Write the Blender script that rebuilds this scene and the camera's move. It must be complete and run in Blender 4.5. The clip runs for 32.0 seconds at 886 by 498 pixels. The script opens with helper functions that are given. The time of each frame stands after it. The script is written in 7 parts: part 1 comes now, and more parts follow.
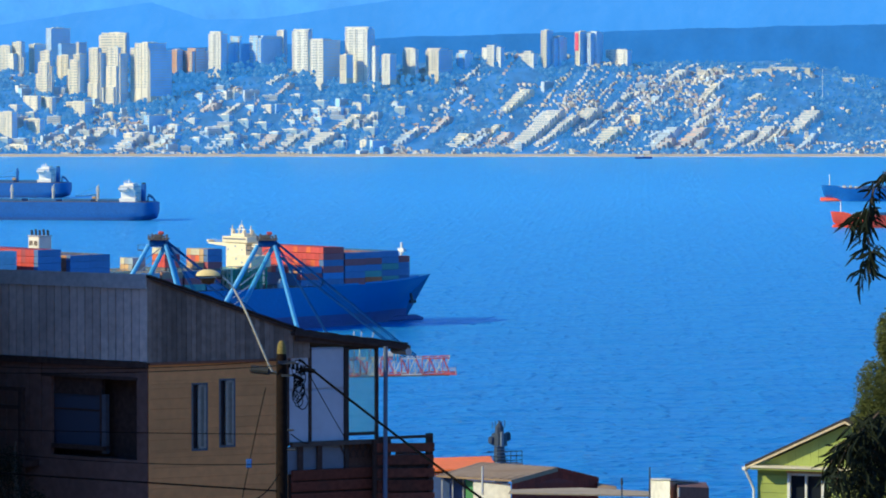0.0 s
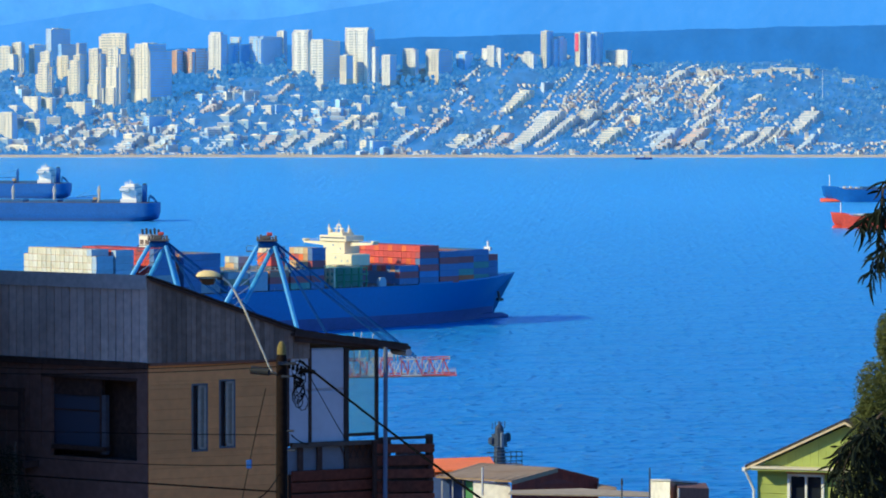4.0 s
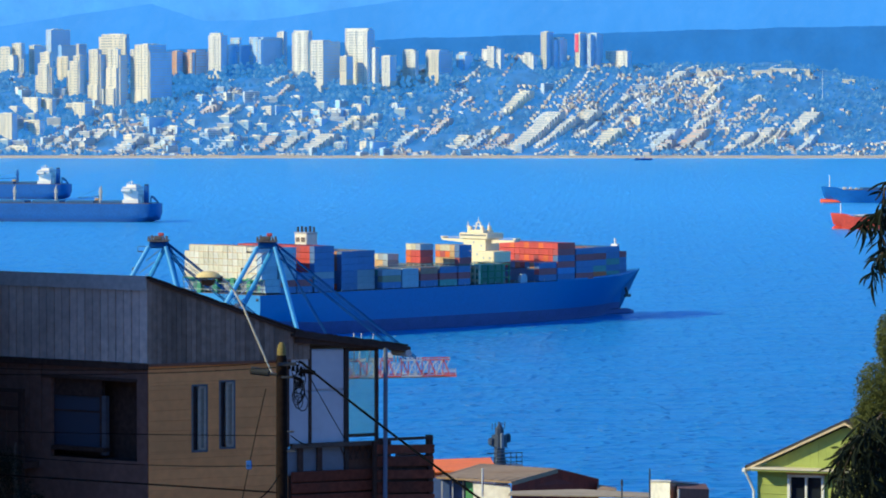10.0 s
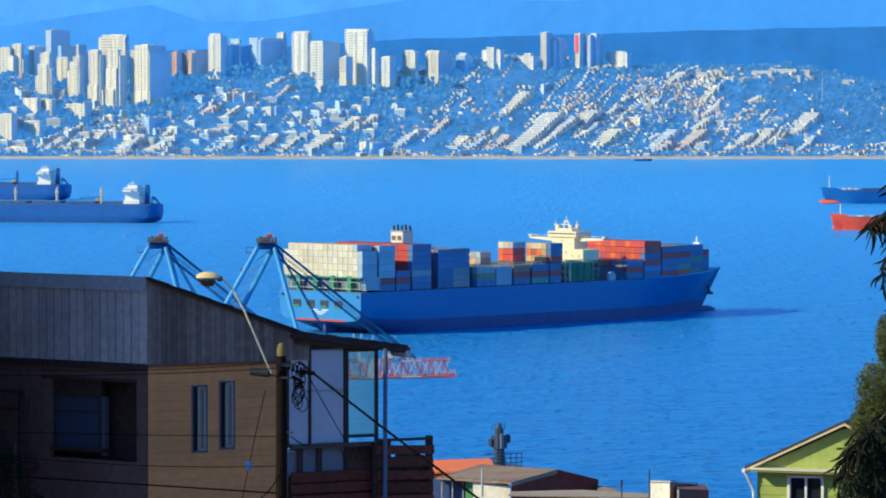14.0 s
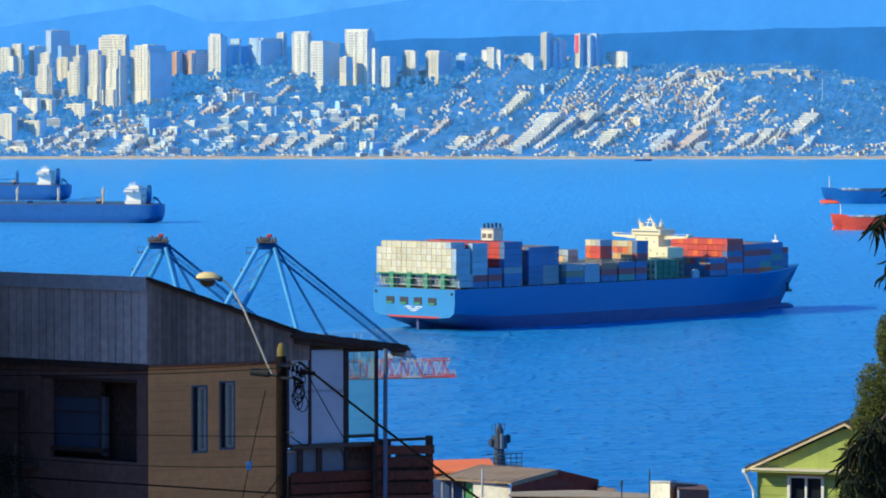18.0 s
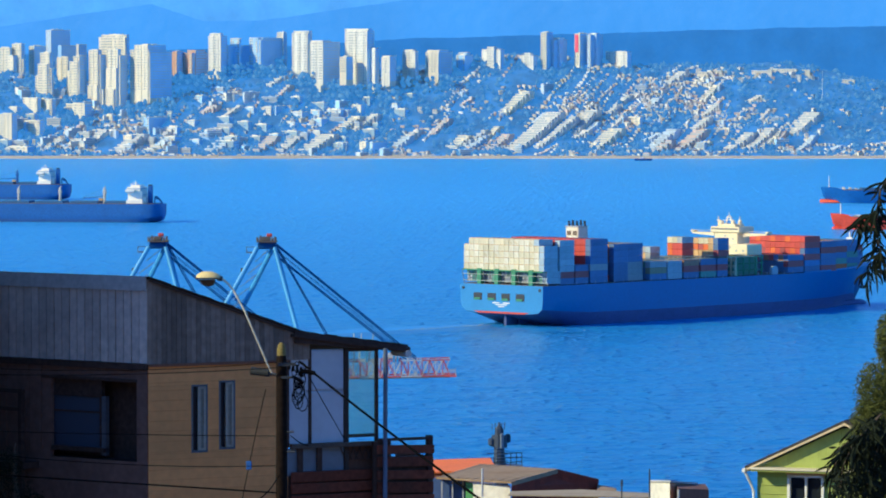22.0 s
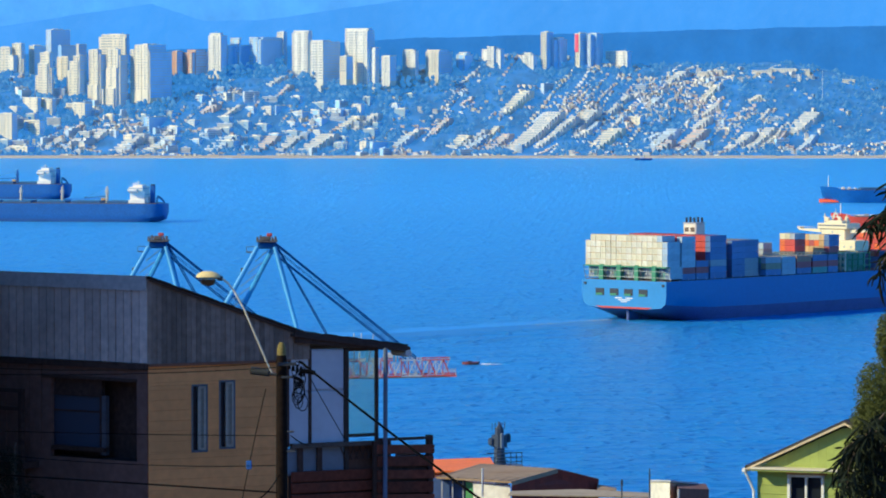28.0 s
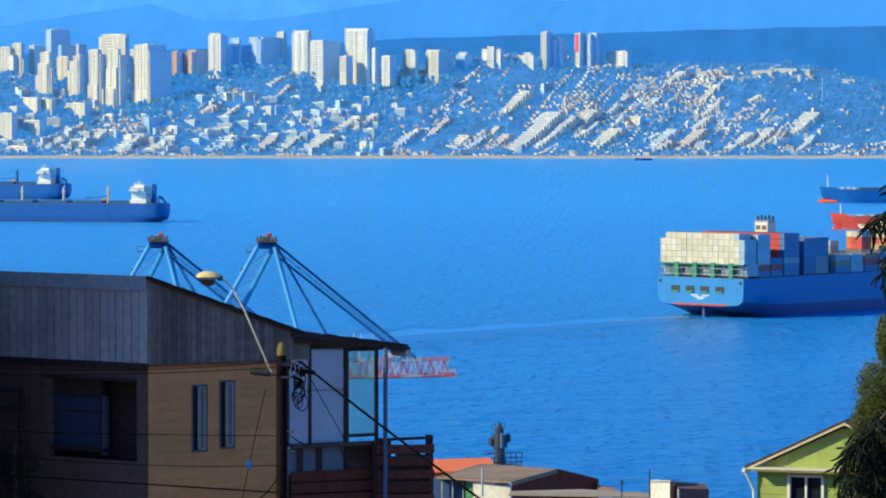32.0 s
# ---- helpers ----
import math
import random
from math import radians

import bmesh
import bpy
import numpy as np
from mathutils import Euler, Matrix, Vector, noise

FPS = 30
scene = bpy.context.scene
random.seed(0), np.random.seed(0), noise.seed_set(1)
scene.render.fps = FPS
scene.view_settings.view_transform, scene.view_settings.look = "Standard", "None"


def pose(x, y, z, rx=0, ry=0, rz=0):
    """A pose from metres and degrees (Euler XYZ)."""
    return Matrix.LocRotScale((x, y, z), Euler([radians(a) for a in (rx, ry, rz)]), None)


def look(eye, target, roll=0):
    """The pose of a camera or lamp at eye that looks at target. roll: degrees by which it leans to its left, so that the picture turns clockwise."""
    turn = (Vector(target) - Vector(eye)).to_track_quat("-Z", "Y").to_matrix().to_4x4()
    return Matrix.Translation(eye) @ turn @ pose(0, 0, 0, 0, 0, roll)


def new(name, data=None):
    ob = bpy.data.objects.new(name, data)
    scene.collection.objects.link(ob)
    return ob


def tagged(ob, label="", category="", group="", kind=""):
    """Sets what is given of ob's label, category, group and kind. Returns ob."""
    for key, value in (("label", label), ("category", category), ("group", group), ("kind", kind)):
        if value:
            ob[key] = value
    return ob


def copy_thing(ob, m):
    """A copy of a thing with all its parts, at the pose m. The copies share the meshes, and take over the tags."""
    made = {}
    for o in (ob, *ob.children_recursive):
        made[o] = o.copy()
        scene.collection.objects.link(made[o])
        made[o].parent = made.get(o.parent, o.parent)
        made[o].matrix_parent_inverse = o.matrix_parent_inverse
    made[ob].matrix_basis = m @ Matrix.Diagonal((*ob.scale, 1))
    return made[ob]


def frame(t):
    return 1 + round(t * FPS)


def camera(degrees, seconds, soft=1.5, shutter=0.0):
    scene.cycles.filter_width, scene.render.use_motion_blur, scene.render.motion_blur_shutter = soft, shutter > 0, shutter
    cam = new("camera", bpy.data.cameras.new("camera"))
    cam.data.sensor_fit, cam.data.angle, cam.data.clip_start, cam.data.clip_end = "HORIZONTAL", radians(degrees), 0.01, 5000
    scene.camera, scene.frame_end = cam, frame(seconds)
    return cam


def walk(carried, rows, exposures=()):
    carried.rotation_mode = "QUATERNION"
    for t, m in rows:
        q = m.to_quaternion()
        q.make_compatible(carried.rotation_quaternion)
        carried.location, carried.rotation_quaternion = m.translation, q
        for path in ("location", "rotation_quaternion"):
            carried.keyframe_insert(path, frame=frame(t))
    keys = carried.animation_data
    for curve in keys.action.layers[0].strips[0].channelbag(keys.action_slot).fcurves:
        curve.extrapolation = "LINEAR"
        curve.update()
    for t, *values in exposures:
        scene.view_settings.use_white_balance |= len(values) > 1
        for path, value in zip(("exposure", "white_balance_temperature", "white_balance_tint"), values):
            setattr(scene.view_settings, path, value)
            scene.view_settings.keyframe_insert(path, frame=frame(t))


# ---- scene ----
EYE = 91.63
cam = camera(11.19, 32.0, soft=1.9)
TILT = 90 - 2.253
walk(cam, [(t, pose(0, 0, EYE, TILT + 0.00716 * k, 0.0, 0.0036 * -s)) for t, k, s in (
    (0, -2.7, 0), (0.5, -1.6, 0), (3.5, -1.5, 0), (5.5, -0.5, 0), (8, 0, 0), (11, 0, 0.2), (13.5, 1.0, 0.8), (17, 1.5, 0.6),
    (19, 1.2, 0.4), (20, 0.3, 0.5), (23.5, 0.7, 0.4), (26, 0, 0.2), (32, 0.1, 0.4))],
     exposures=[(0, 0.08, 6050, 2.0), (32, 0.08, 6050, 2.0)])

# ---- light ----
SUN_AZ, SUN_EL = 249.0, 31.0        # compass bearing (clockwise from +y) and height of the sun, degrees
world = bpy.data.worlds.new("world")
scene.world = world
world.use_nodes = True
wn, wl = world.node_tree.nodes, world.node_tree.links
sky = wn.new("ShaderNodeTexSky")
sky.sky_type, sky.sun_disc = "NISHITA", False
sky.sun_elevation, sky.sun_rotation = radians(SUN_EL), radians(SUN_AZ)
sky.altitude, sky.air_density, sky.dust_density, sky.ozone_density = 50, 1.0, 0.0, 6.0
tint = wn.new("ShaderNodeMix")
tint.data_type, tint.blend_type = "RGBA", "MULTIPLY"
tint.inputs[0].default_value = 1.0
tint.inputs[7].default_value = (0.48, 0.83, 1.31, 1)
wl.new(sky.outputs[0], tint.inputs[6])
wl.new(tint.outputs[2], wn["Background"].inputs[0])
wn["Background"].inputs[1].default_value = 0.15
sun = new("sun", bpy.data.lights.new("sun", "SUN"))
sun.data.energy, sun.data.angle, sun.data.color = 4.6, radians(0.6), (1.0, 0.84, 0.47)
_a, _e = radians(SUN_AZ), radians(SUN_EL)
sun.matrix_world = look((0, 0, 300), Vector((0, 0, 300)) - Vector((math.sin(_a) * math.cos(_e), math.cos(_a) * math.cos(_e), math.sin(_e))))


# ---- materials ----
def mat(name, col, rough=0.6, metal=0.0, var=0.18, scale=1.0, bump=0.15, stain=None, amount=0.35, coord="Object", island=0.0, rand=0.0, spec=0.5):
    """A painted or raw surface: grain at two sizes, stains, fine relief. scale: features per metre."""
    m = bpy.data.materials.new(name)
    m.use_nodes = True
    n, l = m.node_tree.nodes, m.node_tree.links
    p = n["Principled BSDF"]
    tc = n.new("ShaderNodeTexCoord")
    fine, broad = n.new("ShaderNodeTexNoise"), n.new("ShaderNodeTexNoise")
    fine.inputs["Scale"].default_value, fine.inputs["Detail"].default_value = scale * 9, 4
    broad.inputs["Scale"].default_value, broad.inputs["Detail"].default_value = scale, 5
    for t in (fine, broad):
        l.new(tc.outputs[coord], t.inputs["Vector"])
    ramp = n.new("ShaderNodeMapRange")
    ramp.inputs["From Min"].default_value, ramp.inputs["From Max"].default_value = 0.25, 0.75
    ramp.inputs["To Min"].default_value, ramp.inputs["To Max"].default_value = 1 - var, 1 + var
    l.new(fine.outputs["Fac"], ramp.inputs["Value"])
    mul = n.new("ShaderNodeMix")
    mul.data_type, mul.blend_type = "RGBA", "MULTIPLY"
    mul.inputs[0].default_value = 1.0
    mul.inputs[6].default_value = (*col, 1)
    l.new(ramp.outputs["Result"], mul.inputs[7])
    out = mul.outputs[2]
    st = n.new("ShaderNodeMix")
    st.data_type = "RGBA"
    st.inputs[7].default_value = (*(stain or [c * 0.55 for c in col]), 1)
    sf = n.new("ShaderNodeMapRange")
    sf.inputs["From Min"].default_value, sf.inputs["From Max"].default_value = 0.48, 0.72
    sf.inputs["To Max"].default_value = amount
    l.new(broad.outputs["Fac"], sf.inputs["Value"])
    l.new(sf.outputs["Result"], st.inputs[0])
    l.new(out, st.inputs[6])
    out = st.outputs[2]
    for k, node, sock in ((island, "ShaderNodeNewGeometry", "Random Per Island"), (rand, "ShaderNodeObjectInfo", "Random")):
        if k:
            g = n.new(node)
            r2 = n.new("ShaderNodeMapRange")
            r2.inputs["To Min"].default_value, r2.inputs["To Max"].default_value = 1 - k, 1 + k
            l.new(g.outputs[sock], r2.inputs["Value"])
            m2 = n.new("ShaderNodeMix")
            m2.data_type, m2.blend_type = "RGBA", "MULTIPLY"
            m2.inputs[0].default_value = 1.0
            l.new(out, m2.inputs[6])
            l.new(r2.outputs["Result"], m2.inputs[7])
            out = m2.outputs[2]
    l.new(out, p.inputs["Base Color"])
    p.inputs["Roughness"].default_value, p.inputs["Metallic"].default_value = rough, metal
    p.inputs["Specular IOR Level"].default_value = spec
    if bump:
        b = n.new("ShaderNodeBump")
        b.inputs["Strength"].default_value, b.inputs["Distance"].default_value = bump, 0.05 / scale
        l.new(fine.outputs["Fac"], b.inputs["Height"])
        l.new(b.outputs["Normal"], p.inputs["Normal"])
    return m


def glass_mat(name, col, rough=0.03, ior=1.45):
    m = bpy.data.materials.new(name)
    m.use_nodes = True
    p = m.node_tree.nodes["Principled BSDF"]
    p.inputs["Base Color"].default_value = (*col, 1)
    p.inputs["Roughness"].default_value, p.inputs["IOR"].default_value = rough, ior
    return m


def clear_glass(name):
    m = bpy.data.materials.new(name)
    m.use_nodes = True
    p = m.node_tree.nodes["Principled BSDF"]
    p.inputs["Base Color"].default_value = (0.86, 0.90, 0.72, 1)
    p.inputs["Transmission Weight"].default_value = 0.86
    p.inputs["Roughness"].default_value, p.inputs["IOR"].default_value = 0.0, 1.02
    return m


def haze_glow_mat(name, col, glow, strength, scale=0.02, spread=0.12, patch=1.6):
    """Far land under kilometres of air: its blue haze is put in as uneven emission."""
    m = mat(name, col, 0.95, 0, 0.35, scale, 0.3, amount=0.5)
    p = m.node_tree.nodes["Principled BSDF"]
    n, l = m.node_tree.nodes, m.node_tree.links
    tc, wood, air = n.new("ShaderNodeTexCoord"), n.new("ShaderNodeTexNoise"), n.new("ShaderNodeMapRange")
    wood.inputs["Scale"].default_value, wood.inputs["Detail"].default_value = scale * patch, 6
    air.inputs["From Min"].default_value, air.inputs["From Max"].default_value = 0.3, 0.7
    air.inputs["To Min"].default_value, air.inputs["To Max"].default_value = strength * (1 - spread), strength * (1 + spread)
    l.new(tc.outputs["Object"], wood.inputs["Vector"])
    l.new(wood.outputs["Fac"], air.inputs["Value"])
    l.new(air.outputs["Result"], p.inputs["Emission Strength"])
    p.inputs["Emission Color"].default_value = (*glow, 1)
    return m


def sea_mat():
    m = bpy.data.materials.new("sea_water")
    m.use_nodes = True
    n, l = m.node_tree.nodes, m.node_tree.links
    p = n["Principled BSDF"]
    tc = n.new("ShaderNodeTexCoord")
    mp = n.new("ShaderNodeMapping")
    mp.inputs["Scale"].default_value = (0.70, 0.86, 1.0)
    mp.inputs["Rotation"].default_value = (0, 0, radians(2))
    l.new(tc.outputs["Object"], mp.inputs["Vector"])
    swell, chop, patch = (n.new("ShaderNodeTexNoise") for _ in range(3))
    for t, s, d in ((swell, 0.06, 2), (chop, 0.30, 1.5), (patch, 0.0065, 4)):
        t.inputs["Scale"].default_value, t.inputs["Detail"].default_value = s, d
        l.new(mp.outputs[0], t.inputs["Vector"])
    crest_ = n.new("ShaderNodeMapRange")
    crest_.inputs["From Min"].default_value, crest_.inputs["From Max"].default_value = 0.54, 0.76
    l.new(chop.outputs["Fac"], crest_.inputs["Value"])
    add = n.new("ShaderNodeMath")
    add.operation = "MULTIPLY_ADD"
    add.inputs[1].default_value = 0.8
    l.new(crest_.outputs["Result"], add.inputs[0])
    l.new(swell.outputs["Fac"], add.inputs[2])
    b = n.new("ShaderNodeBump")
    b.inputs["Strength"].default_value, b.inputs["Distance"].default_value = 1.0, 3.6
    l.new(add.outputs[0], b.inputs["Height"])
    l.new(b.outputs["Normal"], p.inputs["Normal"])
    ramp = n.new("ShaderNodeMix")
    ramp.data_type = "RGBA"
    ramp.inputs[6].default_value, ramp.inputs[7].default_value = (0.004, 0.162, 0.452, 1), (0.008, 0.195, 0.53, 1)
    l.new(patch.outputs["Fac"], ramp.inputs[0])
    # water painted paler with distance, for haze and reflected sky
    sep, haze_ramp, pale = n.new("ShaderNodeSeparateXYZ"), n.new("ShaderNodeMapRange"), n.new("ShaderNodeMix")
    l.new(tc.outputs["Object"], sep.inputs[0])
    haze_ramp.inputs["From Min"].default_value, haze_ramp.inputs["From Max"].default_value = 820, 3250
    l.new(sep.outputs[1], haze_ramp.inputs["Value"])
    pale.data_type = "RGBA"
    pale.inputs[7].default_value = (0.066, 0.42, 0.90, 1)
    l.new(haze_ramp.outputs["Result"], pale.inputs[0])
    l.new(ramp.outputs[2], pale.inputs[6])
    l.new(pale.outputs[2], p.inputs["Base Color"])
    p.inputs["Roughness"].default_value, p.inputs["IOR"].default_value = 0.34, 1.33
    p.inputs["Specular IOR Level"].default_value = 0.65
    # light that enters the water scatters well beyond the spot where it fell
    p.subsurface_method = "BURLEY"
    p.inputs["Subsurface Weight"].default_value = 0.22
    p.inputs["Subsurface Radius"].default_value = (1.0, 1.0, 1.0)
    p.inputs["Subsurface Scale"].default_value = 30.0
    return m


# ---- mesh building ----
class Shape:
    """Gathers boxes, tubes and prisms into one mesh."""

    def __init__(self):
        self.v, self.f, self.s = [], [], []

    def add(self, verts, faces, slot=0, m=None):
        k = len(self.v)
        self.v += [tuple(m @ Vector(p)) if m else tuple(p) for p in verts]
        self.f += [tuple(i + k for i in f) for f in faces]
        self.s += [slot] * len(faces)
        return self

    def box(self, x0, x1, y0, y1, z0, z1, slot=0, m=None):
        v = [(x, y, z) for z in (z0, z1) for y in (y0, y1) for x in (x0, x1)]
        return self.add(v, [(0, 2, 3, 1), (4, 5, 7, 6), (0, 1, 5, 4), (1, 3, 7, 5), (3, 2, 6, 7), (2, 0, 4, 6)], slot, m)

    def soft(self, x0, x1, y0, y1, z0, z1, b=0.02, slot=0, m=None):
        """A box with chamfered upright and level edges."""
        bx = min(b, (x1 - x0) / 3, (y1 - y0) / 3, (z1 - z0) / 3)
        rings = []
        for z, k in ((z0, bx), (z0 + bx, 0), (z1 - bx, 0), (z1, bx)):
            a0, a1, c0, c1 = x0 + k, x1 - k, y0 + k, y1 - k
            rings.append([(a0 + bx, c0, z), (a1 - bx, c0, z), (a1, c0 + bx, z), (a1, c1 - bx, z), (a1 - bx, c1, z), (a0 + bx, c1, z), (a0, c1 - bx, z), (a0, c0 + bx, z)])
        v = [p for r in rings for p in r]
        f = [tuple(range(7, -1, -1)), tuple(range(24, 32))]
        for r in range(3):
            for i in range(8):
                j = (i + 1) % 8
                f.append((r * 8 + i, r * 8 + j, r * 8 + 8 + j, r * 8 + 8 + i))
        return self.add(v, f, slot, m)

    def tube(self, a, b, r0, r1=None, n=8, slot=0):
        """A tapered round bar from a to b."""
        a, b = Vector(a), Vector(b)
        r1 = r0 if r1 is None else r1
        q = (b - a).to_track_quat("Z", "Y").to_matrix()
        v = []
        for c, r in ((a, r0), (b, r1)):
            v += [c + q @ Vector((r * math.cos(2 * math.pi * i / n), r * math.sin(2 * math.pi * i / n), 0)) for i in range(n)]
        f = [(i, (i + 1) % n, n + (i + 1) % n, n + i) for i in range(n)] + [tuple(range(n - 1, -1, -1)), tuple(range(n, 2 * n))]
        return self.add(v, f, slot)

    def path(self, pts, r, n=6, slot=0, r1=None):
        pts = [Vector(p) for p in pts]
        k = len(pts) - 1
        rings = []
        for i, p in enumerate(pts):
            d = pts[min(k, i + 1)] - pts[max(0, i - 1)]
            q = d.to_track_quat("Z", "Y").to_matrix()
            rr = r + ((r if r1 is None else r1) - r) * i / k
            rings.append([p + q @ Vector((rr * math.cos(2 * math.pi * j / n), rr * math.sin(2 * math.pi * j / n), 0)) for j in range(n)])
        return self.loft(rings, slot)

    def loft(self, rings, slot=0, caps=True, closed=True):
        n = len(rings[0])
        v = [p for r in rings for p in r]
        f = []
        for r in range(len(rings) - 1):
            for i in range(n if closed else n - 1):
                j = (i + 1) % n
                f.append((r * n + i, r * n + j, r * n + n + j, r * n + n + i))
        if caps:
            f += [tuple(range(n - 1, -1, -1)), tuple(range(len(v) - n, len(v)))]
        return self.add(v, f, slot)

    def prism(self, poly, off, slot=0):
        """A flat outline (3D points) pushed along off."""
        off = Vector(off)
        n = len(poly)
        v = [Vector(p) for p in poly] + [Vector(p) + off for p in poly]
        f = [tuple(range(n - 1, -1, -1)), tuple(range(n, 2 * n))] + [(i, (i + 1) % n, n + (i + 1) % n, n + i) for i in range(n)]
        return self.add(v, f, slot)

    def mesh(self, name, mats, smooth=False):
        me = bpy.data.meshes.new(name)
        me.from_pydata(self.v, [], self.f)
        for m in (mats if isinstance(mats, (list, tuple)) else [mats]):
            me.materials.append(m)
        me.polygons.foreach_set("material_index", self.s)
        bm = bmesh.new()
        bm.from_mesh(me)
        bmesh.ops.recalc_face_normals(bm, faces=bm.faces)
        bm.to_mesh(me)
        bm.free()
        if smooth:
            me.polygons.foreach_set("use_smooth", [True] * len(me.polygons))
            me.set_sharp_from_angle(angle=0.6)
        return me


def part(name, shape, mats, parent=None, label="", smooth=False, m=None):
    """One mesh object, under a thing or a part."""
    me = shape.mesh(name, mats, smooth) if isinstance(shape, Shape) else shape
    ob = new(name, me)
    if parent:
        ob.parent = parent
    if m:
        ob.matrix_basis = m
    return tagged(ob, label)


def thing(name, label, category, m=None, group="", kind=""):
    ob = new(name)
    if m:
        ob.matrix_basis = m
    return tagged(ob, label, category, group, kind)


def sag(a, b, drop, n=10):
    a, b = Vector(a), Vector(b)
    return [a.lerp(b, i / n) - Vector((0, 0, 4 * drop * (i / n) * (1 - i / n))) for i in range(n + 1)]


WHITE = mat("white_paint", (0.80, 0.79, 0.74), 0.55, scale=0.4, var=0.08, amount=0.25, stain=(0.55, 0.5, 0.42))
CREAM = mat("cream_render", (0.78, 0.72, 0.58), 0.8, scale=0.3, var=0.1, stain=(0.55, 0.48, 0.38))
GREYP = mat("grey_paint", (0.45, 0.46, 0.47), 0.6, scale=0.4)
DARK = mat("dark_metal", (0.05, 0.055, 0.06), 0.5, 0.3, scale=1)
STEEL = mat("weathered_steel", (0.22, 0.22, 0.22), 0.45, 0.6, scale=1, stain=(0.16, 0.09, 0.05))
BLACK = mat("black_rubber", (0.006, 0.006, 0.007), 0.9, scale=2, spec=0.0)


# ---- sea ----
SEA = sea_mat()
s = Shape()
XS = [-4200, -2500, -1400, -700, -350, 0, 350, 700, 1400, 2500, 4200]
YS = [420, 700, 1000, 1300, 1600, 2000, 2600, 3400, 4200, 4775]
s.add([(x, y, 0) for y in YS for x in XS], [(j * 11 + i, j * 11 + i + 1, j * 11 + 12 + i, j * 11 + 11 + i) for j in range(9) for i in range(10)])
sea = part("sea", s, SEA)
tagged(sea, "calm blue bay water with small wind ripples", "sea", kind="structure")

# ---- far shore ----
# hill, ridge and mountain glow blue in place of real haze
HILL = haze_glow_mat("far_hillside", (0.015, 0.028, 0.015), (0.050, 0.22, 0.60), 0.88, spread=0.32, patch=2.4)
RIDGE = haze_glow_mat("far_ridge", (0.012, 0.022, 0.012), (0.030, 0.22, 0.69), 0.80, spread=0.10)
MOUNT = haze_glow_mat("far_mountain", (0.03, 0.04, 0.05), (0.062, 0.335, 0.92), 0.89, 0.006, 0.05)
SAND = mat("beach_sand", (0.55, 0.47, 0.36), 0.95, scale=0.05, var=0.1)


def crest(x):
    """Height of the town's hill crest along the shore."""
    return 92 + 9 * math.sin(x * 0.006 + 0.7) + 5 * math.sin(x * 0.021) - 7 * max(0, (x - 260) / 200)


def slope(x, y):
    """Ground height of the far shore."""
    k = min(1, max(0, (y - 4772) / 165))
    g = crest(x) * (0.12 * k + 0.88 * k * k * (3 - 2 * k)) if k < 1 else crest(x) + (y - 4937) * 0.1
    n = noise.noise(Vector((x * 0.02, y * 0.02, 0))) * 5 + noise.noise(Vector((x * 0.06, y * 0.06, 3))) * 2.2
    return 1.6 + g + n * min(1, k * 4)


s = Shape()
nx, ny = 150, 26
s.add([(-720 + 1440 * i / nx, 4770 + 190 * j / ny, slope(-720 + 1440 * i / nx, 4770 + 190 * j / ny) if j else -2) for j in range(ny + 1) for i in range(nx + 1)],
      [(j * (nx + 1) + i, j * (nx + 1) + i + 1, (j + 1) * (nx + 1) + i + 1, (j + 1) * (nx + 1) + i) for j in range(ny) for i in range(nx)])
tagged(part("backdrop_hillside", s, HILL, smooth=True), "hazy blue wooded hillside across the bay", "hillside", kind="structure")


def ridge_line(name, label, y, heights, mt, rough, depth):
    """A far range with an uneven crest; heights: (x, z) stations."""
    s = Shape()
    xs = np.linspace(heights[0][0], heights[-1][0], 240)
    zs = np.interp(xs, [h[0] for h in heights], [h[1] for h in heights])
    v, f = [], []
    for x, z in zip(xs, zs):
        z += rough * noise.noise(Vector((x * 0.02, y, 0))) + rough * 0.4 * noise.noise(Vector((x * 0.12, y, 0)))
        for k in range(5):
            v.append((x, y + depth * k / 4, -5 + (z + 5) * (1 - (1 - k / 4) ** 2) + rough * 0.5 * noise.noise(Vector((x * 0.05, k, y)))))
    for i in range(len(xs) - 1):
        for k in range(4):
            f.append((i * 5 + k, i * 5 + 5 + k, i * 5 + 6 + k, i * 5 + 1 + k))
    s.add(v, f)
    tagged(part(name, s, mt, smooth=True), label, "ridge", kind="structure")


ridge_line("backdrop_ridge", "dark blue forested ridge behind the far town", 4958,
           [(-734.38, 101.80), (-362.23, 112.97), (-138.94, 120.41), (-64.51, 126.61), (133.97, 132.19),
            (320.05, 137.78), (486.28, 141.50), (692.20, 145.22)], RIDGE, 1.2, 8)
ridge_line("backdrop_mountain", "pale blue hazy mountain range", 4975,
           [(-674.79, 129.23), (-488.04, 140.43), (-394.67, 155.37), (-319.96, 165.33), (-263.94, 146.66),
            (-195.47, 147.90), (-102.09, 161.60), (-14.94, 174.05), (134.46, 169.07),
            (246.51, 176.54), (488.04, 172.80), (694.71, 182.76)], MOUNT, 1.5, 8)

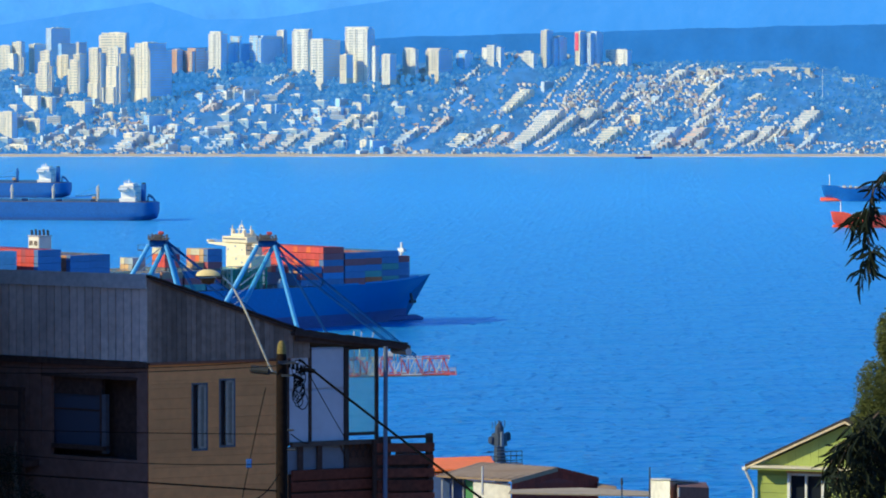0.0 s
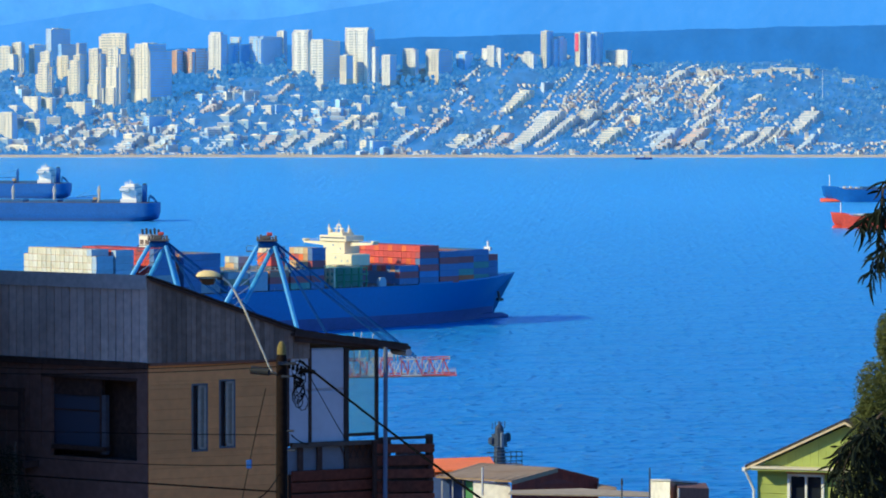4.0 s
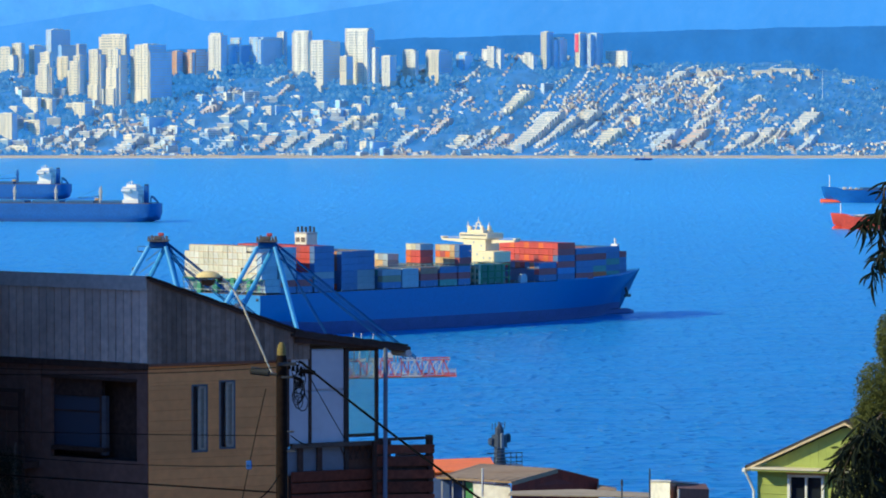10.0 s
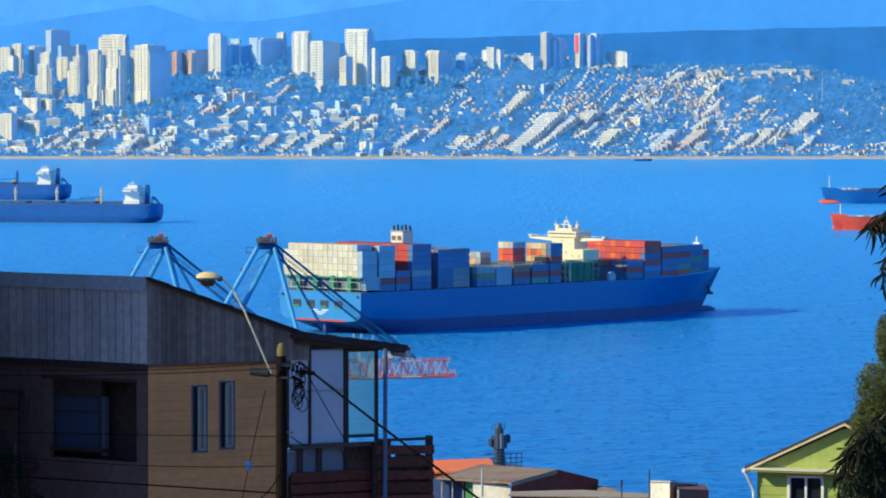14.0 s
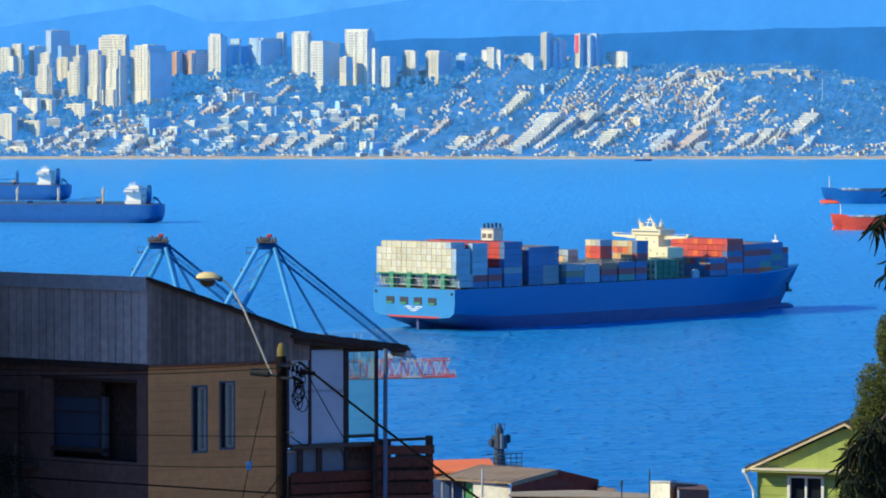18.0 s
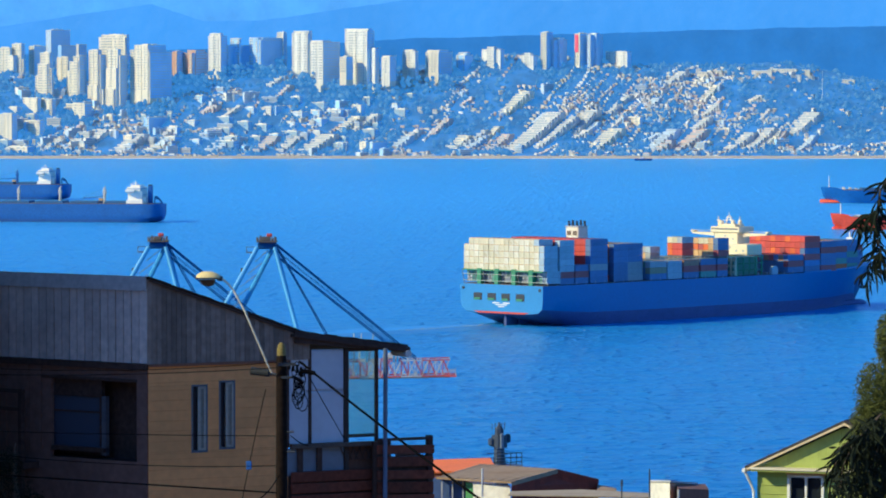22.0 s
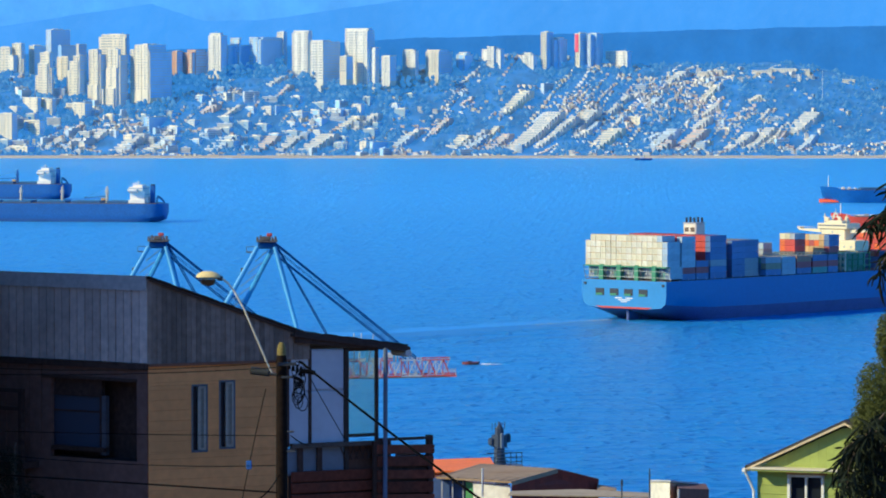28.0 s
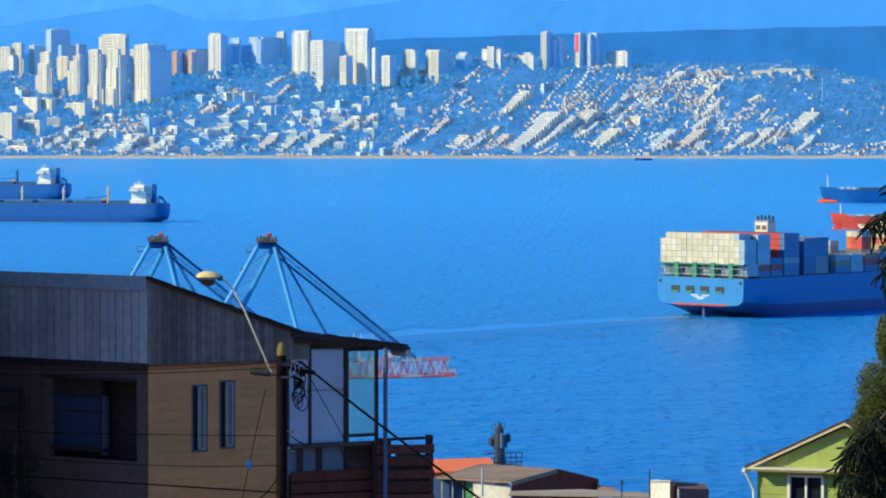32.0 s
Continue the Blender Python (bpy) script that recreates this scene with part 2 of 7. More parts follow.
# sheet added behind the mountains; its glow paints a hazy sky
ridge_line("backdrop_haze_range", "pale blue glowing haze sheet over the open sky", 4986,
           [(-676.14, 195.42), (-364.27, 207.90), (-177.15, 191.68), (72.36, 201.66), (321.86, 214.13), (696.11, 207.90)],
           haze_glow_mat("painted_sky_haze", (0.03, 0.04, 0.05), (0.095, 0.38, 0.95), 0.95), 3.0, 4)
s = Shape()
pts = [(-720 + 1440 * i / 90) for i in range(91)]
s.add([(x, yy + 2.2 * noise.noise(Vector((x * 0.02, yy, 0))), z) for x in pts for yy, z in ((4757, -0.3), (4764, 1.2), (4774, 2.6))],
      [(i * 3 + k, i * 3 + 3 + k, i * 3 + 4 + k, i * 3 + 1 + k) for i in range(90) for k in (0, 1)])
tagged(part("beach", s, SAND), "long pale sand beach at the foot of the far town", "beach", kind="structure")
s = Shape()
for i in range(120):
    x = -700 + 1400 * i / 120
    if noise.noise(Vector((x * 0.013, 0, 9))) > -0.05:
        s.box(x, x + 11.5, 4755.2 + random.uniform(-1, 1), 4757.5, 0.02, 0.25)
tagged(part("surf", s, mat("sea_foam", (0.85, 0.86, 0.85), 0.8, scale=0.2)), "thin white surf line along the far beach", "surf", kind="stuff")

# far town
# the strong blue wall colour stands for hazy faces turned from the sun
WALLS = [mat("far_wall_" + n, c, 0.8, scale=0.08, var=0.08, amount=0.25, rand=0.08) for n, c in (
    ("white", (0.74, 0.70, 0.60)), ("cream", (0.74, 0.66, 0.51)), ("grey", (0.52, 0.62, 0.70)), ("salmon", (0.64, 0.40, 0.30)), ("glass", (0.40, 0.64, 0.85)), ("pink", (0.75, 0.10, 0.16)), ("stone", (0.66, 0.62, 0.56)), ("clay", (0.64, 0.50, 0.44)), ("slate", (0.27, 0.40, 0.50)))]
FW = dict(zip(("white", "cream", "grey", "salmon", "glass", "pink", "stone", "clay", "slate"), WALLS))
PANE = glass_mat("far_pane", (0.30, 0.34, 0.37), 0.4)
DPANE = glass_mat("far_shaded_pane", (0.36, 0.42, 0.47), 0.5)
ROOFS = [mat("far_roof_" + n, c, 0.85, scale=0.2, rand=0.15) for n, c in (("clay", (0.46, 0.27, 0.2)), ("grey", (0.5, 0.5, 0.5)), ("white", (0.80, 0.78, 0.74)))]


def tower_body(ob, w, d, h, kind, tr, m, sub):
    """One volume of a far tower, corner at the origin: walls, window columns and balcony stacks on the front, blue
    bands painting the flank's shade, parapet.
    """
    place = lambda s: part(s[0], s[1], s[2], ob, m=m)
    place(("wing" if sub else "wall", Shape().soft(-w, 0, 0, d, -14, h, 0.15), FW[kind]))
    storeys = max(3, int((h + 2) / 2.9))
    st = h / storeys
    bays = max(2, round(w / 3.4))
    bw = w / bays
    win, bal = Shape(), Shape()
    for b in range(bays):
        a = -w + bw * b
        deep_bay = (b + bays) % 3 == 1 or tr.random() < 0.25
        for i in range(storeys):
            z = st * i
            if deep_bay:
                win.box(a + 0.5, a + bw - 0.5, -0.05, 0.2, z + 1.0, z + st - 0.6)
                if tr.random() < 0.9:
                    bal.box(a + 0.1, a + bw - 0.1, -0.5, -0.02, z - 0.1, z + 0.8)
            elif tr.random() < 0.7:
                win.box(a + bw * 0.3 + tr.uniform(-0.3, 0.3), a + bw * 0.66 + tr.uniform(-0.4, 0.3), -0.05, 0.2, z + tr.uniform(0.8, 1.2), z + tr.uniform(1.6, 2.1))
    # blue bands over the flank put its hazy shade into the colour
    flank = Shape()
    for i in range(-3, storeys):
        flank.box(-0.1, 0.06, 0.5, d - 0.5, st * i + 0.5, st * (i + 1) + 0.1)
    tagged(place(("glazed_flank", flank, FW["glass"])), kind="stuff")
    tagged(place(("glazing", win, PANE)), kind="stuff")
    if bal.v:
        tagged(place(("balcony_tier", bal, FW["white" if kind in ("glass", "grey", "salmon", "pink", "stone") else kind])), kind="stuff")
    for b in range(0, bays + 1, max(1, bays // 2)):
        if h > 16 and not sub:
            place(("pier", Shape().box(-w + bw * b - 0.3, -w + bw * b + 0.3, -0.5, 0.02, -14, h + 0.5), FW[kind]))
    place(("parapet", Shape().box(-w - 0.2, 0.2, -0.2, d + 0.2, h, h + 0.6), FW["white" if kind != "salmon" else kind]))
    if not sub and w > 5:
        place(("plant_room", Shape().box(-w * 0.72, -w * 0.3, d * 0.2, d * 0.7, h + 0.6, h + 1.2 + tr.uniform(0, 0.6)), FW["white" if kind != "cream" else "cream"]))
        place(("roof_tank", Shape().tube((-w * 0.2, d * 0.4, h + 0.6), (-w * 0.2, d * 0.4, h + 1.9), min(1.1, w * 0.12), n=10), FW["grey"]))


def tower(x0, xs, x1, top, base, kind, y, wings=()):
    """A far apartment tower standing corner-on: left edge, corner and right edge along x, roof and foot heights."""
    words = {"white": "sunlit white", "cream": "sunlit cream", "grey": "pale grey", "salmon": "brick-coloured", "glass": "shaded blue", "pink": "pink-edged cream", "stone": "stone-grey", "slate": "slate blue"}[kind]
    ob = thing("apartment_tower", ("tall " if top - base > 24 else "") + words + " apartment " + ("tower" if top - base > 24 else "block") + (" with stepped wings" if wings else "") + " on the far hill",
               "tower" if top - base > 24 else "apartment block", pose(xs, y, base, 0, 0, -PHI), "towers of the far town")
    c, s_ = math.cos(radians(PHI)), math.sin(radians(PHI))
    tr = random.Random(int(xs * 7 + top * 13))
    main = "cream" if kind == "pink" else kind
    tower_body(ob, (xs - x0) / c, max(2.5, (x1 - xs) / s_), top - base - 1.2, main, tr, None, False)
    for k, (a, b, e, t) in enumerate(wings):
        dy = 2.5 if t > top else -0.5 - 0.4 * k
        off = Vector(((b - xs) * c - dy * s_, (b - xs) * s_ + dy * c, 0))
        tower_body(ob, (b - a) / c, max(2.0, (e - b) / s_ - 1.5), t - base - 0.8, main, tr, Matrix.Translation(off), True)
    GROVES.append((min([x0] + [g[0] for g in wings]), max([x1] + [g[2] for g in wings]), y, base))
    if kind == "pink":
        w, h = (xs - x0) / c, top - base
        part("pink_panel", Shape().box(-w + 0.4, -w * 0.25, -0.75, -0.06, h * 0.46, h * 0.95), FW["pink"], ob, "bright pink facade strip")
    return ob


PHI = 42            # how far the far blocks are turned, corner towards the bay
GROVES = []         # tree belts at the feet of the blocks
tower(-486.5, -471.7, -469.2, 118.2, 75.7, "cream", 4930)
tower(-469.4, -459.0, -455.3, 122.4, 67.7, "cream", 4926, ((-473.8, -467.6, -457.8, 109.5), (-465.1, -456.5, -453.4, 105.2),))
tower(-451.1, -445.6, -433.8, 120.0, 83.1, "white", 4934)
tower(-432.8, -427.2, -408.1, 137.3, 107.7, "grey", 4936)
tower(-435.1, -424.7, -421.1, 112.4, 66.1, "cream", 4886, ((-438.2, -427.2, -423.5, 100.2), (-441.2, -424.7, -419.3, 87.4), (-432.1, -422.3, -419.3, 95.4),))
tower(-418.5, -415.5, -398.9, 120.6, 77.0, "glass", 4928)
tower(-398.5, -396.1, -388.1, 121.8, 77.0, "white", 4924)
tower(-419.6, -406.8, -402.5, 107.6, 83.1, "cream", 4912)
tower(-398.6, -391.9, -385.2, 108.8, 66.7, "cream", 4880, ((-403.5, -393.7, -386.4, 102.7), (-407.2, -391.9, -385.2, 92.9),))
tower(-381.7, -371.3, -367.7, 115.4, 49.1, "cream", 4874, ((-381.1, -368.9, -362.2, 110.0), (-384.1, -372.6, -368.9, 77.1), (-378.0, -365.9, -363.4, 72.3),))
tower(-361.6, -349.5, -346.4, 116.0, 54.1, "cream", 4866, ((-361.0, -347.0, -338.5, 109.3), (-363.4, -351.3, -347.6, 95.4), (-363.4, -353.7, -350.1, 73.5),))
tower(-373.8, -345.4, -342.3, 132.4, 101.6, "cream", 4938, ((-377.5, -346.6, -342.9, 129.3),))
tower(-331.3, -316.7, -298.5, 120.8, 71.1, "cream", 4858, ((-336.8, -315.5, -298.5, 115.3), (-334.9, -314.3, -291.2, 112.3),))
tower(-293.8, -288.9, -282.2, 113.8, 88.7, "salmon", 4911)
tower(-282.2, -272.3, -256.4, 112.5, 87.4, "salmon", 4911, ((-277.9, -268.7, -257.6, 115.0),))
tower(-254.0, -240.5, -233.8, 130.8, 94.2, "white", 4900, ((-252.8, -241.1, -237.5, 133.3),))
tower(-234.9, -233.1, -203.0, 120.5, 99.1, "glass", 4911, ((-231.2, -220.8, -217.8, 127.9), (-210.4, -201.2, -198.1, 128.5),))
tower(-201.8, -197.5, -171.1, 126.6, 97.2, "glass", 4911, ((-199.4, -195.1, -174.2, 128.5),))
tower(-180.6, -173.8, -170.1, 134.8, 108.9, "white", 4934)
tower(-163.3, -146.2, -142.5, 133.9, 89.3, "white", 4898, ((-162.1, -145.0, -140.7, 135.7),))
tower(-143.4, -129.3, -111.6, 124.0, 82.0, "white", 4884, ((-142.7, -129.9, -121.4, 125.2),))
tower(-104.8, -81.7, -73.8, 136.1, 77.1, "white", 4880, ((-106.1, -80.5, -75.6, 138.0), (-92.6, -73.1, -67.7, 117.3),))
tower(-110.8, -104.1, -96.8, 108.1, 90.5, "cream", 4872)
tower(-65.7, -57.2, -51.7, 108.1, 89.3, "white", 4870, ((-64.5, -57.2, -49.3, 108.7),))
tower(-43.3, -29.9, -26.3, 114.3, 87.4, "white", 4888, ((-42.7, -31.7, -28.1, 115.5),))
tower(-18.3, -4.9, 10.4, 113.0, 89.9, "cream", 4884, ((-17.1, -3.7, 6.7, 114.9),))
tower(14.7, 23.9, 32.5, 110.1, 89.3, "glass", 4905, ((17.2, 25.7, 30.6, 112.5),))
tower(42.8, 62.4, 66.7, 116.2, 89.9, "white", 4901, ((47.7, 55.1, 58.8, 118.6),))
tower(85.7, 97.9, 102.2, 109.4, 89.3, "white", 4901, ((88.1, 94.9, 97.9, 111.9),))
tower(106.6, 112.0, 119.5, 134.5, 91.1, "cream", 4903)
tower(116.4, 120.5, 134.8, 126.6, 92.9, "grey", 4907, ((120.1, 126.3, 132.4, 128.4),))
tower(143.5, 148.4, 160.5, 133.4, 94.2, "pink", 4911)
tower(157.0, 160.2, 174.2, 132.1, 92.9, "grey", 4911, ((160.7, 166.8, 171.7, 133.4),))
tower(177.9, 200.0, 204.9, 113.8, 95.4, "white", 4911)
tower(-453.6, -419.6, -415.4, 62.6, 39.6, "cream", 4855, ((-452.4, -435.4, -430.5, 63.8),))
tower(-448.8, -430.1, -425.3, 39.9, 18.9, "cream", 4823)
tower(-475.3, -459.1, -453.6, 47.2, 15.9, "cream", 4817)
tower(-405.9, -384.1, -376.8, 57.8, 42.1, "cream", 4850)
tower(-470.6, -439.5, -432.3, 12.9, 2.2, "cream", 4781)
tower(-351.4, -347.8, -327.1, 67.4, 51.6, "glass", 4868)
tower(-347.8, -335.0, -328.9, 53.5, 42.0, "salmon", 4859)
tower(-319.1, -313.6, -271.4, 43.5, 21.8, "glass", 4829)
tower(-195.0, -184.1, -181.1, 54.2, 39.7, "stone", 4849)
tower(-180.5, -178.7, -162.3, 55.4, 39.7, "glass", 4849)
tower(-115.2, -87.9, -83.7, 56.6, 42.6, "white", 4855)
tower(-88.6, -81.4, -77.8, 17.6, 4.4, "cream", 4791)
tower(-77.7, -74.1, -28.7, 17.6, 3.3, "glass", 4787)
tower(194.2, 210.5, 213.5, 43.5, 25.4, "cream", 4829)
tower(-25.1, -16.5, -12.8, 86.8, 75.8, "cream", 4893)


def hillside_y(x, z):
    """Distance at which the hillside reaches height z."""
    y = 4773
    while y < 4936 and slope(x, y) < z:
        y += 1.5
    return y


# stepped apartment blocks that climb the slope
def terrace(x, z, w, rise, n, lean, kind="cream"):
    """Flats stepping up the slope: each floor a row of bays with its own windows, party walls and terrace parapet."""
    y = hillside_y(x, z)
    tr = random.Random(int(x * 3 + z * 11))
    ob = thing("terraced_apartments", "pale stepped apartment block climbing the far hillside", "apartment block", pose(x, y, 0, 0, 0, -32), "stepped blocks of the far town")
    win, par = Shape(), Shape()
    for i in range(n):
        zz = z + rise * i / n
        sx = lean * i / n + tr.uniform(-0.4, 0.4)
        yy = hillside_y(x + sx, zz) - y
        hh = rise / n + 0.3
        a, b = sx - w / 2 + tr.uniform(-0.6, 0.6), sx + w / 2 + tr.uniform(-0.6, 0.6)
        part("floor", Shape().box(a, b, yy - 1.0, yy + 9, zz - 5, zz + hh), FW[kind], ob)
        k = max(2, int(w / 3.0))
        for q in range(k):
            c0, c1 = a + (b - a) * q / k, a + (b - a) * (q + 1) / k
            if tr.random() < 0.9:
                win.box(c0 + tr.uniform(0.1, 0.5), c1 - 0.15, yy - 1.08, yy - 0.9, zz + tr.uniform(0.2, 0.5), zz + hh - tr.uniform(0.7, 1.0))
            if tr.random() < 0.8:
                par.box(c0 + 0.08, c1 - 0.08, yy - 1.6, yy - 1.0, zz - 0.3, zz + tr.uniform(0.1, 0.35))
    tagged(part("windows", win, DPANE, ob), kind="stuff")
    tagged(part("terrace_parapets", par, FW["white"], ob), kind="stuff")


terrace(-346.7, 5.7, 15.9, 19.2, 7, 9.0, "stone")
terrace(-311.0, 6.8, 14.0, 15.6, 6, 7.2, "cream")
terrace(-245.1, 6.8, 18.7, 14.4, 5, 4.8, "grey")
terrace(-200.1, 6.8, 14.0, 15.6, 6, 6.0, "clay")
terrace(-173.2, 6.8, 12.2, 15.6, 6, 7.2, "stone")
terrace(-146.2, 6.8, 18.7, 18.0, 7, 12.0, "stone")
terrace(-111.1, 27.9, 10.4, 15.7, 6, 10.9, "cream")
terrace(-96.0, 27.9, 9.4, 18.1, 7, 13.3, "stone")
terrace(9.6, 10.2, 14.0, 13.2, 5, 6.0, "cream")
terrace(27.6, 10.2, 11.2, 13.2, 5, 6.0, "grey")
terrace(50.4, 9.1, 11.2, 15.6, 6, 7.2, "clay")
terrace(72.6, 8.5, 18.7, 39.6, 15, 24.0, "stone")
terrace(99.6, 10.2, 8.4, 33.0, 13, 21.6, "stone")
terrace(64.3, 45.8, 12.3, 24.3, 9, 14.6, "cream")
terrace(136.4, 26.1, 16.0, 24.1, 9, 10.9, "stone")
terrace(159.6, 10.2, 16.9, 20.4, 8, 12.0, "cream")
terrace(219.5, 8.5, 13.1, 21.6, 8, 12.0, "grey")
terrace(246.5, 8.5, 14.0, 20.4, 8, 13.2, "clay")
terrace(303.4, 8.5, 11.2, 18.0, 7, 12.0, "stone")
terrace(321.4, 8.5, 12.2, 22.8, 9, 14.4, "stone")
terrace(336.7, 10.2, 10.3, 18.0, 7, 10.8, "cream")
terrace(371.7, 26.1, 18.8, 21.7, 8, 12.1, "stone")
terrace(273.7, 10.2, 9.4, 7.2, 4, 3.6, "cream")
terrace(-50.4, 10.2, 10.3, 12.0, 4, 6.0, "grey")
terrace(-11.5, 23.1, 6.6, 18.1, 7, 8.4, "clay")
terrace(-375.5, 17.3, 18.8, 12.0, 4, 3.6, "stone")
terrace(-422.5, 10.2, 18.7, 9.6, 4, 2.4, "stone")

WOODS = [(-51, 44, 48, 17), (-136, 68, 44, 15), (58, 66, 26, 19), (124, 28, 18, 14), (40, 31, 44, 10), (-300, 76, 42, 14), (415, 52, 58, 32), (-202, 32, 30, 12), (-20, 64, 30, 8), (330, 70, 30, 10)]


def wooded(x, z):
    """Inside one of the tree-covered ravines, where hardly anything is built."""
    return any(((x - a) / p) ** 2 + ((z - b) / q) ** 2 < 1 for a, b, p, q in WOODS)


rt = random.Random(12)
for i in range(44):
    x = rt.uniform(-60, 430) if i % 4 else rt.uniform(-440, -60)
    y = 4776 + 120 * rt.random()
    if wooded(x, slope(x, y)):
        continue
    terrace(x, slope(x, y), rt.uniform(4, 10), rt.uniform(7, 17), rt.randint(5, 8), rt.uniform(4, 13), rt.choice(("stone", "cream", "stone", "clay", "grey")))

# plain mid-rise blocks standing on the slope
def block(x, y, w, d, h, turn, kind):
    ob = thing("apartment_block", "pale mid-rise apartment block on the far slope", "apartment block", pose(x, y, slope(x, y) - 1.0, 0, 0, turn), "blocks of the far town")
    part("wall", Shape().box(-w / 2, w / 2, -d / 2, d / 2, -6, h), FW[kind], ob)
    n = max(2, int(h / 1.7))
    for i in range(n):
        z = h * i / n
        part("window_band", Shape().box(-w / 2 + 0.3, w / 2 - 0.3, -d / 2 - 0.06, -d / 2 + 0.2, z + 0.5, z + h / n - 0.35).box(w / 2 - 0.2, w / 2 + 0.05, -d / 2 + 0.4, d / 2 - 0.4, z + 0.5, z + h / n - 0.35), DPANE, ob)
        part("balcony", Shape().box(-w / 2 + 0.2, w / 2 - 0.2, -d / 2 - 0.7, -d / 2 - 0.06, z - 0.1, z + 0.3), FW["white"], ob)
    part("roof_slab", Shape().box(-w / 2 - 0.2, w / 2 + 0.2, -d / 2 - 0.2, d / 2 + 0.2, h, h + 0.35), ROOFS[2], ob)
    part("stair_head", Shape().box(-w * 0.1, w * 0.12, -d * 0.2, d * 0.2, h + 0.35, h + 1.5), FW[kind], ob)


rb = random.Random(31)
for i in range(92):
    x = rb.uniform(-475, -60) if i % 6 else rb.uniform(-60, 440)
    y = 4777 + 120 * rb.random() ** 1.25
    if wooded(x, slope(x, y)):
        continue
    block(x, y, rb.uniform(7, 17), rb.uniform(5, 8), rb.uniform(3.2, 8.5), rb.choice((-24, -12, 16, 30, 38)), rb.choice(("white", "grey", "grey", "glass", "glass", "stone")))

# mid-rise blocks that fill the lower slope below the towers
rb = random.Random(12)
taken = [(o.matrix_basis.translation.x, o.matrix_basis.translation.y) for o in bpy.data.objects if o.parent is None and o.name.startswith(("terraced_apartments", "apartment_tower"))]
for i in range(420):
    x, y = rb.uniform(-470, -30), rb.uniform(4790, 4872)
    if len(taken) > 170 or any(abs(x - a) < 17 and abs(y - b) < 12 for a, b in taken):
        continue
    taken.append((x, y))
    w, d, base = rb.uniform(9, 17), rb.uniform(3, 7), slope(x, y)
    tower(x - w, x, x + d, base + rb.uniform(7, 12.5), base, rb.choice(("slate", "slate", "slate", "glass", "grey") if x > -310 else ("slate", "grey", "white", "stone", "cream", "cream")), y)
    GROVES.pop()


# low houses scattered over the slope
def house_mesh(w, d, h, roof, wall, rooft):
    s = Shape()
    s.box(-w / 2, w / 2, -d / 2, d / 2, -4, h, 0)
    if roof:
        s.prism([(-w / 2 - 0.3, -d / 2 - 0.3, h), (w / 2 + 0.3, -d / 2 - 0.3, h), (0, -d / 2 - 0.3, h + w * 0.22)], (0, d + 0.6, 0), 1)
    else:
        s.box(-w / 2 - 0.15, w / 2 + 0.15, -d / 2 - 0.15, d / 2 + 0.15, h, h + 0.3, 1)
    k = max(2, int(w / 2))
    for b in range(k):
        for i in range(max(1, int(h / 2.2))):
            s.box(-w / 2 + w * (b + 0.28) / k, -w / 2 + w * (b + 0.72) / k, -d / 2 - 0.06, -d / 2 + 0.1, 0.6 + 2.1 * i, 1.7 + 2.1 * i, 2)
    return s.mesh("house", [wall, rooft, PANE])


rng = random.Random(4)
KINDS = [house_mesh(rng.uniform(3.0, 6.5), rng.uniform(3, 5), rng.choice((1.6, 2.2, 2.8, 3.6)), i % 2 == 0, WALLS[(0, 0, 1, 0, 0, 2, 0, 1, 0)[i % 9]], ROOFS[(0, 1, 2)[i % 3]]) for i in range(18)]
placed = 0
joined = Shape()
for i in range(9500):
    x = rng.uniform(-478, 482)
    y = 4776 + 158 * rng.random() ** 0.9
    dg = x - 0.75 * (y - 4770)
    dens = 0.75 * noise.noise(Vector((x * 0.014, y * 0.024, 5))) + 0.5 * noise.noise(Vector((dg * 0.05, y * 0.008, 7))) + 0.35 * noise.noise(Vector((x * 0.05, y * 0.08, 1))) + (0.10 if x > 60 else -0.02)
    if x > 330 and y > 4860:
        dens -= 0.35
    if dens < 0.14:
        continue
    z = slope(x, y)
    if wooded(x, z) and rng.random() < 0.9:
        continue
    if placed < 290:
        me = KINDS[rng.randrange(len(KINDS))]
        ob = tagged(new("house", me), "small sunlit house on the far hillside", "house", "houses of the far town")
        ob.matrix_basis = pose(x, y, z, 0, 0, rng.uniform(-25, 45))
        placed += 1
    else:
        w, d, h = rng.uniform(2.2, 6.5), rng.uniform(1.8, 3), rng.uniform(0.9, 1.8)
        joined.box(-w / 2, w / 2, -d / 2, d / 2, -4, h, rng.choice((0, 0, 1, 1, 2, 2, 3, 3)), pose(x, y, z, 0, 0, rng.uniform(-58, -8)))
